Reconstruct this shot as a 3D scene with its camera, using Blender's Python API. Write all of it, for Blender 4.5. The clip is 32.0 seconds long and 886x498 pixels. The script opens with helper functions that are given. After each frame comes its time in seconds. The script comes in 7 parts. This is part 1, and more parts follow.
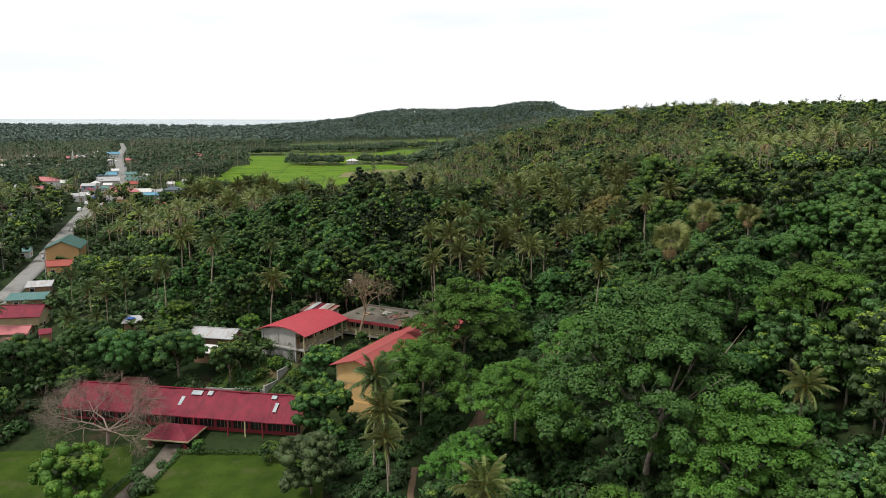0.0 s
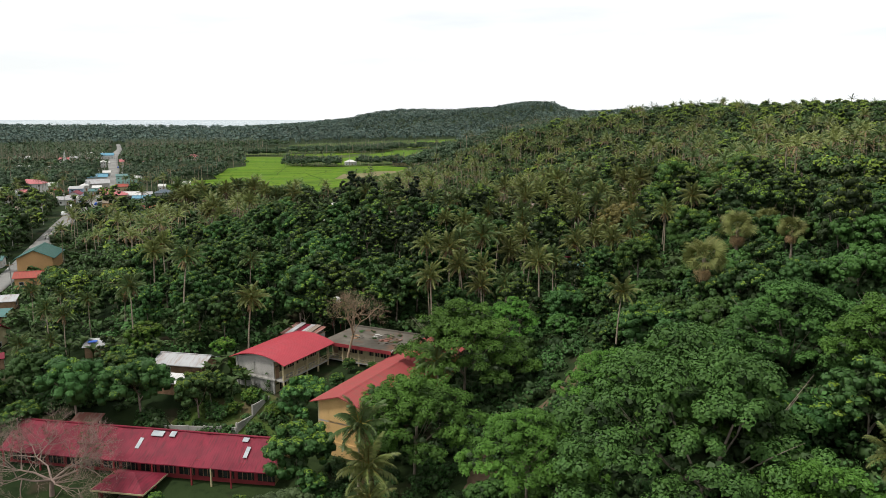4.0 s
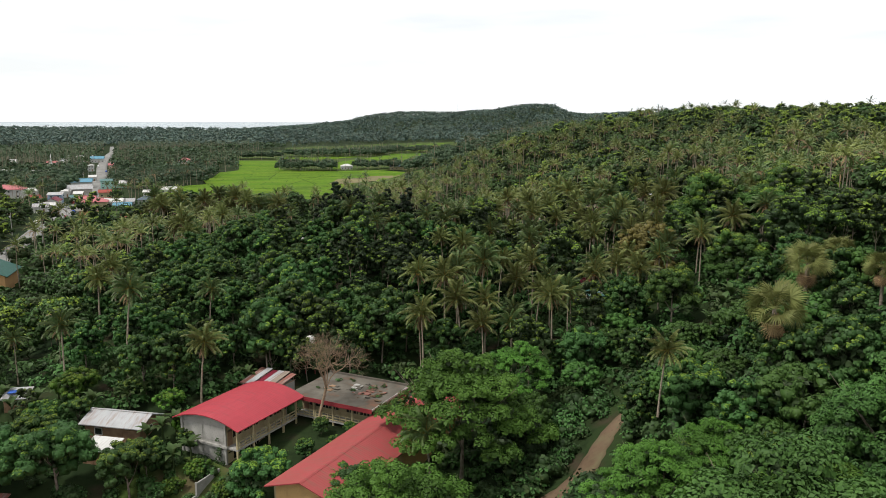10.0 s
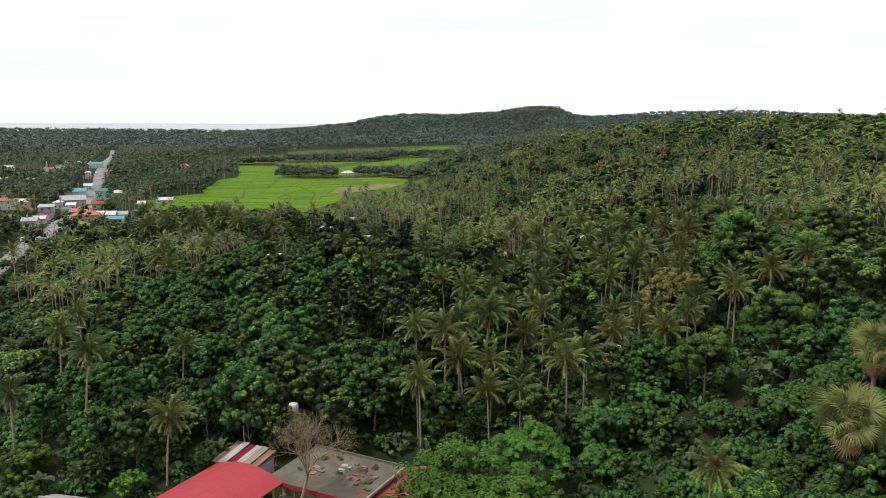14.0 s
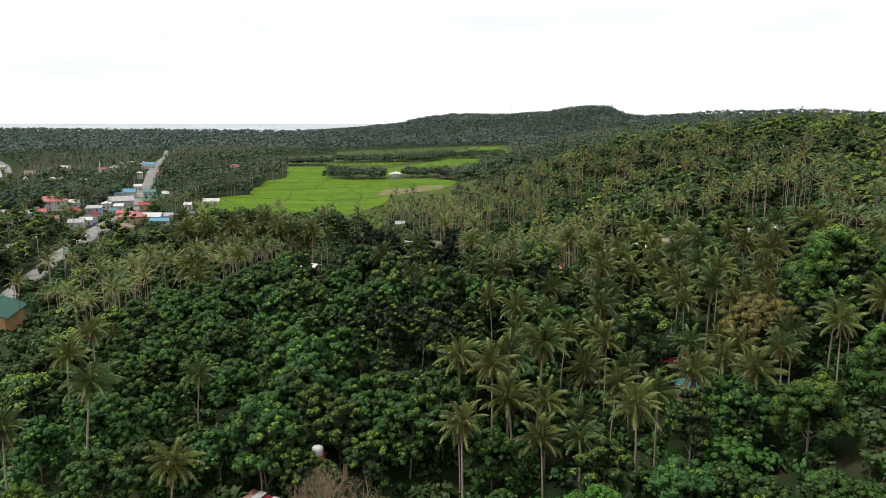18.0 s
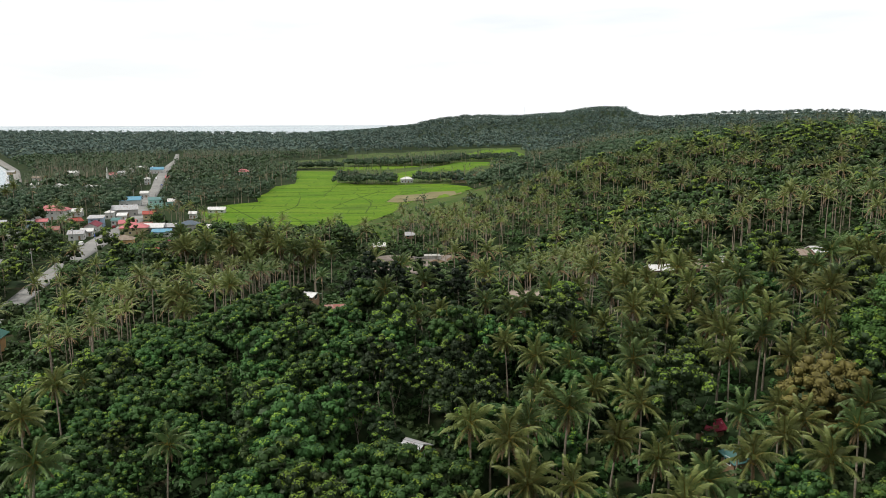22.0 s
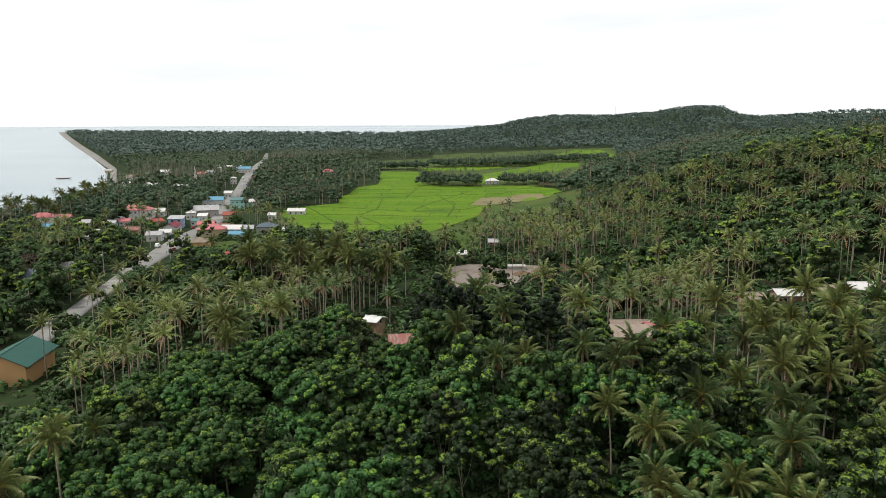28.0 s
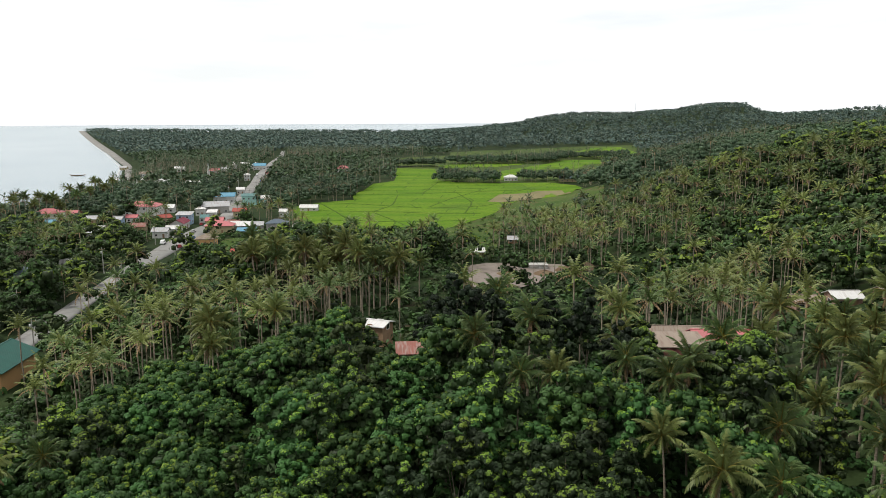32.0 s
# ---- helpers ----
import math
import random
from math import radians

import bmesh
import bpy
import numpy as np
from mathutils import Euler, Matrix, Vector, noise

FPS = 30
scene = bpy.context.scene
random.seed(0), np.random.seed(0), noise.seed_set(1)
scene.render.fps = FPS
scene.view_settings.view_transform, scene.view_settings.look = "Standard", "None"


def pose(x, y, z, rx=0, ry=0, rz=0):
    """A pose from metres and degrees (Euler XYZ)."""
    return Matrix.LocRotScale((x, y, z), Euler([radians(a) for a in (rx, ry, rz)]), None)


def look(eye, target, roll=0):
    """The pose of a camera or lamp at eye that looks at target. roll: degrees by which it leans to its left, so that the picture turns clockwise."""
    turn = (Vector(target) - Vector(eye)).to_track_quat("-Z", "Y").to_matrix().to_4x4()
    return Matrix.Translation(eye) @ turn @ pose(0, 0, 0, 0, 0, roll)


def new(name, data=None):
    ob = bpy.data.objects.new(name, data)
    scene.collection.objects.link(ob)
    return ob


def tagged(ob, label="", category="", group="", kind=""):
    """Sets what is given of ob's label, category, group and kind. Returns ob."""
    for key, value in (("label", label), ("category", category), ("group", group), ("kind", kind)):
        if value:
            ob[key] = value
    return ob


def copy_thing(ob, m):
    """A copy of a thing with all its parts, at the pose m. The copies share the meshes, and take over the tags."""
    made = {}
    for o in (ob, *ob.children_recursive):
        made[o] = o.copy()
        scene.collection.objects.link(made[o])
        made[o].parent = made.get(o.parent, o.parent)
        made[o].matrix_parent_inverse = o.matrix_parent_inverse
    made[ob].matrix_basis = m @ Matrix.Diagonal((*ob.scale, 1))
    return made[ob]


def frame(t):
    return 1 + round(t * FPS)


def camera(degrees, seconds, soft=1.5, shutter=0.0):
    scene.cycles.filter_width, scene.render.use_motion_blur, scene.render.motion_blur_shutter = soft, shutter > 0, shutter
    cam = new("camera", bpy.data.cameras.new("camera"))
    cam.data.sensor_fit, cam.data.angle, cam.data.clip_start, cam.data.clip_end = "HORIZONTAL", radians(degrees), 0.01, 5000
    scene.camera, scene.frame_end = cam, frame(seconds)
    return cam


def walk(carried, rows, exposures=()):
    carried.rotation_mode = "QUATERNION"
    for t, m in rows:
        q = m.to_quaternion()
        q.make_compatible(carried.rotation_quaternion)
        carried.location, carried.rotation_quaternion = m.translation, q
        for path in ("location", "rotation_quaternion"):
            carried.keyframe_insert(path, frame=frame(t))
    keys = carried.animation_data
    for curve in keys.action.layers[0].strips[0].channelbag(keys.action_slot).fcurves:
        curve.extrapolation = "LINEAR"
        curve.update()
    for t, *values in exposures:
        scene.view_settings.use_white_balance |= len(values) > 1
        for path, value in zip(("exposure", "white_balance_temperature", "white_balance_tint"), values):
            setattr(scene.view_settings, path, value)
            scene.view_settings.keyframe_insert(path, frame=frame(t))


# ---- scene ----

# ---------------------------------------------------------------- camera
cam = camera(61.5, 32.0, soft=0.7)
# seconds, east, north, height, turn to the left, tilt, roll
PATH = [
    (0, -0.25, -7.27, 56.85, -0.174, -10.007, 0.14),
    (1.5, -0.07, -1.02, 56.82, -0.154, -10.010, 0.11),
    (3, 0.15, 5.34, 56.79, -0.135, -10.013, 0.08),
    (4.5, 0.39, 11.70, 56.75, -0.154, -9.959, 0.07),
    (6, 0.65, 18.02, 56.72, -0.174, -9.904, 0.05),
    (7.5, 0.91, 24.27, 56.69, -0.224, -9.855, 0.11),
    (9, 1.16, 30.43, 56.66, -0.274, -9.806, 0.16),
    (9.4, 1.22, 32.06, 56.65, -0.237, -9.804, 0.16),
    (9.8, 1.29, 33.68, 56.90, -0.199, -9.802, 0.16),
    (10.5, 1.39, 36.51, 58.30, -0.133, -9.799, 0.16),
    (11.2, 1.49, 39.31, 59.70, -0.075, -9.794, 0.15),
    (12, 1.59, 42.51, 61.30, -0.031, -9.782, 0.14),
    (12.6, 1.66, 44.90, 62.50, 0.002, -9.774, 0.12),
    (13, 1.70, 46.49, 62.95, 0.024, -9.768, 0.12),
    (14.2, 1.81, 51.24, 63.03, 0.077, -9.754, 0.21),
    (15.5, 1.88, 56.40, 63.12, -0.040, -9.738, 0.31),
    (15.9, 1.89, 57.99, 63.14, 0.059, -9.733, 0.34),
    (16.25, 1.89, 59.38, 63.17, 1.033, -9.738, 0.30),
    (16.5, 1.89, 60.38, 63.18, 1.899, -9.743, 0.24),
    (16.75, 1.89, 61.37, 63.20, 2.596, -9.749, 0.19),
    (17, 1.89, 62.37, 63.22, 3.085, -9.754, 0.14),
    (17.5, 1.88, 64.38, 63.25, 3.569, -9.763, 0.11),
    (18, 1.86, 66.39, 63.28, 3.888, -9.773, 0.09),
    (19, 1.78, 70.44, 63.35, 4.239, -9.791, 0.03),
    (19.3, 1.75, 71.67, 63.70, 4.332, -9.783, 0.02),
    (20, 1.66, 74.54, 64.87, 4.548, -9.764, -0.00),
    (21, 1.50, 78.68, 66.55, 4.815, -9.737, -0.04),
    (21.4, 1.42, 80.35, 66.85, 4.840, -9.737, -0.07),
    (22.2, 1.24, 83.72, 66.77, 4.866, -9.736, -0.12),
    (23, 1.02, 87.12, 66.69, 4.818, -9.736, -0.18),
    (24.5, 0.51, 93.57, 66.54, 4.828, -9.691, -0.08),
    (25.4, 0.14, 97.48, 66.46, 4.928, -9.701, -0.12),
    (26, -0.13, 100.10, 66.40, 7.227, -9.707, -0.15),
    (26.5, -0.38, 102.29, 66.35, 8.974, -9.712, -0.17),
    (27, -0.65, 104.48, 66.30, 10.191, -9.713, -0.17),
    (27.5, -0.93, 106.66, 66.25, 10.976, -9.715, -0.17),
    (28, -1.24, 108.85, 66.20, 11.490, -9.716, -0.17),
    (29, -1.90, 113.19, 65.91, 12.172, -9.685, -0.15),
    (29.5, -2.25, 115.34, 65.68, 12.361, -9.669, -0.14),
    (30, -2.63, 117.47, 65.08, 12.550, -9.654, -0.14),
    (31, -3.45, 121.64, 63.89, 12.741, -9.728, -0.20),
    (32, -4.36, 125.68, 62.70, 12.856, -9.802, -0.27),
]


def heading(x, y, z, turn, tilt, roll):
    a, b = radians(turn), radians(tilt)
    way = (-math.sin(a) * math.cos(b), math.cos(a) * math.cos(b), math.sin(b))
    return look((x, y, z), (x + way[0], y + way[1], z + way[2]), roll)


walk(cam, [(r[0], heading(*r[1:])) for r in PATH])

# ---------------------------------------------------------------- sky and sun
SUN_UP, SUN_ROUND = radians(60), radians(246)
world = bpy.data.worlds.new("hazy_sky")
scene.world = world
world.use_nodes = True
nt = world.node_tree
nt.nodes.clear()
sky = nt.nodes.new("ShaderNodeTexSky")
sky.sky_type, sky.sun_disc = "NISHITA", False
sky.sun_elevation, sky.sun_rotation = SUN_UP, SUN_ROUND
sky_bg = nt.nodes.new("ShaderNodeBackground")
sky_bg.inputs["Strength"].default_value = 0.12
veil_bg = nt.nodes.new("ShaderNodeBackground")
veil_bg.inputs["Color"].default_value = (0.97, 0.99, 1.0, 1)
veil_bg.inputs["Strength"].default_value = 1.07
coord = nt.nodes.new("ShaderNodeTexCoord")
spread = nt.nodes.new("ShaderNodeMapping")
spread.inputs["Scale"].default_value = (2.2, 2.2, 16.0)
cloud = nt.nodes.new("ShaderNodeTexNoise")
cloud.inputs["Scale"].default_value = 1.7
cloud.inputs["Detail"].default_value = 5
veil = nt.nodes.new("ShaderNodeMapRange")
veil.inputs["From Min"].default_value, veil.inputs["From Max"].default_value = 0.30, 0.44
veil.inputs["To Min"].default_value, veil.inputs["To Max"].default_value = 0.84, 1.0
both = nt.nodes.new("ShaderNodeMixShader")
out = nt.nodes.new("ShaderNodeOutputWorld")
nt.links.new(coord.outputs["Generated"], spread.inputs["Vector"])
nt.links.new(spread.outputs["Vector"], cloud.inputs["Vector"])
nt.links.new(cloud.outputs["Fac"], veil.inputs["Value"])
nt.links.new(veil.outputs["Result"], both.inputs["Fac"])
nt.links.new(sky.outputs["Color"], sky_bg.inputs["Color"])
nt.links.new(sky_bg.outputs["Background"], both.inputs[1])
nt.links.new(veil_bg.outputs["Background"], both.inputs[2])
nt.links.new(both.outputs["Shader"], out.inputs["Surface"])

sun = new("sun", bpy.data.lights.new("sun", "SUN"))
sun.data.energy, sun.data.angle, sun.data.color = 3.45, radians(9), (1.0, 0.965, 0.90)
sun_from = Vector((math.sin(SUN_ROUND) * math.cos(SUN_UP), math.cos(SUN_ROUND) * math.cos(SUN_UP), math.sin(SUN_UP)))
sun.matrix_world = look(sun_from * 400, (0, 0, 0))


# ---------------------------------------------------------------- materials
def node_mat(name):
    m = bpy.data.materials.new(name)
    m.use_nodes = True
    m.node_tree.nodes.clear()
    return m, m.node_tree


def add(tree, kind, **values):
    n = tree.nodes.new(kind)
    for key, value in values.items():
        n.inputs[key.replace("_", " ")].default_value = value
    return n


def two_tone(tree, fac, a, b):
    n = tree.nodes.new("ShaderNodeMix")
    n.data_type = "RGBA"
    tree.links.new(fac, n.inputs[0])
    for socket, value in ((n.inputs[6], a), (n.inputs[7], b)):
        if isinstance(value, tuple):
            socket.default_value = (*value, 1)
        else:
            tree.links.new(value, socket)
    return n.outputs[2]


def ramp(tree, value, low, high, out_low=0.0, out_high=1.0):
    n = add(tree, "ShaderNodeMapRange", From_Min=low, From_Max=high, To_Min=out_low, To_Max=out_high)
    tree.links.new(value, n.inputs["Value"])
    return n.outputs["Result"]


def grain(tree, scale, detail=4, stretch=(1, 1, 1)):
    c = tree.nodes.new("ShaderNodeTexCoord")
    s = add(tree, "ShaderNodeMapping", Scale=stretch)
    n = add(tree, "ShaderNodeTexNoise", Scale=scale, Detail=detail)
    tree.links.new(c.outputs["Object"], s.inputs["Vector"])
    tree.links.new(s.outputs["Vector"], n.inputs["Vector"])
    return n.outputs["Fac"]


def finish(tree, colour, rough=0.8, metal=0.0, relief=None, depth=0.1, gloss=0.3, see=0.0):
    p = add(tree, "ShaderNodeBsdfPrincipled", Roughness=rough, Metallic=metal)
    p.inputs["Specular IOR Level"].default_value = gloss
    if isinstance(colour, tuple):
        p.inputs["Base Color"].default_value = (*colour, 1)
    else:
        tree.links.new(colour, p.inputs["Base Color"])
    if relief is not None:
        b = add(tree, "ShaderNodeBump", Strength=0.6, Distance=depth)
        tree.links.new(relief, b.inputs["Height"])
        tree.links.new(b.outputs["Normal"], p.inputs["Normal"])
    shader = p.outputs["BSDF"]
    if see:
        t = tree.nodes.new("ShaderNodeBsdfTranslucent")
        if isinstance(colour, tuple):
            t.inputs["Color"].default_value = (*colour, 1)
        else:
            tree.links.new(colour, t.inputs["Color"])
        mix = add(tree, "ShaderNodeMixShader", Fac=see)
        tree.links.new(shader, mix.inputs[1])
        tree.links.new(t.outputs["BSDF"], mix.inputs[2])
        shader = mix.outputs["Shader"]
    o = tree.nodes.new("ShaderNodeOutputMaterial")
    tree.links.new(shader, o.inputs["Surface"])


def rough_mat(name, a, b, scale=1.0, fine=9.0, rough=0.85, metal=0.0, depth=0.03, stain=None, stretch=(1, 1, 1), gloss=0.3):
    """Two shades in large patches, fine grain over them, and an optional third shade as stains."""
    m, t = node_mat(name)
    c = two_tone(t, ramp(t, grain(t, scale, 5, stretch), 0.35, 0.65), a, b)
    small = grain(t, fine, 3, stretch)
    dark = tuple(v * 0.72 for v in a)
    c = two_tone(t, ramp(t, small, 0.55, 0.85), c, dark)
    if stain:
        c = two_tone(t, ramp(t, grain(t, scale * 0.6 + 0.13, 6), 0.55, 0.7), c, stain)
    finish(t, c, rough, metal, small, depth, gloss)
    return m


def leaf_mat(name, dark, light, see=0.12, rough=0.55, patch=0.05, gloss=0.16, vary=1.0):
    """Leaves: shades leaf by leaf, tree by tree and over larger patches."""
    m, t = node_mat(name)
    g = t.nodes.new("ShaderNodeNewGeometry")
    o = t.nodes.new("ShaderNodeObjectInfo")
    c = two_tone(t, ramp(t, g.outputs["Random Per Island"], 0, 1, 0.22, 0.80), dark, light)
    mid = tuple((a + b) * 0.5 for a, b in zip(dark, light))
    c = two_tone(t, ramp(t, grain(t, patch, 3), 0.3, 0.75, 0.0, 0.5), c, tuple(v * k for v, k in zip(mid, (1.12, 1.02, 0.9))))
    h = add(t, "ShaderNodeHueSaturation")
    t.links.new(c, h.inputs["Color"])
    t.links.new(ramp(t, o.outputs["Random"], 0, 1, 0.482, 0.508), h.inputs["Hue"])
    value = ramp(t, o.outputs["Random"], 0, 1, 0.76, 1.32)
    for scale, low, high in ((0.13, 1 - 0.34 * vary, 1 + 0.34 * vary), (0.014, 0.76, 1.24)):
        times = t.nodes.new("ShaderNodeMath")
        times.operation = "MULTIPLY"
        t.links.new(value, times.inputs[0])
        t.links.new(ramp(t, grain(t, scale, 2), 0.32, 0.68, low, high), times.inputs[1])
        value = times.outputs[0]
    t.links.new(value, h.inputs["Value"])
    finish(t, h.outputs["Color"], rough, 0.0, None, 0.1, gloss, see)
    return m


def sheet_mat(name, a, b, stain, pitch=0.6, rough=0.55, turn=0):
    """Painted corrugated sheet: ribs as relief, streaks and worn patches as colour."""
    m, t = node_mat(name)
    c = two_tone(t, ramp(t, grain(t, 0.5, 5), 0.3, 0.7), a, b)
    c = two_tone(t, ramp(t, grain(t, 0.9, 6, (3, 0.35, 1) if turn == 0 else (0.35, 3, 1)), 0.5, 0.75), c, stain)
    co = t.nodes.new("ShaderNodeTexCoord")
    w = add(t, "ShaderNodeTexWave", Scale=math.pi / pitch / 3.1416 * 0.5)
    w.bands_direction = "X" if turn == 0 else "Y"
    t.links.new(co.outputs["Object"], w.inputs["Vector"])
    finish(t, c, rough, 0.0, w.outputs["Fac"], 0.02, 0.2)
    return m


M = {}
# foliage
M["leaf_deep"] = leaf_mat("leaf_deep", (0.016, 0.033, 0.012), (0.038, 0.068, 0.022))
M["leaf_mid"] = leaf_mat("leaf_mid", (0.022, 0.063, 0.018), (0.054, 0.122, 0.032))
M["leaf_fresh_lit"] = leaf_mat("leaf_fresh_lit", (0.078, 0.148, 0.017), (0.155, 0.240, 0.034))
M["leaf_lime"] = leaf_mat("leaf_lime", (0.040, 0.112, 0.016), (0.082, 0.184, 0.028))
M["leaf_feather"] = leaf_mat("leaf_feather", (0.027, 0.075, 0.017), (0.065, 0.138, 0.029))
M["leaf_olive"] = leaf_mat("leaf_olive", (0.028, 0.050, 0.017), (0.056, 0.082, 0.030))
M["leaf_sage"] = leaf_mat("leaf_sage", (0.046, 0.082, 0.032), (0.096, 0.146, 0.058))
M["leaf_brown"] = leaf_mat("leaf_brown", (0.090, 0.084, 0.022), (0.165, 0.146, 0.042))
M["frond"] = leaf_mat("frond", (0.045, 0.086, 0.028), (0.112, 0.162, 0.055), 0.2, 0.45, gloss=0.22)
M["frond_light"] = leaf_mat("frond_light", (0.082, 0.112, 0.033), (0.164, 0.192, 0.062), 0.2, 0.45, gloss=0.2)
M["frond_dead"] = leaf_mat("frond_dead", (0.110, 0.075, 0.036), (0.200, 0.145, 0.075), 0.1)
M["fan_leaf"] = leaf_mat("fan_leaf", (0.095, 0.122, 0.036), (0.205, 0.215, 0.074), 0.2)
M["banana_leaf"] = leaf_mat("banana_leaf", (0.043, 0.079, 0.026), (0.074, 0.119, 0.040), 0.3)
# greyed, bluish leaf colours paint aerial haze over the distant forest
M["haze_leaf"] = leaf_mat("haze_leaf", (0.034, 0.061, 0.053), (0.066, 0.096, 0.080), 0.15, vary=0.6)
M["haze_palm"] = leaf_mat("haze_palm", (0.042, 0.064, 0.050), (0.082, 0.100, 0.070), 0.15, vary=0.6)
# part-way greyed and blued: a weaker painted haze for woods on the plain
M["half_haze_leaf"] = leaf_mat("half_haze_leaf", (0.030, 0.060, 0.034), (0.060, 0.098, 0.052), 0.15, vary=0.55)
M["half_haze_palm"] = leaf_mat("half_haze_palm", (0.040, 0.064, 0.036), (0.080, 0.104, 0.054), 0.15, vary=0.55)
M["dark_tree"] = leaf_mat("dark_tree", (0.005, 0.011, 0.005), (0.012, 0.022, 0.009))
# darker leaf colour paints the shade lying in the hollow
M["leaf_shaded"] = leaf_mat("leaf_shaded", (0.013, 0.026, 0.011), (0.029, 0.050, 0.018))
M["fan_dry"] = leaf_mat("fan_dry", (0.240, 0.160, 0.080), (0.400, 0.290, 0.155), 0.1)
M["frond_rib"] = leaf_mat("frond_rib", (0.120, 0.110, 0.020), (0.230, 0.190, 0.050), 0.1)
M["coconut_husk"] = leaf_mat("coconut_husk", (0.200, 0.110, 0.030), (0.330, 0.200, 0.050), 0.0)
M["bark"] = rough_mat("bark", (0.16, 0.13, 0.10), (0.26, 0.22, 0.18), 1.5, 12, 0.9, gloss=0.06)
M["palm_bark"] = rough_mat("palm_bark", (0.20, 0.16, 0.12), (0.33, 0.28, 0.22), 2.0, 8, 0.9, stretch=(1, 1, 4), gloss=0.06)
M["pale_bark"] = rough_mat("pale_bark", (0.230, 0.165, 0.110), (0.310, 0.230, 0.160), 1.5, 10, 0.9, gloss=0.06)
M["dry_twig"] = rough_mat("dry_twig", (0.190, 0.140, 0.118), (0.270, 0.200, 0.172), 0.6, 6, 0.9, gloss=0.06)
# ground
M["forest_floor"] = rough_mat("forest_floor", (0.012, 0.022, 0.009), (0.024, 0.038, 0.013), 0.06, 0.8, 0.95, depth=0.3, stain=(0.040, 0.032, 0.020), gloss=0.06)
M["rice"] = None
M["lawn"] = rough_mat("lawn", (0.022, 0.042, 0.006), (0.038, 0.064, 0.009), 0.25, 3.0, 0.95, depth=0.08, stain=(0.050, 0.060, 0.018), gloss=0.06)
M["scrub"] = rough_mat("scrub", (0.034, 0.064, 0.014), (0.064, 0.088, 0.024), 0.06, 0.9, 0.95, depth=0.2, stain=(0.085, 0.070, 0.036), gloss=0.06)
M["dirt"] = rough_mat("dirt", (0.100, 0.068, 0.043), (0.140, 0.098, 0.064), 0.12, 1.6, 0.95, depth=0.08, stain=(0.124, 0.112, 0.062), gloss=0.06)
M["paving"] = rough_mat("paving", (0.120, 0.098, 0.080), (0.165, 0.140, 0.118), 0.5, 4, 0.95, depth=0.03, stain=(0.080, 0.072, 0.050), gloss=0.06)
M["gravel"] = rough_mat("gravel", (0.150, 0.125, 0.105), (0.205, 0.175, 0.155), 0.05, 0.9, 0.95, depth=0.15, stain=(0.100, 0.082, 0.066), gloss=0.06)
M["road"] = rough_mat("road", (0.170, 0.168, 0.160), (0.225, 0.220, 0.208), 0.05, 0.6, 0.9, depth=0.02, stain=(0.130, 0.124, 0.112), gloss=0.06)
M["sand"] = rough_mat("sand", (0.165, 0.160, 0.148), (0.225, 0.215, 0.200), 0.02, 0.3, 0.95, depth=0.05, stain=(0.110, 0.102, 0.090), gloss=0.06)
M["foam"] = rough_mat("foam", (0.42, 0.43, 0.43), (0.30, 0.32, 0.33), 0.1, 0.8, 0.6, gloss=0.1)
M["brown_field"] = rough_mat("brown_field", (0.136, 0.118, 0.062), (0.174, 0.155, 0.081), 0.05, 0.5, 0.95, depth=0.05, gloss=0.06)
M["dike"] = rough_mat("dike", (0.034, 0.070, 0.010), (0.056, 0.092, 0.016), 0.1, 1.0, 0.95, gloss=0.06)
# building
M["red_sheet"] = sheet_mat("red_sheet", (0.345, 0.042, 0.055), (0.300, 0.036, 0.048), (0.250, 0.040, 0.048))
M["faded_red_sheet"] = sheet_mat("faded_red_sheet", (0.285, 0.050, 0.052), (0.245, 0.052, 0.048), (0.200, 0.072, 0.056), rough=0.7)
M["old_red_sheet"] = sheet_mat("old_red_sheet", (0.180, 0.015, 0.031), (0.112, 0.010, 0.021), (0.074, 0.012, 0.017), rough=0.6)
M["rust_sheet"] = sheet_mat("rust_sheet", (0.216, 0.079, 0.061), (0.173, 0.086, 0.068), (0.259, 0.216, 0.194), rough=0.8)
M["zinc_sheet"] = sheet_mat("zinc_sheet", (0.360, 0.367, 0.374), (0.288, 0.288, 0.295), (0.230, 0.166, 0.137), rough=0.5)
M["white_sheet"] = sheet_mat("white_sheet", (0.533, 0.526, 0.511), (0.461, 0.454, 0.439), (0.346, 0.317, 0.295))
M["tan_sheet"] = sheet_mat("tan_sheet", (0.240, 0.195, 0.155), (0.205, 0.165, 0.135), (0.150, 0.095, 0.075), rough=0.8)
M["green_sheet"] = sheet_mat("green_sheet", (0.016, 0.080, 0.062), (0.014, 0.066, 0.052), (0.022, 0.065, 0.052))
M["blue_sheet"] = sheet_mat("blue_sheet", (0.094, 0.245, 0.331), (0.079, 0.202, 0.288), (0.158, 0.230, 0.259))
M["teal_sheet"] = sheet_mat("teal_sheet", (0.060, 0.150, 0.140), (0.050, 0.120, 0.115), (0.100, 0.140, 0.130))
M["pink_sheet"] = sheet_mat("pink_sheet", (0.400, 0.130, 0.135), (0.350, 0.110, 0.115), (0.290, 0.120, 0.115))
M["orange_sheet"] = sheet_mat("orange_sheet", (0.300, 0.062, 0.045), (0.250, 0.052, 0.040), (0.190, 0.065, 0.045))
M["slate_sheet"] = sheet_mat("slate_sheet", (0.075, 0.100, 0.125), (0.060, 0.082, 0.105), (0.110, 0.115, 0.115))
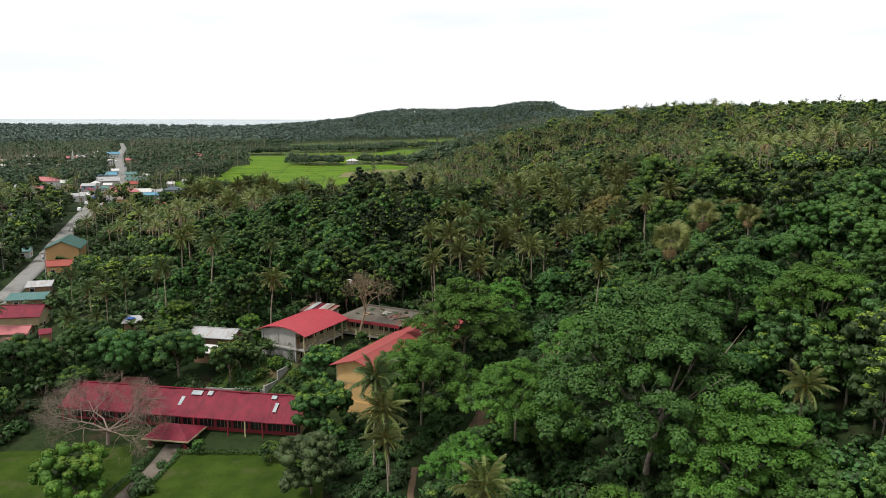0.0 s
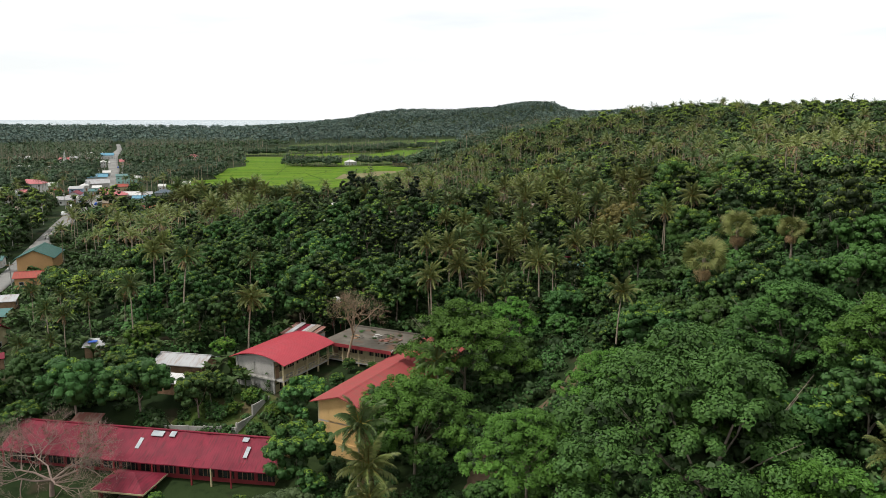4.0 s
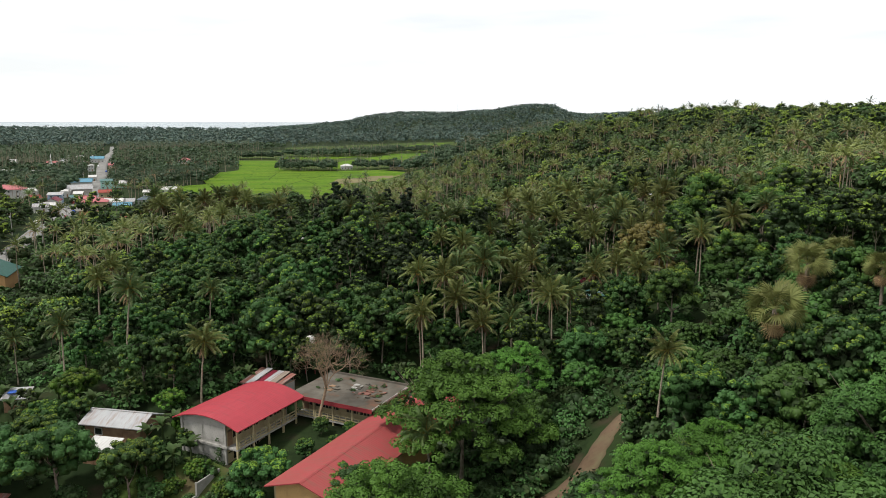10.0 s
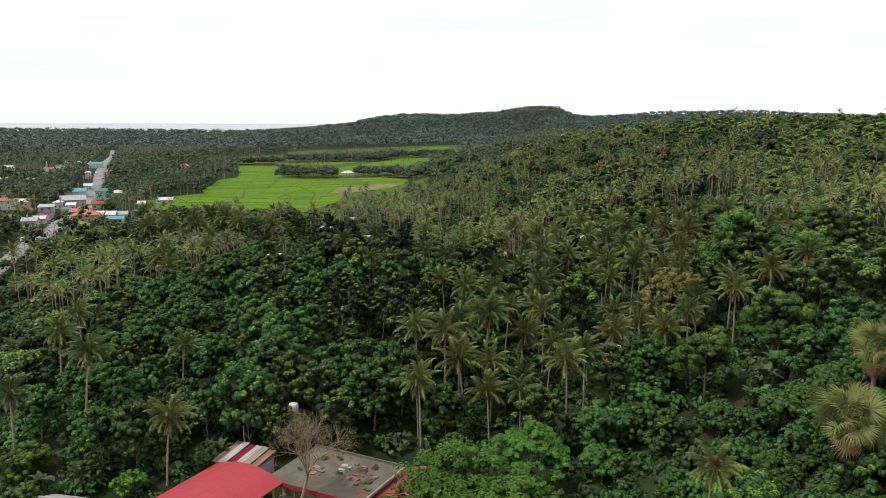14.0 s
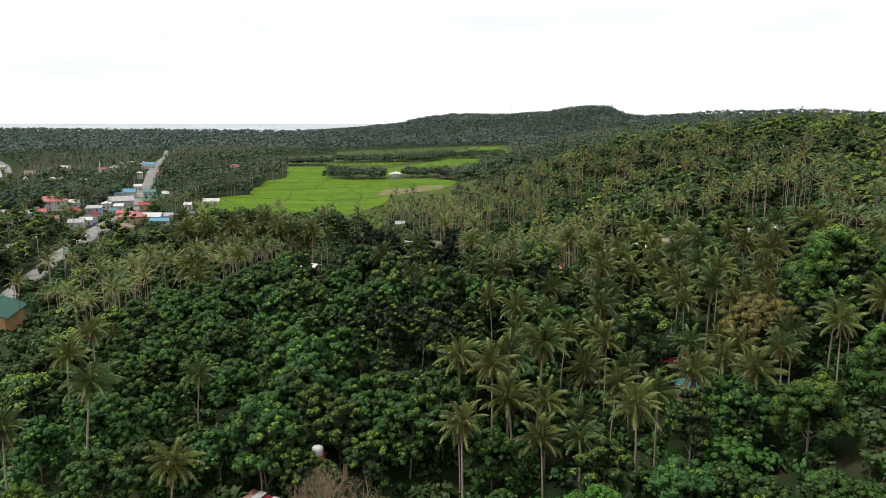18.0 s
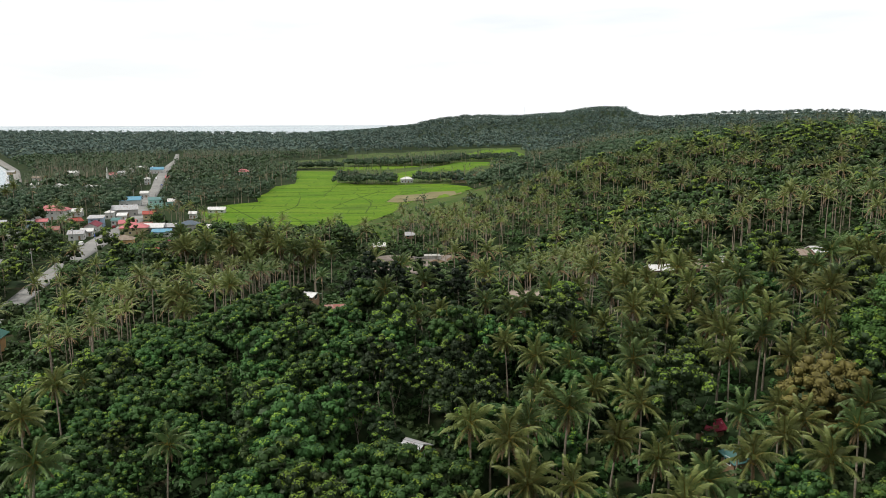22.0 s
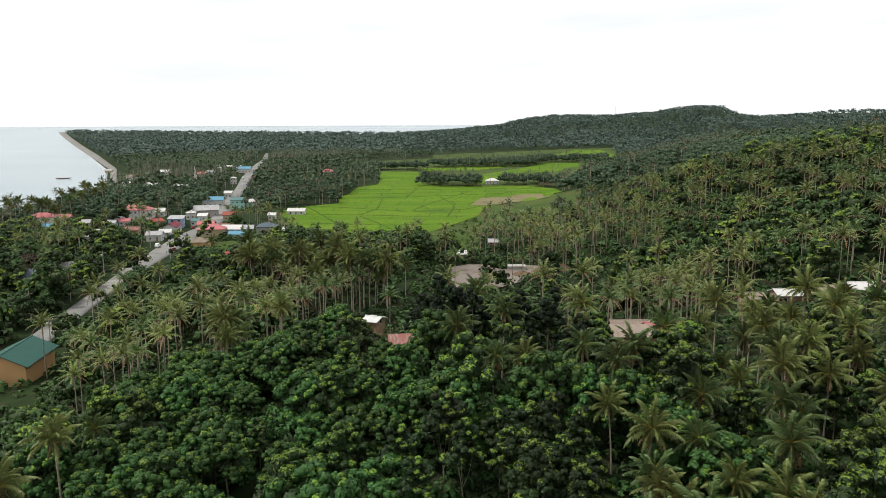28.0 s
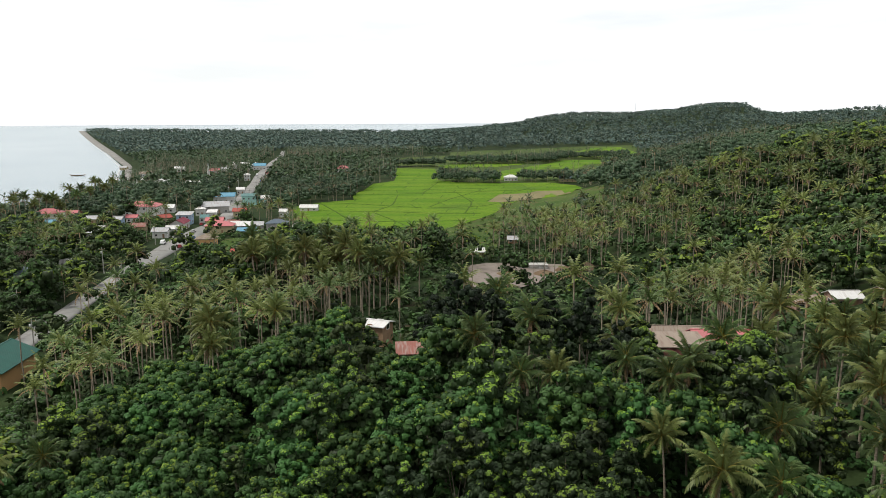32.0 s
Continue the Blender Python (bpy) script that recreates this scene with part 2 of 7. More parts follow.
M["blue_wall"] = rough_mat("blue_wall", (0.300, 0.400, 0.520), (0.260, 0.350, 0.470), 0.3, 4, 0.85)
M["mint_wall"] = rough_mat("mint_wall", (0.330, 0.560, 0.500), (0.290, 0.500, 0.450), 0.3, 4, 0.85)
M["thatch"] = rough_mat("thatch", (0.16, 0.13, 0.10), (0.23, 0.19, 0.15), 1.0, 6, 0.95, gloss=0.06)
M["concrete"] = rough_mat("concrete", (0.288, 0.281, 0.259), (0.360, 0.346, 0.324), 0.4, 5, 0.9, stain=(0.202, 0.202, 0.180), gloss=0.06)
M["old_slab"] = rough_mat("old_slab", (0.135, 0.122, 0.102), (0.078, 0.068, 0.056), 0.35, 2.2, 0.95, stain=(0.150, 0.085, 0.058), gloss=0.06)
M["yellow_wall"] = rough_mat("yellow_wall", (0.518, 0.338, 0.144), (0.475, 0.302, 0.122), 0.3, 5, 0.85, stain=(0.403, 0.259, 0.115))
M["cream"] = rough_mat("cream", (0.400, 0.340, 0.200), (0.340, 0.290, 0.170), 0.5, 5, 0.8)
M["white_paint"] = rough_mat("white_paint", (0.562, 0.554, 0.533), (0.504, 0.497, 0.475), 0.4, 4, 0.7)
M["orange_wall"] = rough_mat("orange_wall", (0.533, 0.317, 0.144), (0.490, 0.288, 0.130), 0.3, 4, 0.85)
M["brick_wall"] = rough_mat("brick_wall", (0.245, 0.144, 0.108), (0.302, 0.194, 0.151), 0.6, 5, 0.9)
M["dark_red"] = rough_mat("dark_red", (0.22, 0.025, 0.03), (0.16, 0.02, 0.025), 0.5, 5, 0.7)
M["wood"] = rough_mat("wood", (0.20, 0.12, 0.07), (0.28, 0.18, 0.11), 1, 8, 0.8)
M["glass_dark"] = rough_mat("glass_dark", (0.015, 0.017, 0.018), (0.025, 0.027, 0.03), 1, 5, 0.15, gloss=0.5)
M["skylight"] = rough_mat("skylight", (0.34, 0.36, 0.37), (0.24, 0.27, 0.29), 1, 5, 0.35, gloss=0.5)
M["blue_tarp"] = rough_mat("blue_tarp", (0.02, 0.08, 0.38), (0.03, 0.12, 0.45), 1, 4, 0.5)
M["car_white"] = rough_mat("car_white", (0.75, 0.75, 0.75), (0.68, 0.68, 0.68), 1, 6, 0.3, gloss=0.5)
M["tyre"] = rough_mat("tyre", (0.02, 0.02, 0.02), (0.03, 0.03, 0.03), 3, 9, 0.9)
M["metal_grey"] = rough_mat("metal_grey", (0.30, 0.30, 0.30), (0.38, 0.38, 0.37), 1, 6, 0.5, metal=0.4)


def rice_mat():
    """Rice in long bunded plots of slightly different age, with ripening streaks."""
    m, t = node_mat("rice")
    co = t.nodes.new("ShaderNodeTexCoord")
    warp = add(t, "ShaderNodeTexNoise", Scale=0.012, Detail=2)
    t.links.new(co.outputs["Object"], warp.inputs["Vector"])
    push = t.nodes.new("ShaderNodeVectorMath")
    push.operation = "MULTIPLY_ADD"
    push.inputs[1].default_value = (34, 34, 0)
    t.links.new(warp.outputs["Color"], push.inputs[0])
    t.links.new(co.outputs["Object"], push.inputs[2])
    turn = add(t, "ShaderNodeMapping", Rotation=(0, 0, radians(-9)))
    t.links.new(push.outputs["Vector"], turn.inputs["Vector"])
    plots = add(t, "ShaderNodeTexBrick", Scale=1.0, Color1=(0, 0, 0, 1), Color2=(1, 1, 1, 1), Mortar=(0.5, 0.5, 0.5, 1), Mortar_Size=0.55, Mortar_Smooth=0.3, Brick_Width=44.0, Row_Height=21.0)
    t.links.new(turn.outputs["Vector"], plots.inputs["Vector"])
    c = two_tone(t, plots.outputs["Color"], (0.062, 0.134, 0.007), (0.100, 0.172, 0.011))
    c = two_tone(t, ramp(t, grain(t, 0.03, 5, (0.35, 2.6, 1)), 0.48, 0.72), c, (0.112, 0.158, 0.018))
    c = two_tone(t, ramp(t, grain(t, 0.016, 5), 0.58, 0.72), c, (0.056, 0.098, 0.016))
    fine = grain(t, 0.5, 4)
    c = two_tone(t, ramp(t, fine, 0.45, 0.8), c, (0.040, 0.092, 0.007))
    c = two_tone(t, ramp(t, plots.outputs["Fac"], 0.0, 1.0, 0.0, 0.75), c, (0.034, 0.066, 0.010))
    finish(t, c, 0.9, 0.0, fine, 0.3, 0.05)
    return m


def water_mat():
    m, t = node_mat("sea_water")
    c = two_tone(t, ramp(t, grain(t, 0.004, 3), 0.4, 0.65), (0.16, 0.22, 0.25), (0.24, 0.30, 0.32))
    waves = grain(t, 0.12, 5, (1, 2.2, 1))
    finish(t, c, 0.22, 0.0, waves, 0.5, 0.5)
    return m


M["rice"] = rice_mat()
M["water"] = water_mat()


# ---------------------------------------------------------------- building blocks
def part(name, bm, material, parent=None, label=""):
    """Link a bmesh (or a mesh) as one mesh object under its thing."""
    if isinstance(bm, bmesh.types.BMesh):
        me = bpy.data.meshes.new(name)
        bm.to_mesh(me)
        bm.free()
    else:
        me = bm
    if material is not None and not me.materials:
        me.materials.append(material)
    ob = new(name, me)
    if parent is not None:
        ob.parent = parent
    if label:
        ob["label"] = label
    return ob


def thing(name, label, category, m=None, group="", kind=""):
    ob = new(name)
    if m is not None:
        ob.matrix_world = m
    return tagged(ob, label, category, group, kind)


def box(bm, x0, y0, z0, x1, y1, z1):
    v = [bm.verts.new(p) for p in ((x0, y0, z0), (x1, y0, z0), (x1, y1, z0), (x0, y1, z0), (x0, y0, z1), (x1, y0, z1), (x1, y1, z1), (x0, y1, z1))]
    for f in ((0, 3, 2, 1), (4, 5, 6, 7), (0, 1, 5, 4), (1, 2, 6, 5), (2, 3, 7, 6), (3, 0, 4, 7)):
        bm.faces.new([v[i] for i in f])
    return bm


def boxes(*rows):
    bm = bmesh.new()
    for r in rows:
        box(bm, *r)
    return bm


def fast_mesh(name, verts, faces, slots=None, materials=()):
    """A mesh from arrays: verts (n, 3), faces (m, 3 or 4), and a material slot per face."""
    verts, faces = np.asarray(verts, np.float32), np.asarray(faces, np.int32)
    me = bpy.data.meshes.new(name)
    count, side = faces.shape
    me.vertices.add(len(verts))
    me.vertices.foreach_set("co", verts.ravel())
    me.loops.add(count * side)
    me.loops.foreach_set("vertex_index", faces.ravel())
    me.polygons.add(count)
    me.polygons.foreach_set("loop_start", np.arange(0, count * side, side, dtype=np.int32))
    for m in materials:
        me.materials.append(m)
    if slots is not None:
        me.polygons.foreach_set("material_index", np.asarray(slots, np.int32))
    me.update(calc_edges=True)
    return me


def tube(points, radii, sides=6):
    """Verts and quads of a tapered tube along points."""
    pts = np.asarray(points, float)
    n = len(pts)
    way = np.gradient(pts, axis=0)
    way /= np.linalg.norm(way, axis=1)[:, None] + 1e-9
    ref = np.where(np.abs(way[:, 2:3]) > 0.9, np.array([[1.0, 0, 0]]), np.array([[0, 0, 1.0]]))
    a = np.cross(way, ref)
    a /= np.linalg.norm(a, axis=1)[:, None]
    b = np.cross(way, a)
    ang = np.arange(sides) * 2 * math.pi / sides
    r = np.asarray(radii, float)[:, None, None]
    v = pts[:, None, :] + r * (np.cos(ang)[None, :, None] * a[:, None, :] + np.sin(ang)[None, :, None] * b[:, None, :])
    f = [(i * sides + k, i * sides + (k + 1) % sides, (i + 1) * sides + (k + 1) % sides, (i + 1) * sides + k) for i in range(n - 1) for k in range(sides)]
    return v.reshape(-1, 3), np.array(f, np.int32)


def merged(pieces):
    vs, fs, base = [], [], 0
    for v, f in pieces:
        vs.append(v)
        fs.append(f + base)
        base += len(v)
    return np.concatenate(vs), np.concatenate(fs)


# ---------------------------------------------------------------- lie of the land
COAST_Y = (-800, 0, 400, 599, 829, 1043, 1447, 3156, 3700, 4000)
COAST_X = (-330, -370, -395, -425, -521, -670, -998, -2418, -2800, -2600)
RIDGE_X = (-750, -576, -482, -377, -294, -210, -158, -43, 40, 144, 207, 269, 331, 404, 432, 457, 541, 700, 1400, 2600)
RIDGE_Z = (0, 11, 18, 28, 39, 55, 64, 64, 66, 73, 77, 87, 93, 93, 77, 65, 59, 57, 51, 30)
EDGE_Y = (-900, 0, 60, 250, 400, 500, 680, 850, 1200, 2000)
EDGE_X = (30, 15, 12, 10, 0, -35, -55, -15, 60, 250)


def bump(x, y, cx, cy, west, east, south, north):
    sx = np.where(x < cx, west, east)
    sy = np.where(y < cy, south, north)
    return np.exp(-0.5 * (((x - cx) / sx) ** 2 + ((y - cy) / sy) ** 2))


def lift(x, y):
    r = np.hypot(x, y - 60)
    return 43.0 * (np.maximum(r - 1500, 0) / 3400) ** 2


def shore(x, y):
    """Metres inland of the shore line, negative at sea."""
    d = (x - np.interp(y, COAST_Y, COAST_X)) * 0.8
    return np.minimum(d, 3150 + np.clip((x + 700) * 1.5, 0, 1200) - y)


def land(x, y):
    x, y = np.asarray(x, float), np.asarray(y, float)
    h = 4.5 - 1.6 * bump(x, y, -45, 85, 60, 30, 60, 30)
    h = h + 21.5 * bump(x, y, -15, 225, 55, 60, 48, 52)
    h = h + 4.2 * bump(x, y, -46, 143, 30, 20, 14, 26) + 1.2 * bump(x, y, -30, 129.5, 7, 5, 4, 4) + 1.9 * bump(x, y, -16, 135, 5, 5, 7, 5)
    h = h + 6.5 * bump(x, y, -100, 376, 45, 38, 40, 34)
    s = np.maximum(x - np.interp(y, EDGE_Y, EDGE_X), 0)
    h = h + 54 * (1 - np.exp(-(s * s / (s + 20)) / 92)) / (1 + np.exp((y - 1500) / 220))
    h = h + 17 * bump(x, y, 58, 105, 28, 60, 42, 40)
    gully = 1 + 0.16 * np.sin(x / 74 + y / 190) * np.sin(x / 41 - y / 120 + 1)
    h = h + np.interp(x - 0.10 * (y - 2790), RIDGE_X, RIDGE_Z) * np.where(y < 2790, np.exp(-0.5 * ((y - 2790) / 430) ** 2) * np.interp(y, (2500, 2760), (1, 0)) * (gully - 1) + np.exp(-0.5 * ((y - 2790) / 430) ** 2), np.exp(-0.5 * ((y - 2790) / 500) ** 2))
    h = h + 26 * bump(x, y, 1380, 3250, 260, 500, 300, 300) + 30 * bump(x, y, 930, 3200, 200, 320, 250, 300)
    h = h + 0.5 * np.sin(x / 17 + 1) * np.cos(y / 23) * np.clip((h - 5) / 4, 0, 1) + 3 * np.sin(x / 61) * np.sin(y / 83 + 2) * np.clip((h - 25) / 20, 0, 1)
    d = shore(x, y)
    h = np.where(d < 45, np.minimum(h, d * 0.09), h)
    return np.maximum(h, -4) + lift(x, y)


def height(x, y):
    return float(land(x, y))


# ---------------------------------------------------------------- ground, sea, roads, fields
def polar_sheet(radii, angles, func):
    r, a = np.meshgrid(radii, angles, indexing="ij")
    x, y = r * np.sin(a), 60 + r * np.cos(a)
    v = np.stack([x, y, func(x, y)], -1).reshape(-1, 3)
    n, k = len(radii), len(angles)
    i, j = np.meshgrid(np.arange(n - 1), np.arange(k), indexing="ij")
    j2 = (j + 1) % k
    f = np.stack([i * k + j, (i + 1) * k + j, (i + 1) * k + j2, i * k + j2], -1).reshape(-1, 4)
    return v, f[:, ::-1]


def build_ground():
    front = np.radians(np.arange(-75, 75, 0.6))
    back = np.radians(np.arange(75, 285, 5.0))
    angles = np.concatenate([front, back])
    radii = np.concatenate([np.arange(0.5, 60, 4), np.geomspace(60, 4880, 190)])
    v, f = polar_sheet(radii, angles, land)
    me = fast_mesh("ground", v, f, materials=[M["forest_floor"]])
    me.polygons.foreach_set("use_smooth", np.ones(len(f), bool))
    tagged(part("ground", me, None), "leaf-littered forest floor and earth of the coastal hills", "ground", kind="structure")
    radii = np.concatenate([np.arange(1, 400, 40), np.geomspace(400, 4890, 60)])
    angles = np.radians(np.arange(0, 360, 1.5))
    v, f = polar_sheet(radii, angles, lambda x, y: lift(x, y))
    me = fast_mesh("sea", v, f, materials=[M["water"]])
    me.polygons.foreach_set("use_smooth", np.ones(len(f), bool))
    tagged(part("sea", me, None), "calm pale grey sea under a white sky", "water", kind="structure")


def draped(outline, step, rise):
    """A sheet over the land inside an outline."""
    bm = bmesh.new()
    bm.faces.new([bm.verts.new((x, y, 0)) for x, y in outline])
    xs, ys = [p[0] for p in outline], [p[1] for p in outline]
    for axis, low, high in ((0, min(xs), max(xs)), (1, min(ys), max(ys))):
        for c in np.arange(low + step, high, step):
            co, no = [0, 0, 0], [0, 0, 0]
            co[axis], no[axis] = c, 1
            bmesh.ops.bisect_plane(bm, geom=bm.verts[:] + bm.edges[:] + bm.faces[:], plane_co=co, plane_no=no)
    for v in bm.verts:
        v.co.z = height(v.co.x, v.co.y) + rise
    bmesh.ops.recalc_face_normals(bm, faces=bm.faces[:])
    return bm


def ribbon(line, width, rise, step=3.0, edge=0.0, wobble=0.0):
    """A strip over the land along a line, its rims dropped by edge."""
    pts = np.array(line, float)
    seg = np.hypot(*np.diff(pts, axis=0).T)
    at = np.concatenate([[0], np.cumsum(seg)])
    n = max(2, int(at[-1] / step))
    s = np.linspace(0, at[-1], n)
    c = np.stack([np.interp(s, at, pts[:, 0]), np.interp(s, at, pts[:, 1])], -1)
    k = np.ones(5) / 5
    if n > 8:
        pad = np.concatenate([c[:1]] * 2 + [c] + [c[-1:]] * 2)
        c = np.stack([np.convolve(pad[:, i], k, "valid") for i in (0, 1)], -1)
    way = np.gradient(c, axis=0)
    way /= np.linalg.norm(way, axis=1)[:, None]
    side = np.stack([way[:, 1], -way[:, 0]], -1)
    w = np.interp(s, at, np.broadcast_to(np.asarray(width, float), at.shape))[:, None] / 2
    rng = np.random.default_rng(5)
    cols = []
    for f, dz in ((-1.0, -edge), (-0.96, rise), (-0.4, rise), (0.4, rise), (0.96, rise), (1.0, -edge)):
        p = c + side * w * (f + wobble * rng.normal(size=(n, 1)) * (abs(f) > 0.5))
        cols.append(np.concatenate([p, (land(p[:, 0], p[:, 1]) + dz)[:, None]], 1))
    v = np.stack(cols, 1).reshape(-1, 3)
    f = [(i * 6 + j, i * 6 + j + 1, (i + 1) * 6 + j + 1, (i + 1) * 6 + j) for i in range(n - 1) for j in range(5)]
    return fast_mesh("strip", v, np.array(f))


ROAD = [(-95, 60), (-118, 185), (-128, 215), (-139, 245), (-157, 292), (-177, 350), (-193, 396), (-208, 440), (-218, 476), (-227, 514), (-239, 549), (-264, 606), (-291, 670), (-329, 763), (-374, 863), (-440, 1018), (-490, 1144), (-532, 1254), (-640, 1500)]
TRACK = [(5, 100), (8, 112), (13, 118.2), (16.5, 119.2), (19.3, 121.2), (21.6, 124.6), (24.2, 128.2), (27.5, 130.2), (31, 131)]
FIELD = [(-216, 591), (-187, 540), (-160, 509), (-132, 497), (-112, 493), (-96, 485), (-90, 519), (-83, 548), (-76, 588), (-76, 632), (-65, 692), (-33, 666), (-22, 745), (-36, 800), (-62, 826), (-100, 814), (-149, 818), (-170, 834), (-188, 898), (-210, 1005), (-267, 1005), (-229, 890), (-211, 819), (-221, 785), (-208, 720), (-206, 686), (-191, 647), (-207, 628)]
FIELD_B = [(-112, 825), (-134, 959), (-118, 1021), (-90, 1129), (-77, 1212), (-18, 1237), (11, 1227), (-16, 1154), (-37, 1114), (-48, 1034), (-82, 1028), (-102, 966)]
FIELD_C = [(-363, 1181), (-340, 1249), (-277, 1294), (-257, 1333), (-234, 1202), (-253, 1088), (-283, 1058), (-328, 1101)]
FIELD_D = [(-80, 1321), (-72, 1508), (-46, 1662), (9, 1691), (35, 1478), (21, 1353), (-36, 1327)]
FIELD_E = [(-292, 1449), (-245, 1539), (-191, 1544), (-172, 1439), (-233, 1354), (-271, 1350)]
FIELD_F = [(-212, 1015), (-228, 1081), (-173, 1115), (-113, 1126), (-147, 1048)]
CLEARING = [(-58, 402), (-53, 415), (-40, 423), (-23, 424), (-19, 415), (-23, 401), (-28, 385), (-35, 368), (-43, 369), (-48, 363), (-55, 382)]
SCRUB = [(-89, 514), (-75, 582), (-63, 529), (-55, 456), (-58, 427), (-74, 434), (-90, 465), (-95, 481)]
LOT = [(-193, 461), (-169, 478), (-152, 444), (-156, 423), (-171, 420), (-184, 436)]
YARD = [(-43, 95), (-42, 104.8), (-27, 104.2), (-18, 100), (-16, 84), (-44, 80)]
LAWN_W = [(-75, 84), (-76, 104), (-50, 106), (-46, 95), (-46, 80)]
SLOPE = [(-46, 121), (-40, 131), (-33, 133), (-24, 128), (-24, 119), (-32, 117)]
GLADE = [(58, 128), (56, 150), (92, 156), (104, 142), (96, 124)]

BELTS = [[(-167, 808), (-109, 806), (-117, 858), (-181, 868)], [(-90, 832), (-22, 830), (-24, 890), (-94, 862)],
         [(-220, 1082), (-91, 1131), (-67, 1249), (15, 1278), (16, 1345), (-80, 1312), (-146, 1204), (-224, 1134)], [(-309, 1019), (-210, 1037), (-218, 1071), (-320, 1053)]]
OPEN = [[(-270, 1015), (-228, 1082), (-175, 1129), (-79, 1231), (11, 1247), (-16, 1145), (-22, 836), (-101, 821), (-170, 834), (-187, 898)],
        [(-316, 1041), (-340, 1251), (-262, 1356), (-191, 1581), (-49, 1742), (42, 1755), (30, 1280), (-79, 1231), (-175, 1129), (-228, 1082)],
        [(-96, 485), (-90, 519), (-83, 549), (-76, 588), (-76, 632), (-65, 692), (-33, 680), (-10, 650), (-10, 575), (-28, 570), (-54, 580), (-63, 539), (-70, 500)],
        [(-216, 591), (-187, 540), (-161, 513), (-97, 488), (-78, 420), (-104, 425), (-126, 434), (-143, 449), (-161, 478)]]


def inside(outline, x, y):
    x, y = np.asarray(x, float), np.asarray(y, float)
    hit = np.zeros(x.shape, bool)
    for (x0, y0), (x1, y1) in zip(outline, outline[1:] + outline[:1]):
        cross = (y0 > y) != (y1 > y)
        with np.errstate(divide="ignore", invalid="ignore"):
            hit ^= cross & (x < (x1 - x0) * (y - y0) / (y1 - y0 + 1e-12) + x0)
    return hit


def off_line(line, x, y):
    """Distance to a line of points."""
    best = np.full(np.shape(x), 1e9)
    for (x0, y0), (x1, y1) in zip(line, line[1:]):
        dx, dy = x1 - x0, y1 - y0
        k = np.clip(((x - x0) * dx + (y - y0) * dy) / (dx * dx + dy * dy), 0, 1)
        best = np.minimum(best, np.hypot(x - x0 - k * dx, y - y0 - k * dy))
    return best


def build_setting():
    def lay(name, bm, mat, label, category):
        return tagged(part(name, bm, M[mat]), label, category, kind="structure")

    lay("road", ribbon(ROAD, [6.5, 6.5, 6.5, 7, 7.5, 8, 10, 12, 12.5, 11, 10, 10, 10, 10.5, 11, 11, 10, 9, 7], 0.35, 4, 0.6), "road", "pale worn concrete national road through the village", "road")
    lay("dirt_track", ribbon(TRACK, [4.6, 4.0, 3.6, 3.3, 3.0, 2.8, 2.6, 2.4, 2.2], 0.12, 0.9, 0.5, 0.07), "dirt", "rutted brown dirt track between green banks", "track")
    lay("footpath", ribbon([(-6, 62), (-4.5, 72), (-3.2, 80), (-4.4, 88), (-4, 96)], 1.0, 0.08, 0.7, 0.4, 0.1), "dirt", "narrow trodden earth path in the undergrowth", "path")
    for k, (o, step) in enumerate(((FIELD, 14), (FIELD_B, 25), (FIELD_D, 40), (FIELD_F, 40))):
        lay("rice_field", draped(o, step, 0.5 + 0.02 * k), "rice", "bright green flooded rice field with narrow dikes", "field")
    for o in OPEN:
        lay("rough_meadow", draped(o, 20, 0.3), "scrub", "rough grass between paddies and tree belts", "meadow")
    for o in (FIELD_C, FIELD_E):
        lay("fallow_field", draped(o, 40, 0.5), "scrub", "olive fallow paddy beyond the tree belt", "field")
    lay("paved_yard", draped([(-174, 497), (-169, 505), (-158, 478), (-163, 470)], 4, 0.35), "concrete", "pale paved yard in front of a white house", "yard")
    lay("bare_field", draped([(-91, 651), (-91, 704), (-70, 718), (-65, 738), (-45, 747), (-33, 666), (-52, 690), (-63, 672), (-81, 649)], 10, 0.7), "brown_field", "harvested straw-brown paddy beside green rice", "field")
    lay("clearing", draped(CLEARING, 5, 0.4), "gravel", "bare graded gravel lot cut among the palms", "clearing")
    lay("scrub_meadow", draped(SCRUB, 5, 0.3), "scrub", "rough yellow-green meadow at the foot of the hill", "meadow")
    lay("village_lot", draped(LOT, 5, 0.3), "scrub", "grassy open lot beside the road", "lot")
    lay("lawn", draped(YARD, 3, 0.15), "lawn", "mown green lawn in front of the hall", "lawn")
    lay("west_lawn", draped(LAWN_W, 3, 0.15), "lawn", "shaded green lawn under the bare tree", "lawn")
    lay("grass_slope", draped(SLOPE, 2, 0.15), "scrub", "rough grass slope below the school", "slope")
    lay("court", draped([(-22.6, 129.5), (-18.8, 138.2), (-16.2, 142.8), (-8.6, 139.2), (-16.4, 122.6), (-20, 124.5)], 1.5, 0.12), "forest_floor", "shaded weedy earth court between the school wings", "court")
    lay("hill_glade", draped(GLADE, 4, 0.3), "scrub", "dry grassy glade on the hillside", "glade")
    lay("walkway", ribbon([(-46.5, 84), (-45, 92), (-43.6, 100), (-43.4, 107)], 3.0, 0.25, 0.8, 0.2), "paving", "brownish worn paved walkway to the hall porch", "path")
    # sand along the shore
    line = [(float(np.interp(y, COAST_Y, COAST_X)) + 9, y) for y in (-300, 0, 300, 500, 599, 700, 829, 940, 1043, 1240, 1447, 2000, 2600, 3156)]
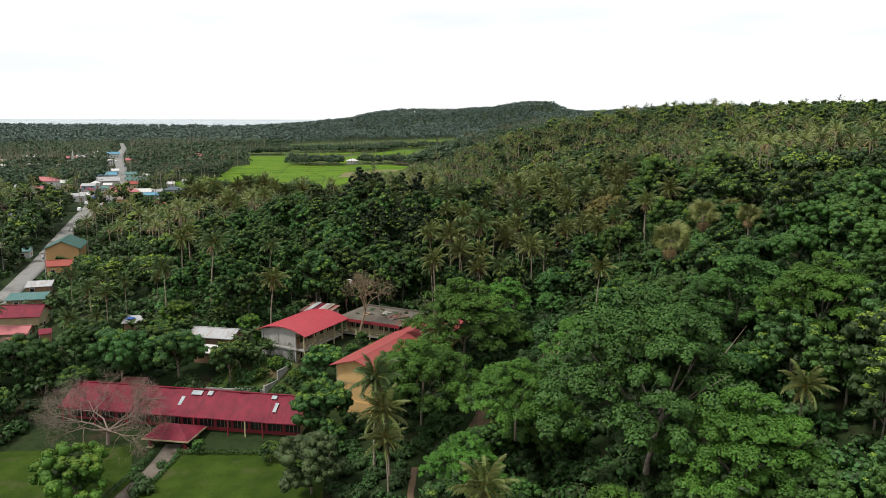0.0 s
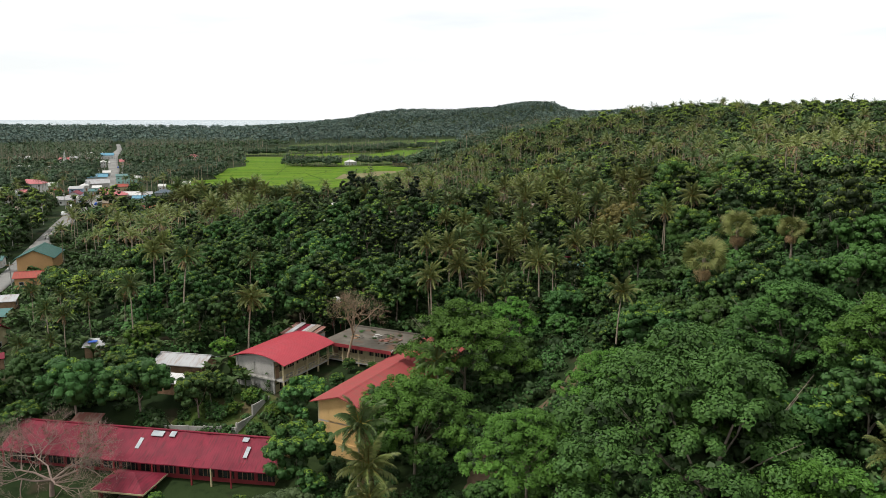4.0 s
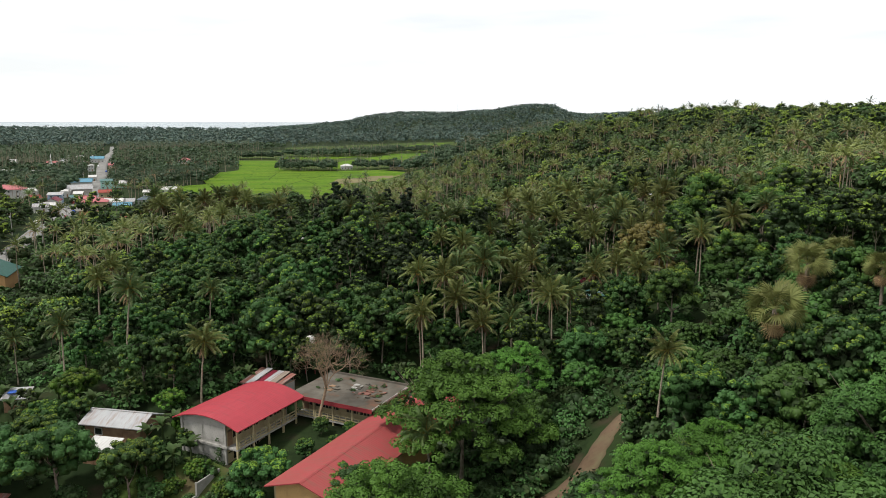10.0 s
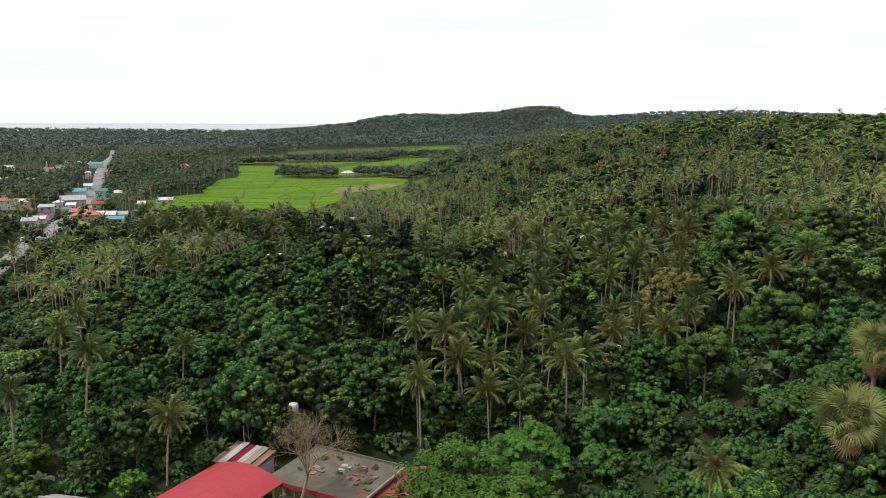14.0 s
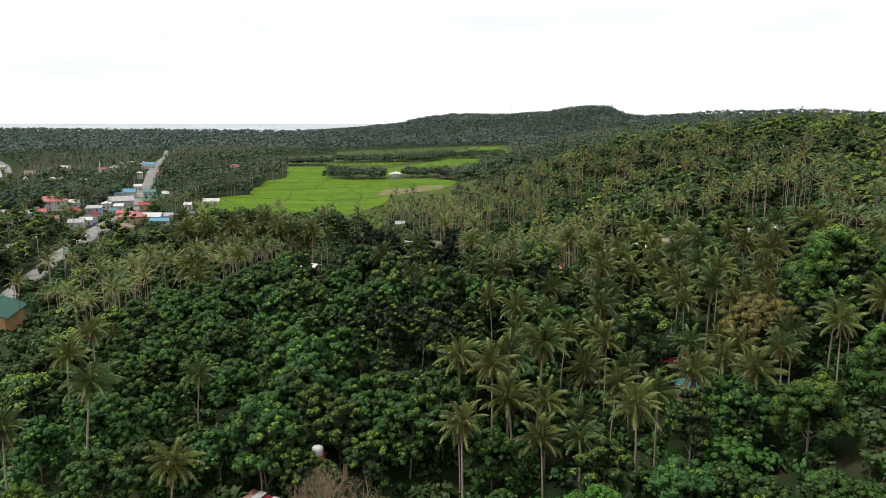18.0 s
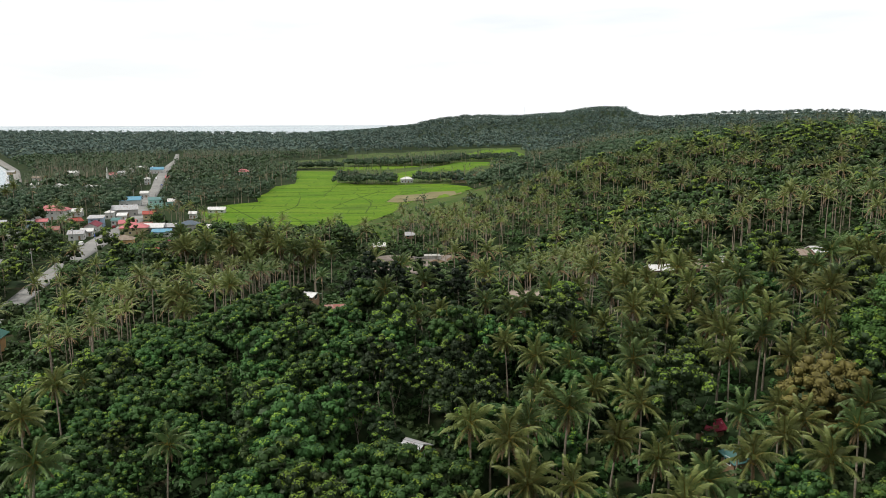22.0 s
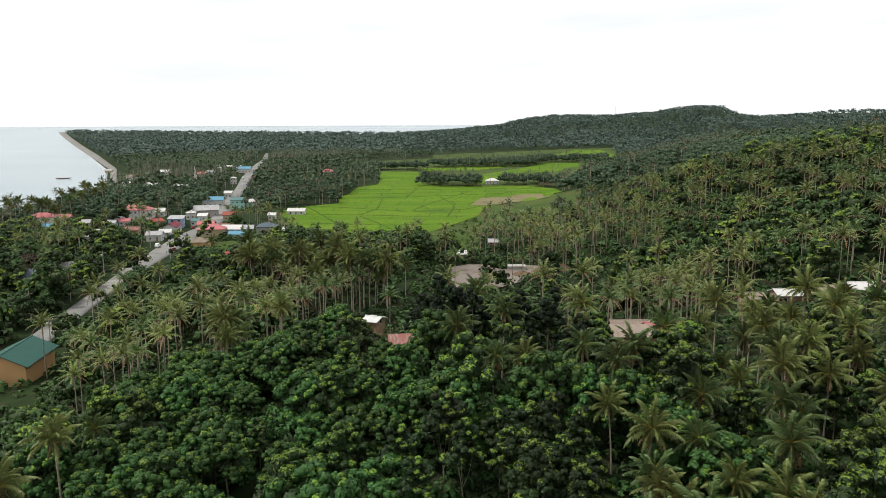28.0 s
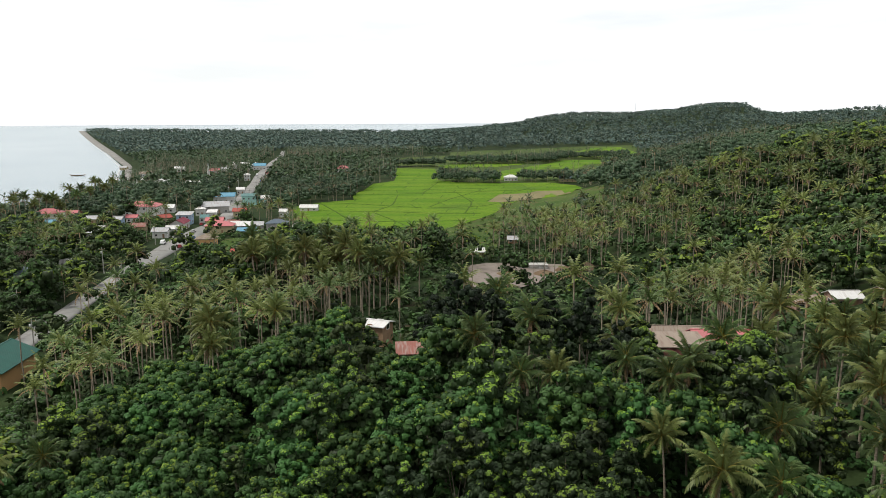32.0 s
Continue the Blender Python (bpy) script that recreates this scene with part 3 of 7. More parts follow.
    lay("beach", ribbon(line, [5, 5, 5, 5, 5, 6, 7, 8, 9, 12, 15, 20, 24, 28], 0.6, 15, 0.2), "sand", "curving strip of grey-brown beach sand", "beach")
    line = [(x - 9.5 - 0.004 * y, y) for x, y in line]
    lay("surf", ribbon(line, [2, 2, 2, 2, 2, 2.4, 2.8, 3, 3.4, 4, 5, 6, 7, 8], 0.5, 9, 0.3, 0.3), "foam", "thin white line of breaking surf along the beach", "surf")
    # dikes between the paddies
    rng = np.random.default_rng(3)
    lines = [[(-211, 627), (-174, 620), (-146, 611), (-125, 606)],
             [(-192, 579), (-137, 581), (-99, 577), (-81, 586)],
             [(-206, 686), (-170, 693), (-128, 716), (-72, 752), (-39, 763)],
             [(-216, 762), (-160, 767), (-91, 792), (-46, 801)],
             [(-125, 606), (-122, 664), (-108, 766)],
             [(-93, 650), (-89, 705), (-73, 767)],
             [(-233, 890), (-186, 890)],
             [(-170, 536), (-124, 535), (-83, 551)],
             [(-154, 578), (-124, 535), (-99, 492)],
             [(-211, 627), (-180, 579), (-135, 505)],
             [(-170, 693), (-152, 617), (-154, 578)],
             [(-128, 716), (-101, 645), (-94, 578)],
             [(-166, 815), (-160, 767), (-152, 697)],
             [(-114, 964), (-58, 1087), (-16, 1167)],
             [(-126, 605), (-89, 623), (-74, 674)],
             [(-208, 720), (-179, 726), (-107, 760)]]
    for ln in lines:
        lay("dike", ribbon(ln, 0.9, 0.62, 6, 0.2, 0.3), "dike", "low grassy earth dike between paddies", "dike")


build_ground()
build_setting()


# ---------------------------------------------------------------- houses
def gable(w, d, z, rise, over, thick=0.14):
    """A gabled roof over a body w by d, ridge along x, with thickness."""
    bm = bmesh.new()
    x0, x1, y0, y1 = -w / 2 - over, w / 2 + over, -d / 2 - over, d / 2 + over
    drop = rise * over / (d / 2)
    prof = [(y0, z - drop), (0, z + rise), (y1, z - drop), (y1, z - drop - thick), (0, z + rise - thick), (y0, z - drop - thick)]
    rings = [[bm.verts.new((x, y, h)) for y, h in prof] for x in (x0, x1)]
    for i in range(6):
        j = (i + 1) % 6
        bm.faces.new((rings[0][i], rings[0][j], rings[1][j], rings[1][i]))
    for r in rings:
        bm.faces.new((r[0], r[1], r[4], r[5]))
        bm.faces.new((r[1], r[2], r[3], r[4]))
    bmesh.ops.recalc_face_normals(bm, faces=bm.faces[:])
    return bm


def vault(w, d, z, rise, over, thick=0.12, steps=10):
    """A low curved roof over a body w by d, its axis along x."""
    bm = bmesh.new()
    half = d / 2 + over
    prof = [(half * k, z - 0.12 + (rise + 0.12) * (1 - k * k)) for k in np.linspace(-1, 1, steps + 1)]
    ring = prof + [(y, h - thick) for y, h in reversed(prof)]
    ends = [[bm.verts.new((x, y, h)) for y, h in ring] for x in (-w / 2 - over, w / 2 + over)]
    n = len(ring)
    for i in range(n):
        j = (i + 1) % n
        bm.faces.new((ends[0][i], ends[0][j], ends[1][j], ends[1][i]))
    for r in ends:
        for i in range(steps):
            bm.faces.new((r[i], r[i + 1], r[n - 2 - i], r[n - 1 - i]))
    bmesh.ops.recalc_face_normals(bm, faces=bm.faces[:])
    return bm


def hip(w, d, z, rise, over, thick=0.16):
    bm = bmesh.new()
    x1, y1 = w / 2 + over, d / 2 + over
    k = max(0.2, x1 - y1)
    low = [bm.verts.new((sx * x1, sy * y1, z)) for sx, sy in ((-1, -1), (1, -1), (1, 1), (-1, 1))]
    under = [bm.verts.new((v.co.x, v.co.y, z - thick)) for v in low]
    a, b = bm.verts.new((-k, 0, z + rise)), bm.verts.new((k, 0, z + rise))
    for f in ((low[0], low[1], b, a), (low[2], low[3], a, b), (low[1], low[2], b), (low[3], low[0], a), tuple(reversed(under))):
        bm.faces.new(f)
    for i in range(4):
        bm.faces.new((low[i], under[i], under[(i + 1) % 4], low[(i + 1) % 4]))
    bmesh.ops.recalc_face_normals(bm, faces=bm.faces[:])
    return bm


def shed_roof(w, d, z, rise, over, thick=0.1):
    bm = bmesh.new()
    box(bm, -w / 2 - over, -d / 2 - over, z - thick, w / 2 + over, d / 2 + over, z)
    for v in bm.verts:
        v.co.z += rise * (v.co.y + d / 2) / d
    return bm


def gable_walls(w, d, h, rise, foot):
    bm = bmesh.new()
    prof = [(-d / 2, foot), (d / 2, foot), (d / 2, h), (0, h + rise), (-d / 2, h)]
    rings = [[bm.verts.new((x, y, z)) for y, z in prof] for x in (-w / 2, w / 2)]
    for i in range(5):
        j = (i + 1) % 5
        bm.faces.new((rings[0][i], rings[0][j], rings[1][j], rings[1][i]))
    for r in rings:
        bm.faces.new(r)
    bmesh.ops.recalc_face_normals(bm, faces=bm.faces[:])
    return bm


def opening(parent, name, x, z, w, h, y, out, frame_mat="white_paint", axis="y"):
    """A window or door on a wall: a proud frame with its dark pane set back in it."""
    t, dpt = 0.09, 0.07 * out
    def b(u0, z0, u1, z1, a, c):
        a, c = min(a, c), max(a, c)
        return (u0, a, z0, u1, c, z1) if axis == "y" else (a, u0, z0, c, u1, z1)
    fr = boxes(b(x - w / 2, z, x - w / 2 + t, z + h, y, y + dpt), b(x + w / 2 - t, z, x + w / 2, z + h, y, y + dpt),
               b(x - w / 2 + t, z, x + w / 2 - t, z + t, y, y + dpt), b(x - w / 2 + t, z + h - t, x + w / 2 - t, z + h, y, y + dpt))
    ob = part(name, fr, M[frame_mat], parent)
    part("pane" if name == "window" else "leaf", boxes(b(x - w / 2 + t, z + t, x + w / 2 - t, z + h - t, y, y + 0.03 * out)), M["glass_dark" if name == "window" else "wood"], ob)
    return ob


def house(name, label, x, y, turn, w, d, h, roof, wall, rise=1.4, over=0.5, style="gable", z=None, group="", rows=1, category="house", cols=None):
    z = height(x, y) + 0.1 if z is None else z
    t = thing(name, label, category, pose(x, y, z, 0, 0, turn), group)
    foot = -2.5
    if style == "gable":
        part("wall", gable_walls(w, d, h, rise - 0.16, foot), M[wall], t)
        part("roof", gable(w, d, h, rise, over), M[roof], t)
        part("ridge_cap", boxes((-w / 2 - over, -0.16, h + rise - 0.03, w / 2 + over, 0.16, h + rise + 0.05)), M[roof], t)
    elif style == "hip":
        part("wall", boxes((-w / 2, -d / 2, foot, w / 2, d / 2, h)), M[wall], t)
        part("roof", hip(w, d, h + 0.02, rise, over), M[roof], t)
    else:
        part("wall", boxes((-w / 2, -d / 2, foot, w / 2, d / 2, h - 0.12)), M[wall], t)
        part("roof", shed_roof(w, d, h, rise, over), M[roof], t)
    cols = cols if cols is not None else max(1, int(w / 3.2))
    for r in range(rows):
        zz = h / rows * r + 0.9
        for side in (-1, 1):
            for c in range(cols):
                u = -w / 2 + w * (c + 0.5) / cols
                if r == 0 and c == cols // 2 and side == -1:
                    opening(t, "door", u, 0.05, 1.0, 2.05, side * d / 2, side, "wood")
                else:
                    opening(t, "window", u, zz, 1.3, 1.1, side * d / 2, side)
        for side in (-1, 1):
            opening(t, "window", 0, zz, 1.2, 1.1, side * w / 2, side, axis="x")
    return t


# ---------------------------------------------------------------- the school round its court
def wing(name, label, x, y, z, turn, length, width, roof_kind, wall, plain_end=False, storeys=2, mirror=1, ends=True):
    """A two-storey row of classrooms: x along it, the gallery at y = 0, the back wall at y = width (mirrored by -1)."""
    t = thing(name, label, "school building", pose(x, y, z, 0, 0, turn))
    s, H, G = mirror, 3.15, 1.9

    def yb(x0, a, z0, x1, b, z1):
        a, b = sorted((a * s, b * s))
        return (x0, a, z0, x1, b, z1)

    top = H * storeys
    part("plinth", boxes(yb(-0.2, -0.2, -4, length + 0.2, width + 0.15, 0)), M["concrete" if mirror > 0 else wall], t)
    part("back_wall", boxes(yb(0, width - 0.2, 0, length, width, top)), M[wall], t)
    for k in (0, 1):
        xa = 0 if k == 0 else length - 0.2
        part("end_wall", boxes(yb(xa, G, 0, xa + 0.2, width - 0.2, top)), M["concrete" if plain_end else wall], t)
    if mirror < 0:
        part("end_wall", boxes(yb(0.001, 0, 0, 0.2, G - 0.002, top)), M[wall], t)
    if plain_end:
        rows = []
        for f in range(storeys):
            for c in (0, 1):
                w0 = G + 0.5 + c * (width - G - 0.7) / 2
                w1 = w0 + (width - G - 1.4) / 2
                rows.append((w0, w1, f * H + 0.6, f * H + 2.7))
            part("ledge", boxes(yb(-0.35, G - 0.3, f * H - 0.1, -0.002, width + 0.2, f * H + 0.18)), M["concrete"], t)
        for w0, w1, z0, z1 in rows:
            part("wall_panel", boxes(yb(-0.06, w0, z0, -0.003, w1, z1)), M["concrete"], t)
        for yy in (G, width - 0.35):
            part("pilaster", boxes(yb(-0.18, yy, 0, -0.004, yy + 0.35, top)), M["concrete"], t)
    for f in range(storeys):
        z0 = f * H
        if f:
            part("gallery_floor", boxes(yb(0, 0, z0 - 0.25, length, width - 0.2, z0)), M["concrete"], t)
        # classroom front: sill, lintel and piers leave real openings
        bays = max(2, int(length / 3.3))
        bl = length / bays
        part("sill_wall", boxes(*[yb(k * bl + (1.25 if k % 2 == 0 else 0.25), G, z0, (k + 1) * bl, G + 0.16, z0 + 0.95) for k in range(bays)]), M[wall], t)
        part("lintel", boxes(yb(0, G, z0 + 2.35, length, G + 0.16, z0 + H - (0.25 if f < storeys - 1 else 0))), M[wall], t)
        for k in range(bays):
            part("pier", boxes(yb(k * bl, G, z0 + 0.0, k * bl + 0.25, G + 0.16, z0 + 2.35)), M[wall], t)
            a = k * bl + (1.25 if k % 2 == 0 else 0.25)
            part("window", boxes(yb(a, G + 0.09, z0 + 0.95, (k + 1) * bl, G + 0.12, z0 + 2.35)), M["glass_dark"], t)
            part("mullion", boxes(*[yb(a + i * 0.62, G + 0.02, z0 + 0.95, a + i * 0.62 + 0.07, G + 0.09, z0 + 2.35) for i in range(int(((k + 1) * bl - a) / 0.62) + 1)]), M["cream"], t)
            if k % 2 == 0:
                part("door", boxes(yb(k * bl + 0.25, G + 0.05, z0, k * bl + 1.2, G + 0.1, z0 + 2.1)), M["wood" if (k // 2 + f) % 2 else "cream"], t)
        # gallery posts and rail
        n = bays
        for k in range(n + 1):
            xx = min(k * bl, length - 0.24)
            part("post", boxes(yb(xx, 0, z0, xx + 0.24, 0.24, z0 + H - 0.26 * (f < storeys - 1))), M["cream"], t)
        if f:
            for zz in (0.95, 0.5, 0.08):
                part("rail", boxes(yb(0, 0.05, z0 + zz, length, 0.17, z0 + zz + 0.11)), M["cream"], t)
            for k in range(int(length / 1.1)):
                part("baluster", boxes(yb(k * 1.1 + 0.5, 0.07, z0, k * 1.1 + 0.62, 0.15, z0 + 0.95)), M["cream"], t)
    part("gallery_beam", boxes(yb(0, 0, top - 0.3, length, 0.22, top)), M["cream"], t)
    # roof
    if roof_kind == "slab":
        bm = boxes(yb(-0.6, -0.7, top, length + 0.6, width + 0.5, top + 0.16))
        part("roof_slab", bm, M["old_slab"], t, "weathered slab strewn with rust and debris")
        part("fascia", boxes(yb(-0.6, -0.78, top - 0.45, length + 0.6, -0.702, top + 0.2)), M["dark_red"], t)
        part("parapet", boxes(yb(-0.6, width + 0.3, top + 0.16, length + 0.6, width + 0.5, top + 0.5)), M["old_slab"], t)
        rng = random.Random(4)
        for k in range(64):
            heap = k % 4
            cx = rng.gauss((0.72, 0.80, 0.52, 0.3)[heap] * length, 1.5 if heap < 2 else 0.9)
            cy = rng.gauss((0.55, 0.35, 0.62, 0.4)[heap] * width, 1.5 if heap < 2 else 0.8)
            cx, cy, a = min(max(cx, 0.2), length - 0.8), min(max(cy, 0.4), width - 0.8), rng.uniform(0.15, 0.62)
            bm = boxes(yb(cx, cy, top + 0.16, cx + a * rng.uniform(0.6, 1.9), cy + a, top + 0.17 + a * 0.2))
            for v in bm.verts:
                v.co.x += rng.uniform(-0.2, 0.2) * a
                v.co.y += rng.uniform(-0.25, 0.25) * a
                v.co.z += rng.uniform(0, 0.22) * a
            part("rubble", bm, M[("rust_sheet", "dirt", "concrete", "wood")[heap] if rng.random() < 0.75 else "old_slab"], t)
        part("edge_flashing", boxes(yb(length + 0.602, -0.7, top - 0.05, length + 0.68, width + 0.5, top + 0.24)), M["white_sheet"], t, "pale metal edge flashing")
    else:
        bm = vault(length, width, 0, 1.2, 0.85) if plain_end else gable(length, width, 0, 1.3, 0.85)
        for v in bm.verts:
            v.co.x += length / 2
            v.co.y = (v.co.y + width / 2) * s
            v.co.z += top + 0.05
        bmesh.ops.recalc_face_normals(bm, faces=bm.faces[:])
        part("roof", bm, M["faded_red_sheet" if mirror < 0 else "red_sheet"], t, "weathered red corrugated metal roof" if mirror < 0 else "bright red corrugated metal roof")
        if not plain_end:
            bm = bmesh.new()
            for xa in (-0.86, length + 0.86):
                for y, z in ((width / 2 - 0.3, top + 1.30), (width / 2, top + 1.385), (width / 2 + 0.3, top + 1.30)):
                    bm.verts.new((xa, y * s, z))
            bm.verts.ensure_lookup_table()
            for f in ((0, 1, 4, 3), (1, 2, 5, 4)):
                bm.faces.new([bm.verts[i] for i in f])
            bmesh.ops.recalc_face_normals(bm, faces=bm.faces[:])
            bmesh.ops.solidify(bm, geom=bm.faces[:], thickness=0.02)
            part("ridge_cap", bm, M["faded_red_sheet"], t)
        for xa in (0.0, length - 0.2):
            gab = bmesh.new()
            vs = [gab.verts.new(p) for p in ((xa, 0.1 * s, top), (xa, (width - 0.1) * s, top), (xa, width / 2 * s, top + 1.05), (xa + 0.2, 0.1 * s, top), (xa + 0.2, (width - 0.1) * s, top), (xa + 0.2, width / 2 * s, top + 1.05))]
            for f in ((0, 1, 2), (5, 4, 3), (0, 3, 4, 1), (1, 4, 5, 2), (2, 5, 3, 0)):
                gab.faces.new([vs[i] for i in f])
            bmesh.ops.recalc_face_normals(gab, faces=gab.faces[:])
            part("gable_wall", gab, M["concrete" if plain_end else wall], t)
    return t


wing("school_west_wing", "two-storey school wing with red roof and bare concrete gable", -26.4, 130.3, 9.5, 63.5, 13.2, 10.2, "gable", "cream", plain_end=True)
wing("school_north_wing", "cream two-storey school wing under a ruined rusty slab", -21.2, 144.0, 9.3, -26.5, 13.8, 10.0, "slab", "cream")
wing("school_east_wing", "long ochre school wing with red metal roof", -18.4, 116.9, 8.5, 63.5, 35.0, 8.6, "gable", "yellow_wall", mirror=-1)


def wall_creeper():
    rng = np.random.default_rng(310)
    z = rng.uniform(-0.5, 4.2, 16)
    c = np.stack([np.full(16, -0.35), 3.1 + rng.normal(0, 0.35, 16) * (1.2 - z / 6), z], -1)
    v, f, _ = leaf_cloud(rng, c, np.full(16, 0.42), 16, 0.26, 1.0, 0.2, 0.6)
    t = thing("wall_creeper", "leafy creeper climbing the bare concrete gable", "plant", pose(-26.4, 130.3, 9.5, 0, 0, 63.5))
    part("foliage", fast_mesh("foliage", v, f, None, [M["leaf_mid"]]), None, t)
    part("stem", fast_mesh("stem", *tube([(-0.3, 3.1, -1.5), (-0.32, 3.2, 1.0), (-0.3, 3.0, 4.0)], [0.05, 0.04, 0.02], 5)), M["bark"], t)


def broken_roof():
    t = thing("collapsed_roof", "slumped rust-red and zinc roof sheets behind the school wing", "roof", pose(-26.5, 149.5, 15.6, 0, 0, -26.5))
    for k in range(6):
        bm = boxes((-3.6 + k * 1.2, -2.6, 0, -2.46 + k * 1.2, 2.8, 0.06))
        for v in bm.verts:
            v.co.z += 0.5 + 0.16 * v.co.y + 0.12 * math.sin(k * 2.1)
        part("roof_sheet", bm, M[("rust_sheet", "zinc_sheet", "old_red_sheet", "zinc_sheet", "tan_sheet")[k % 5]], t)
    for xx in (-3.3, 0, 3.3):
        part("rafter", boxes((xx, -2.6, -0.05, xx + 0.12, 2.7, 0.06)), M["wood"], t)
    part("wall_stub", boxes((-3.5, -2.0, -6.5, 3.4, 2.4, -0.05)), M["concrete"], t)


broken_roof()


def water_tank():
    x, y = -21.1, 158.3
    z = height(x, y)
    t = thing("water_tank", "white plastic water tank on a rust-red steel stand", "water tank", pose(x, y, z))
    top = 19.2 - z
    for sx in (-0.8, 0.8):
        for sy in (-0.8, 0.8):
            part("leg", boxes((sx - 0.07, sy - 0.07, -0.5, sx + 0.07, sy + 0.07, top)), M["dark_red"], t)
    for zz in (top * 0.5, top - 0.15):
        part("brace", boxes((-0.87, -0.87, zz, 0.87, -0.73, zz + 0.12), (-0.87, 0.73, zz, 0.87, 0.87, zz + 0.12), (-0.87, -0.73, zz, -0.73, 0.73, zz + 0.12), (0.73, -0.73, zz, 0.87, 0.73, zz + 0.12)), M["dark_red"], t)
    part("platform", boxes((-1, -1, top, 1, 1, top + 0.08)), M["dark_red"], t)
    prof = [(0.0, 0.08), (0.72, 0.08), (0.78, 0.2), (0.78, 1.05), (0.6, 1.3), (0.25, 1.42), (0.0, 1.45)]
    ang = np.arange(14) * 2 * math.pi / 14
    v = np.array([(r * math.cos(a), r * math.sin(a), top + h) for r, h in prof for a in ang])
    f = np.array([(i * 14 + k, i * 14 + (k + 1) % 14, (i + 1) * 14 + (k + 1) % 14, (i + 1) * 14 + k) for i in range(6) for k in range(14)])
    part("tank", fast_mesh("tank", v, f), M["white_paint"], t)


water_tank()


# ---------------------------------------------------------------- the long hall
def long_hall():
    x, y, z, turn = -43.6, 116.2, 4.2, -10.0
    t = thing("long_hall", "long single-storey hall with weathered dark red roof", "hall", pose(x, y, z, 0, 0, turn))
    L, W, h = 42.5, 8.4, 3.9
    part("plinth", boxes((-L / 2 - 0.3, -W / 2 - 1.6, -2, L / 2 + 0.3, W / 2 + 0.2, 0.35)), M["concrete"], t)
    part("back_wall", boxes((-L / 2, W / 2 - 0.2, 0.35, L / 2, W / 2, h)), M["cream"], t)
    for sx in (-1, 1):
        part("end_wall", gable_wall_piece(sx * (L / 2 - 0.1), W, h, 2.1), M["cream"], t)
    bays = 14
    bl = L / bays
    for k in range(bays):
        a = -L / 2 + k * bl
        part("pier", boxes((a, -W / 2, 0.35, a + 0.5, -W / 2 + 0.2, h)), M["dark_red"], t)
        part("sill_wall", boxes((a + 0.5, -W / 2, 0.35, a + bl, -W / 2 + 0.2, 1.35)), M["dark_red"], t)
        part("window", boxes((a + 0.5, -W / 2 + 0.09, 1.35, a + bl, -W / 2 + 0.12, 3.0)), M["glass_dark"], t)
        part("mullion", boxes(*[(a + 0.5 + i * 0.7, -W / 2 + 0.02, 1.35, a + 0.57 + i * 0.7, -W / 2 + 0.09, 3.0) for i in range(1, 4)]), M["wood"], t)
        part("lintel", boxes((a + 0.5, -W / 2, 3.0, a + bl, -W / 2 + 0.2, h)), M["dark_red"], t)
        if k % 2 == 0 or k == 11:
            part("veranda_post", boxes((a, -W / 2 - 1.4, 0.35, a + 0.2, -W / 2 - 1.2, h - 0.5)), M["dark_red" if k != 11 else "cream"], t)
    # roof with a soft hog to it
    prof = [(-W / 2 - 1.4, h - 0.5), (-W / 2, h + 0.08), (-W / 4, h + 1.2), (0, h + 2.15), (W / 4, h + 1.2), (W / 2 + 0.8, h - 0.25)]
    bm = bmesh.new()
    n = 32
    rows = []
    for i in range(n + 1):
        xx = -L / 2 - 0.8 + (L + 1.6) * i / n
        sag = 0.10 * math.sin(i * 1.3) + 0.06 * math.sin(i * 2.9)
        rows.append([bm.verts.new((xx, yy, zz + sag * (1 if 0 < j < 5 else 0.3))) for j, (yy, zz) in enumerate(prof)])
    for a, b in zip(rows, rows[1:]):
        for j in range(5):
            bm.faces.new((a[j], b[j], b[j + 1], a[j + 1]))
    low = bmesh.ops.extrude_face_region(bm, geom=bm.faces[:])
    for v in [e for e in low["geom"] if isinstance(e, bmesh.types.BMVert)]:
        v.co.z -= 0.14
    bmesh.ops.recalc_face_normals(bm, faces=bm.faces[:])
    part("roof", bm, M["old_red_sheet"], t, "weathered dark red corrugated roof")
    part("ridge_cap", boxes((-L / 2 - 0.8, -0.2, h + 2.15, L / 2 + 0.8, 0.2, h + 2.29)), M["old_red_sheet"], t)

    def slope_z(yy):
        return float(np.interp(yy, [p[0] for p in prof], [p[1] for p in prof]))
    for xx, yy, w, d in ((-0.4, -2.7, 0.6, 1.7), (16.6, -2.8, 0.6, 1.7), (1.6, -0.9, 1.9, 0.9), (4.0, -0.8, 0.9, 0.9), (15.6, -0.8, 0.9, 0.7)):
        bm = bmesh.new()
        vs = [bm.verts.new((xx + sx * w / 2, yy + sy * d / 2, slope_z(yy + sy * d / 2) + 0.16 + dz)) for dz in (0, 0.07) for sx, sy in ((-1, -1), (1, -1), (1, 1), (-1, 1))]
        for f in ((3, 2, 1, 0), (4, 5, 6, 7), (0, 1, 5, 4), (1, 2, 6, 5), (2, 3, 7, 6), (3, 0, 4, 7)):
            bm.faces.new([vs[i] for i in f])
        part("skylight", bm, M["skylight"], t, "translucent white skylight sheet")
    # porch
    p = thing("hall_porch", "hip-roofed red porch with masonry posts before the hall", "porch", pose(x, y, z, 0, 0, turn) @ pose(1.2, -8.1, -1.15))
    part("slab", boxes((-3.6, -3.0, -1.2, 3.6, 1.6, 0.3)), M["concrete"], p)
    bm = hip(7.0, 5.4, 2.9, 1.4, 0.5)
    part("roof", bm, M["old_red_sheet"], p)
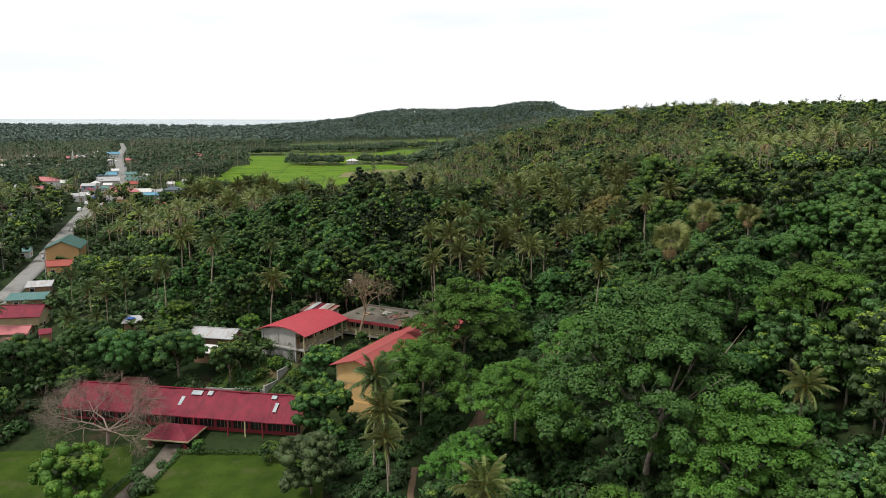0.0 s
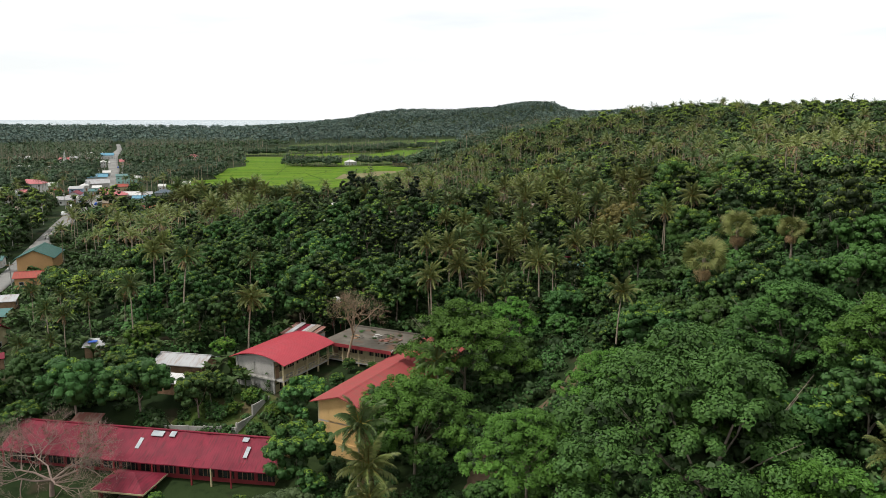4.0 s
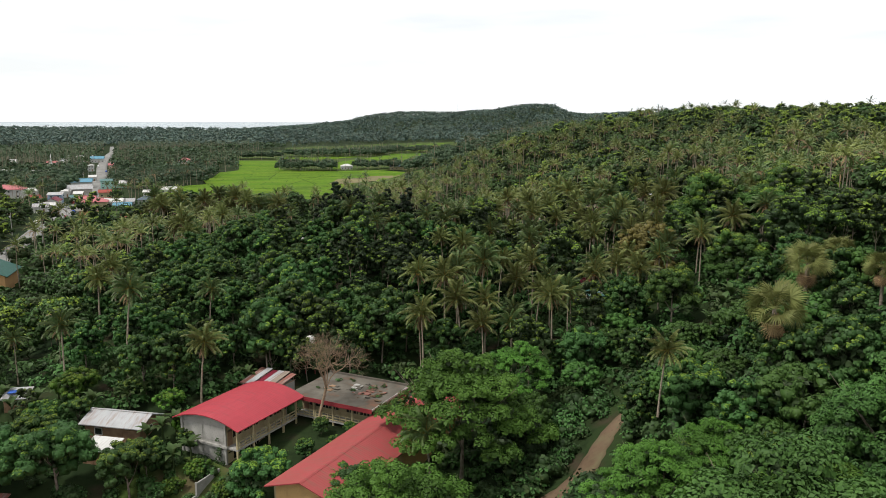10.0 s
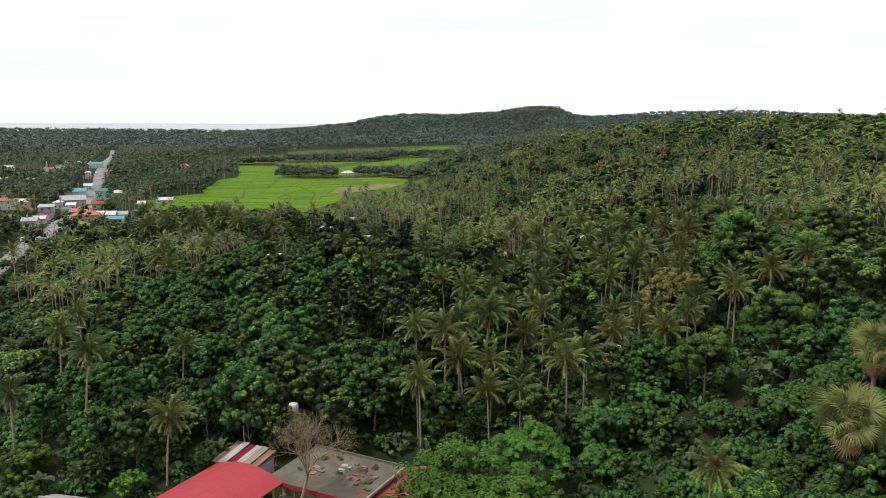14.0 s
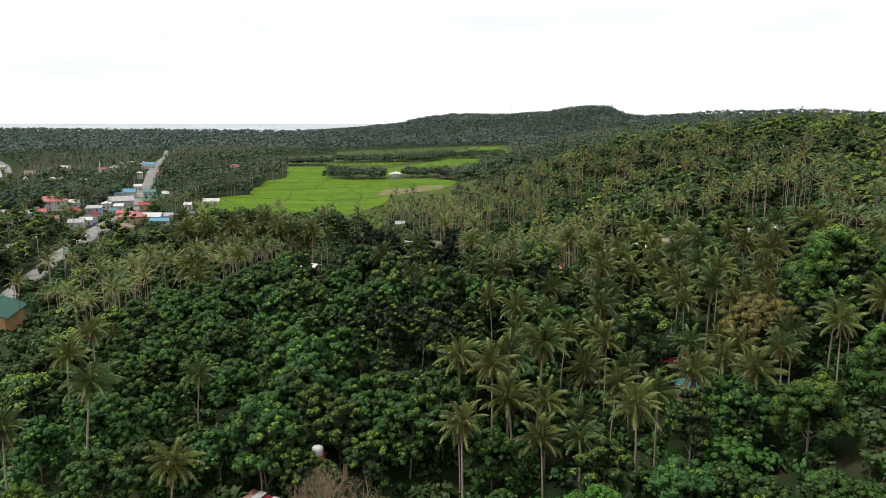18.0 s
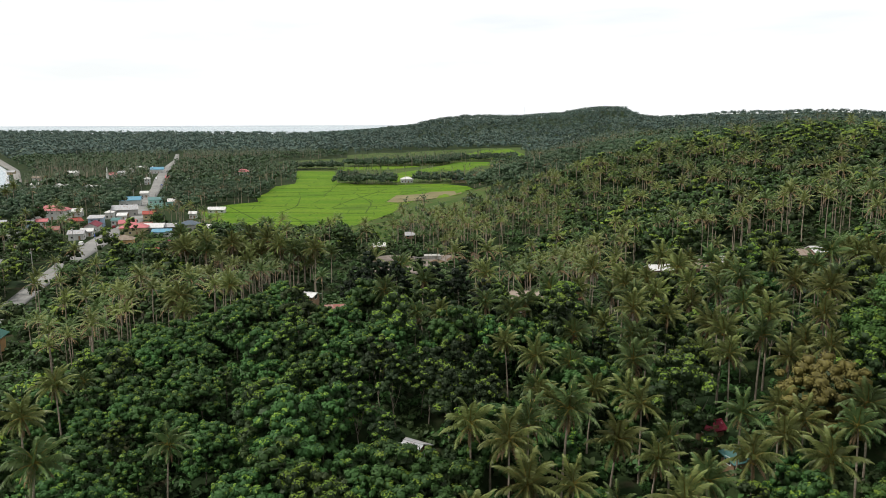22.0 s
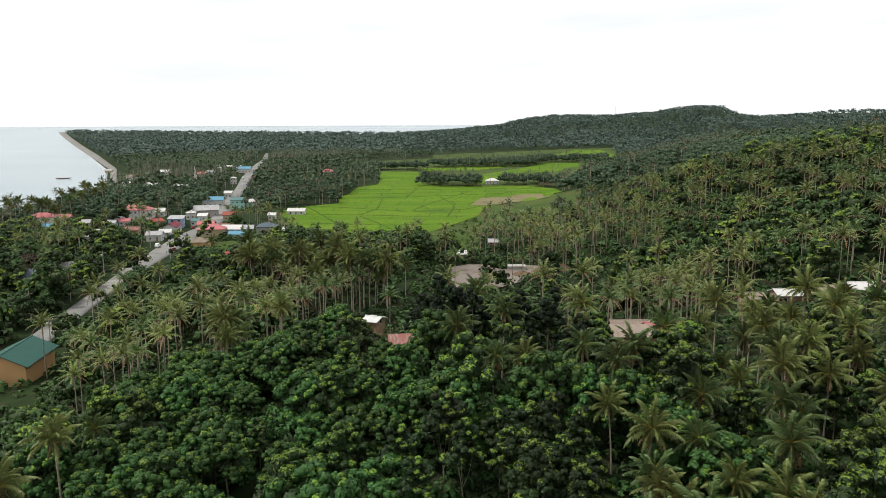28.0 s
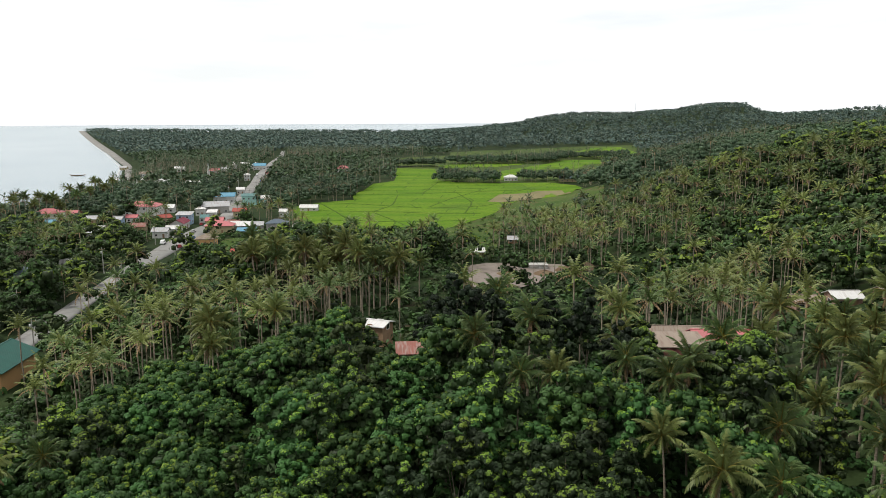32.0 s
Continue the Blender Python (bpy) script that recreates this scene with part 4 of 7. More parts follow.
    for sx in (-3.0, 3.0):
        for yy in (-2.4, 1.2):
            q = part("post", boxes((sx - 0.22, yy - 0.22, 0.3, sx + 0.22, yy + 0.22, 2.75)), M["dark_red"], p)
            part("post_base", boxes((sx - 0.5, yy - 0.5, 0.3, sx + 0.5, yy + 0.5, 1.3)), M["cream"], q)
    part("low_wall", boxes((-2.5, -2.6, 0.3, -1.1, -2.4, 0.72), (1.1, -2.6, 0.3, 2.5, -2.4, 0.72)), M["dark_red"], p)
    part("fascia", boxes((-4.04, -3.26, 2.66, 4.04, -3.20, 2.90), (-4.04, -3.2, 2.66, -3.98, 3.2, 2.90), (3.98, -3.2, 2.66, 4.04, 3.2, 2.90)), M["cream"], p, "pale painted fascia board")
    part("step", boxes((-1.2, -3.6, -1.0, 1.2, -3.0, 0.1)), M["concrete"], p)


def gable_wall_piece(x, W, h, rise):
    bm = bmesh.new()
    prof = [(-W / 2 + 0.22, 0.35), (W / 2 - 0.22, 0.35), (W / 2 - 0.22, h), (0, h + rise - 0.4), (-W / 2 + 0.22, h)]
    rings = [[bm.verts.new((xx, yy, zz)) for yy, zz in prof] for xx in (x - 0.1, x + 0.1)]
    for i in range(5):
        j = (i + 1) % 5
        bm.faces.new((rings[0][i], rings[0][j], rings[1][j], rings[1][i]))
    for r in rings:
        bm.faces.new(r)
    bmesh.ops.recalc_face_normals(bm, faces=bm.faces[:])
    return bm


long_hall()


def garden_wall(line, tall, label):
    t = thing("garden_wall", label, "wall", None)
    rng = random.Random(8)
    for (x0, y0), (x1, y1) in zip(line, line[1:]):
        n = max(1, int(math.hypot(x1 - x0, y1 - y0) / 2.4))
        for k in range(n):
            ax, ay = x0 + (x1 - x0) * k / n, y0 + (y1 - y0) * k / n
            bx, by = x0 + (x1 - x0) * (k + 0.985) / n, y0 + (y1 - y0) * (k + 0.985) / n
            ln, an = math.hypot(bx - ax, by - ay), math.atan2(by - ay, bx - ax)
            za = height((ax + bx) / 2, (ay + by) / 2)
            bm = boxes((0, -0.1, -1.2, ln, 0.1, tall + rng.uniform(-0.04, 0.04)), (-0.02, -0.16, -1.2, 0.2, 0.16, tall + 0.12))
            bm.transform(Matrix.Translation((ax, ay, za)) @ Matrix.Rotation(an, 4, "Z"))
            part("wall_bay", bm, M["concrete"], t)


garden_wall([(-46, 122.5), (-43, 122.3), (-32.3, 121.6), (-30.6, 125.2), (-28.8, 129.6)], 1.2, "low grey concrete block wall below the school")


# ---------------------------------------------------------------- houses near by
house("metal_shed", "low shed with patched zinc roof among mango trees", -46.0, 139.5, -12, 9, 5, 2.8, "zinc_sheet", "wood", 1.0, 0.6, z=10.8, category="shed", cols=2)
house("lean_to", "small lean-to with white metal roof", -46.5, 133.6, -12, 4.2, 3, 2.2, "white_sheet", "wood", 0.5, 0.3, "shed", z=9.6, category="shed", cols=1)
house("small_shack", "little shack under a white sheet and blue tarpaulin", -66.8, 148.8, 10, 3.2, 2.8, 2.0, "zinc_sheet", "wood", 0.6, 0.4, "shed", category="shack", cols=1)
part("tarpaulin", boxes((-1.2, -0.8, 2.58, 0.4, 0.6, 2.62)), M["blue_tarp"], bpy.data.objects["small_shack"], "blue tarpaulin")
house("plank_shack", "plank shack with zinc and red roof sheets", -56.6, 122.6, -6, 3.6, 2.4, 2.0, "rust_sheet", "wood", 0.6, 0.5, "shed", category="shack", cols=1)
house("red_roofed_house", "large house with broad dark red roof", -98.8, 159.6, 8, 13, 6.6, 4.2, "old_red_sheet", "cream", 1.7, 0.6)
house("red_roofed_house", "lower house with faded red roof in trees", -95.2, 151.0, 6, 9, 4.4, 2.5, "pink_sheet", "cream", 1.0, 0.5)
house("rusty_shed", "small shed with rust-brown roof by banana plants", -90.2, 143.2, 6, 4.0, 2.8, 2.2, "rust_sheet", "wood", 0.5, 0.3, "shed", category="shed", cols=1)
house("red_hut", "tiny hut with red sheet roof in trees", -85.0, 147.0, 30, 2.2, 2.0, 2.2, "old_red_sheet", "wood", 0.5, 0.2, "shed", category="hut", cols=1)
house("green_roofed_hall", "orange-walled hall with dark green gable roof", -134, 255, 106, 15, 10.5, 5.0, "green_sheet", "orange_wall", 2.4, 0.9, z=7.0, rows=0, category="hall")
house("orange_annex", "low annex with orange-red sheet roof by the road", -119.8, 222.6, 17, 7, 5, 3.4, "orange_sheet", "orange_wall", 1.2, 0.5)
house("roadside_shed", "open roadside shed with teal sheet roof", -106.9, 180.4, 12, 9, 4.4, 2.6, "teal_sheet", "wood", 0.7, 0.4, "shed", category="shed", cols=2)
house("roadside_shed", "low dark-walled shed with grey roof by the road", -111.9, 195.4, 17, 6, 4, 2.5, "zinc_sheet", "wood", 0.7, 0.4, "shed", category="shed", cols=2)
house("roadside_shed", "long stall with blue-green roof across the road", -159, 264, 17, 13, 6, 3.0, "teal_sheet", "white_paint", 0.9, 0.5, category="shed", cols=3)
house("zinc_shed", "low shed with grey zinc roof in banana plants", -88.2, 137.2, 8, 5, 3.6, 2.4, "zinc_sheet", "wood", 0.7, 0.4, category="shed", cols=2)
house("hillside_house", "unplastered brown house with white lean-to roof", 6.2, 240.5, 12, 6.8, 5.5, 4.6, "tan_sheet", "brick_wall", 0.5, 0.5, "shed", z=24.8, cols=2, rows=2)
part("front_band", boxes((-3.3, -2.83, 3.3, 3.3, -2.753, 4.3)), M["pink_sheet"], bpy.data.objects["hillside_house"], "faded red sheet band under the eave")
house("hillside_house", "grey-walled house with faded pink roof in palms", 13.5, 250, 10, 8.5, 6, 3.2, "pink_sheet", "concrete", 1.2, 0.6, z=24.6, cols=3)
house("long_shed", "long shed with cream sheet roof behind the hillside house", 8.5, 262, 8, 11, 3, 2.6, "tan_sheet", "brick_wall", 0.8, 0.4, z=22.6, category="shed", cols=3)
house("white_roofed_hut", "small hut with bright white roof sheet", -45, 249, -10, 5.0, 4, 1.9, "white_sheet", "wood", 0.5, 0.4, z=25.2, category="hut", cols=1)
house("red_brick_hut", "small brick-red hut under the trees", -33.5, 233.5, 18, 5.5, 4, 2.3, "rust_sheet", "brick_wall", 0.6, 0.3, "shed", z=25.3, category="hut", cols=1)
house("white_shack", "tiny shack with whitish sheet roof", -34, 226, 20, 3.2, 3, 2.0, "white_sheet", "wood", 0.4, 0.3, "shed", z=25.0, category="shack", cols=1)
house("red_white_hut", "hut with red wall and grey-white roof in palms", -12.2, 181, -28, 5.0, 4, 2.6, "zinc_sheet", "dark_red", 0.8, 0.4, category="hut", cols=1)
house("teal_hut", "hut with blue-green sheet roof under palms", 31.4, 176.4, 30, 2.8, 2.2, 1.5, "teal_sheet", "wood", 0.7, 0.3, "shed", category="hut", cols=1)
house("zinc_hut", "hut with dark red roof sheets under palms", 30.4, 185.0, 25, 3.0, 2.2, 1.6, "old_red_sheet", "wood", 0.7, 0.4, category="hut", cols=1)
for k, (xx, yy, ww, zz) in enumerate(((39, 306, 5, 22.7), (46, 301, 6, 25.1), (54, 294, 7, 27.9), (60, 289, 9, 29.9), (66, 285, 9, 31.3), (75, 285, 10, 32.7), (80, 285, 6, 32.9), (84, 285, 5, 33.7))):
    house("white_roofed_house", "long house with dusty white roof on the palm hillside", xx, yy, 12, ww, 5, 2.8, "white_sheet" if k % 2 else "tan_sheet", "brick_wall", 1.0, 0.5, z=zz - 3.4, group="hillside houses", cols=2)


# the village along the road, towards the shore and round the rice
house("white_roofed_house", "white-walled village house with pale zinc roof", -286, 555, 18, 9.6, 6.9, 3.6, "white_sheet", "white_paint", 1.8, 0.6, "gable", rows=1, cols=3)
house("red_roofed_house", "low house with dull red roof behind the shops", -250, 518, 20, 6.7, 6.0, 3.4, "pink_sheet", "cream", 1.5, 0.6, "gable", rows=1, cols=2)
house("blue_shop", "two-storey shop with pale blue walls by the road", -244, 508, 18, 8.1, 6.9, 5.6, "zinc_sheet", "blue_wall", 1.0, 0.6, "shed", rows=2, cols=2)
house("maroon_row", "long maroon-roofed row of shops facing the road", -236, 490, 108, 14.1, 6.9, 3.8, "old_red_sheet", "white_paint", 1.8, 0.6, "gable", rows=1, cols=4)
house("white_shop", "small white-roofed shop on the roadside", -229, 472, 18, 5.9, 5.2, 3.2, "white_sheet", "white_paint", 1.3, 0.6, "gable", rows=1, cols=2)
house("grey_shop", "grey-roofed shop with open front by the road", -228, 460, 18, 7.4, 6.0, 3.6, "zinc_sheet", "white_paint", 1.5, 0.6, "gable", rows=1, cols=2)
house("red_roofed_house", "house with brick-red roof among garden trees", -259, 510, 60, 6.7, 6.0, 3.4, "orange_sheet", "cream", 1.5, 0.6, "gable", rows=1, cols=2)
house("red_roofed_house", "house with weathered red roof under mango trees", -252, 476, 20, 7.4, 6.0, 3.2, "rust_sheet", "cream", 1.5, 0.6, "gable", rows=1, cols=2)
house("red_roofed_house", "small house with faded red roof", -254, 468, 70, 5.9, 5.2, 3.2, "pink_sheet", "cream", 1.3, 0.6, "gable", rows=1, cols=2)
house("pink_house", "little house with pink roof", -279, 509, 20, 5.9, 5.2, 3.2, "pink_sheet", "white_paint", 1.3, 0.6, "gable", rows=1, cols=2)
house("white_shop", "narrow white shop at the bend of the road", -256, 545, 20, 5.2, 5.2, 4.2, "white_sheet", "white_paint", 1.3, 0.6, "hip", rows=1, cols=2)
house("green_stall", "roadside stall with mint front", -237, 517, 20, 4.4, 4.3, 3.0, "teal_sheet", "white_paint", 1.0, 0.6, "shed", rows=1, cols=2)
house("white_shop", "white roadside shop with open awning", -244, 538, 20, 5.2, 5.2, 3.4, "white_sheet", "white_paint", 1.0, 0.6, "shed", rows=1, cols=2)
house("grey_hall", "broad hall under a grey zinc roof", -254, 560, 30, 16.3, 10.3, 4.8, "zinc_sheet", "concrete", 2.6, 0.6, "gable", rows=1, cols=4)
house("blue_roofed_shop", "large shop with pale blue roof at the road", -279, 617, 18, 14.8, 8.6, 5.0, "blue_sheet", "white_paint", 2.2, 0.6, "gable", rows=1, cols=4)
house("white_shop", "small white shop at the roadside", -299, 679, 20, 5.9, 6.0, 4.0, "white_sheet", "white_paint", 1.5, 0.6, "gable", rows=1, cols=2)
house("market_hall", "pale red-roofed market hall with cream fascia", -206, 480, 18, 14.1, 8.6, 4.2, "pink_sheet", "cream", 2.2, 0.6, "hip", rows=1, cols=4)
house("market_hall", "second red market roof behind the first", -218, 496, 18, 8.9, 6.0, 4.6, "pink_sheet", "cream", 1.5, 0.6, "gable", rows=1, cols=3)
house("white_row", "patched whitish roofs of market stalls", -198, 488, 10, 10.4, 6.9, 3.6, "white_sheet", "concrete", 1.8, 0.6, "gable", rows=1, cols=3)
house("red_roofed_house", "stall with rusty red roof", -208, 498, 20, 5.9, 5.2, 3.4, "rust_sheet", "cream", 1.3, 0.6, "gable", rows=1, cols=2)
house("blue_stall", "long low stall with blue-white roof", -187, 474, 12, 9.6, 5.2, 3.0, "blue_sheet", "white_paint", 1.3, 0.6, "gable", rows=1, cols=3)
house("grey_house", "house with grey roof behind the stalls", -191, 492, 20, 6.7, 6.0, 3.4, "zinc_sheet", "concrete", 1.5, 0.6, "gable", rows=1, cols=2)
house("slate_house", "house with dark blue-grey roof in trees", -181, 496, 15, 10.4, 7.7, 4.0, "slate_sheet", "concrete", 2.0, 0.6, "hip", rows=1, cols=3)
house("orange_house", "house with orange-red roof beside the road", -229, 545, 20, 7.4, 6.0, 3.8, "orange_sheet", "cream", 1.5, 0.6, "gable", rows=1, cols=2)
house("green_house", "mint-green two-storey house by the road", -254, 606, 22, 9.6, 8.6, 6.5, "teal_sheet", "mint_wall", 1.0, 0.6, "shed", rows=2, cols=3)
house("green_house", "low mint house with white roof", -250, 622, 22, 8.1, 6.9, 3.6, "white_sheet", "mint_wall", 1.8, 0.6, "gable", rows=1, cols=2)
house("blue_roofed_shop", "far shop with pale blue roof", -426, 968, 20, 14.8, 10.3, 5.0, "blue_sheet", "white_paint", 2.6, 0.6, "gable", rows=1, cols=4)
house("white_row", "row of long white roofs at the road's far end", -456, 986, 10, 29.6, 10.3, 5.0, "white_sheet", "white_paint", 2.6, 0.6, "gable", rows=1, cols=4)
house("teal_house", "far house with teal roof", -477, 994, 20, 13.3, 8.6, 4.6, "teal_sheet", "white_paint", 2.2, 0.6, "gable", rows=1, cols=4)
house("white_sign_house", "narrow white house by the road", -359, 806, 20, 5.2, 5.2, 6.0, "white_sheet", "white_paint", 1.3, 0.6, "hip", rows=2, cols=2)
house("pink_house", "far house with dusty pink roof", -356, 853, 20, 10.4, 7.7, 3.8, "pink_sheet", "cream", 2.0, 0.6, "gable", rows=1, cols=3)
house("red_roofed_house", "far little house with red roof", -340, 856, 20, 8.1, 6.9, 3.8, "pink_sheet", "white_paint", 1.8, 0.6, "gable", rows=1, cols=2)
house("pink_house", "far pale pink roof between palms", -443, 892, 15, 10.4, 7.7, 3.8, "pink_sheet", "white_paint", 2.0, 0.6, "gable", rows=1, cols=3)
house("grey_house", "far grey roof between palms", -445, 921, 15, 10.4, 7.7, 3.8, "zinc_sheet", "white_paint", 2.0, 0.6, "gable", rows=1, cols=3)
house("white_house", "far white roof between palms", -505, 920, 15, 11.1, 7.7, 3.8, "white_sheet", "white_paint", 2.0, 0.6, "gable", rows=1, cols=3)
house("maroon_hut", "open hut with dark maroon hip roof", -166, 443, 12, 5.9, 5.2, 2.6, "old_red_sheet", "wood", 1.3, 0.6, "hip", rows=1, cols=2)
house("roadside_pavilion", "square pavilion with dark hip roof and orange walls", -192, 442, 18, 8.9, 7.7, 3.4, "thatch", "orange_wall", 2.0, 0.6, "hip", rows=1, cols=3)
house("orange_hut", "hut with bleached orange roof between palms", -155, 404, 10, 5.2, 4.3, 2.8, "orange_sheet", "orange_wall", 1.2, 0.6, "gable", rows=1, cols=2)
house("field_house", "white house beside the rice field", -162, 485, 12, 7.4, 6.0, 4.0, "white_sheet", "white_paint", 1.5, 0.6, "gable", rows=1, cols=2)
house("grey_row", "long grey low sheds by the grassy lot", -152, 444, 8, 12.6, 4.3, 2.6, "zinc_sheet", "concrete", 1.2, 0.6, "gable", rows=1, cols=4)
house("field_shed", "long low white shed at the corner of the rice", -197, 578, 10, 11.1, 6.0, 3.0, "white_sheet", "white_paint", 1.5, 0.6, "gable", rows=1, cols=3)
house("white_hut", "small white hut under palms", -202, 550, 10, 4.4, 4.3, 3.6, "white_sheet", "white_paint", 1.2, 0.6, "gable", rows=1, cols=2)
house("coast_house", "white house with broad red roof near the shore", -328, 500, 12, 14.8, 9.5, 5.6, "pink_sheet", "white_paint", 2.4, 0.6, "hip", rows=2, cols=4)
house("red_roofed_house", "red-roofed house near the beach palms", -326, 517, 12, 7.4, 6.0, 3.6, "pink_sheet", "cream", 1.5, 0.6, "gable", rows=1, cols=2)
house("blue_house", "small white and blue house in trees", -299, 468, 12, 5.9, 5.2, 5.0, "blue_sheet", "blue_wall", 1.3, 0.6, "gable", rows=2, cols=2)
house("pale_house", "house with pale flat roof near the shore", -309, 469, 8, 8.9, 6.0, 3.0, "tan_sheet", "white_paint", 1.0, 0.6, "shed", rows=1, cols=3)
house("grey_house", "house with flat grey sheet roof in the grove", -264, 450, 8, 11.1, 6.9, 3.4, "zinc_sheet", "concrete", 1.0, 0.6, "shed", rows=1, cols=3)
house("white_hut", "white-roofed hut in the grove", -267, 464, 12, 5.9, 5.2, 3.2, "white_sheet", "white_paint", 1.3, 0.6, "gable", rows=1, cols=2)
house("grey_house", "grey-roofed house behind mango trees", -298, 497, 20, 7.4, 6.0, 3.4, "zinc_sheet", "cream", 1.5, 0.6, "gable", rows=1, cols=2)
house("grey_house", "grey and white house in the grove", -292, 511, 15, 6.7, 6.0, 4.4, "zinc_sheet", "white_paint", 1.5, 0.6, "gable", rows=1, cols=2)
house("blue_house", "house with blue-grey walls in the grove", -278, 494, 15, 5.9, 5.2, 4.0, "zinc_sheet", "blue_wall", 1.3, 0.6, "gable", rows=1, cols=2)
house("white_hut", "white-roofed hut under broad trees", -214, 376, 30, 5.2, 4.3, 3.2, "white_sheet", "white_paint", 1.2, 0.6, "gable", rows=1, cols=2)
house("white_hut", "low white-sheeted lean-to under broad trees", -204, 363, 40, 5.9, 4.3, 2.4, "white_sheet", "wood", 1.0, 0.6, "shed", rows=1, cols=2)
house("teal_roofed_hall", "long hall with blue-grey sheet roof in trees", -210, 352, 5, 16.3, 7.7, 4.0, "slate_sheet", "concrete", 2.0, 0.6, "gable", rows=1, cols=4)
house("blue_roofed_house", "beach house with pale blue roof", -390, 626, 12, 11.8, 6.9, 3.8, "blue_sheet", "white_paint", 1.8, 0.6, "gable", rows=1, cols=4)
house("pale_house", "pale-roofed house under brownish trees", -229, 416, 20, 5.9, 5.2, 3.0, "tan_sheet", "cream", 1.3, 0.6, "gable", rows=1, cols=2)
house("white_house", "white-roofed house in the coconut grove", -425, 712, 15, 7.4, 6.0, 3.4, "white_sheet", "white_paint", 1.5, 0.6, "gable", rows=1, cols=2)
house("white_house", "white gabled house in the coconut grove", -407, 732, 100, 5.9, 7.7, 4.6, "white_sheet", "white_paint", 2.0, 0.6, "gable", rows=1, cols=2)
house("white_house", "white gabled house among palm trunks", -396, 728, 100, 5.9, 7.7, 4.6, "white_sheet", "white_paint", 2.0, 0.6, "gable", rows=1, cols=2)
house("white_house", "white house half hidden by palm trunks", -379, 732, 100, 6.7, 6.9, 4.0, "white_sheet", "white_paint", 1.8, 0.6, "gable", rows=1, cols=2)
house("white_house", "long white roof in the palm grove", -372, 732, 15, 9.6, 6.9, 3.6, "white_sheet", "white_paint", 1.8, 0.6, "gable", rows=1, cols=3)
house("beach_hut", "grey beach hut behind the sand", -634, 994, 20, 8.9, 6.9, 3.4, "zinc_sheet", "cream", 1.8, 0.6, "gable", rows=1, cols=3)
house("beach_house", "pale house near the curving beach", -514, 867, 20, 11.8, 7.7, 3.6, "tan_sheet", "white_paint", 2.0, 0.6, "gable", rows=1, cols=4)
house("white_hut", "white-roofed hut near the beach", -464, 784, 20, 6.7, 6.0, 3.4, "white_sheet", "white_paint", 1.5, 0.6, "gable", rows=1, cols=2)
house("meadow_hut", "small grey-white hut on the rough meadow", -60, 436, 20, 5.2, 4.3, 2.2, "white_sheet", "wood", 1.2, 0.6, "gable", rows=1, cols=2)
house("meadow_hut", "low zinc hut half hidden by palms", -50, 476, 10, 4.4, 3.4, 2.4, "zinc_sheet", "wood", 1.2, 0.6, "gable", rows=1, cols=2)
house("field_hut", "white hip-roofed hut among trees in the rice", -101, 846, 10, 12.6, 9.5, 3.6, "white_sheet", "white_paint", 2.4, 0.6, "hip", rows=1, cols=4)
house("field_house", "low slate-roofed house at the edge of the rice", -44, 842, 4, 19.2, 7.7, 4.0, "slate_sheet", "cream", 2.0, 0.6, "gable", rows=1, cols=4)
house("red_roofed_house", "house with bright red roof in coconut grove", -310, 946, 15, 16.3, 11.2, 4.0, "pink_sheet", "white_paint", 2.9, 0.6, "hip", rows=1, cols=4)
house("pink_roofed_house", "large white house with pale red hip roof", -293, 540, 12, 21.5, 11.2, 6.0, "pink_sheet", "white_paint", 2.9, 0.6, "hip", rows=2, cols=4)


HOUSES = [(o.location.x, o.location.y) for o in scene.objects if o.get("category") in ("house", "hall", "hut", "shed", "shack", "pavilion")]


# ---------------------------------------------------------------- plants: shapes
def unit(v):
    return v / (np.linalg.norm(v, axis=-1, keepdims=True) + 1e-9)


def leaf_cloud(rng, lobes, radii, per, size, flat=0.75, up=0.25, slim=0.62):
    """Diamond leaves on the skins of lobes. Returns verts, quads and how high on its lobe each leaf sits."""
    n = len(lobes)
    d = unit(rng.normal(size=(n, per, 3)))
    d[..., 2] = np.where(d[..., 2] < -0.2, -d[..., 2], d[..., 2])
    r = radii[:, None, None] * rng.uniform(0.84, 1.07, (n, per, 1))
    p = (lobes[:, None, :] + d * r * np.array([1, 1, flat])).reshape(-1, 3)
    nrm = unit(d.reshape(-1, 3) + rng.normal(size=(n * per, 3)) * 0.22 + np.array([0, 0, up]))
    t = unit(np.cross(nrm, rng.normal(size=(n * per, 3))))
    b = np.cross(nrm, t)
    long = size * rng.uniform(0.6, 1.35, (n * per, 1))
    wide = long * slim * rng.uniform(0.7, 1.2, (n * per, 1))
    v = np.stack([p - t * long / 2 - nrm * long * 0.14, p + b * wide / 2, p + t * long / 2 - nrm * long * 0.14, p - b * wide / 2], 1).reshape(-1, 3)
    return v, np.arange(n * per * 4).reshape(-1, 4), d[..., 2].reshape(-1)


def quad_ball():
    """A ball of 24 quads."""
    bm = bmesh.new()
    bmesh.ops.create_cube(bm, size=2)
    bmesh.ops.subdivide_edges(bm, edges=bm.edges[:], cuts=1, use_grid_fill=True)
    v = unit(np.array([p.co[:] for p in bm.verts]))
    bm.verts.index_update()
    f = np.array([[p.index for p in q.verts] for q in bm.faces])
    bm.free()
    return v, f


BALL_V, BALL_F = quad_ball()


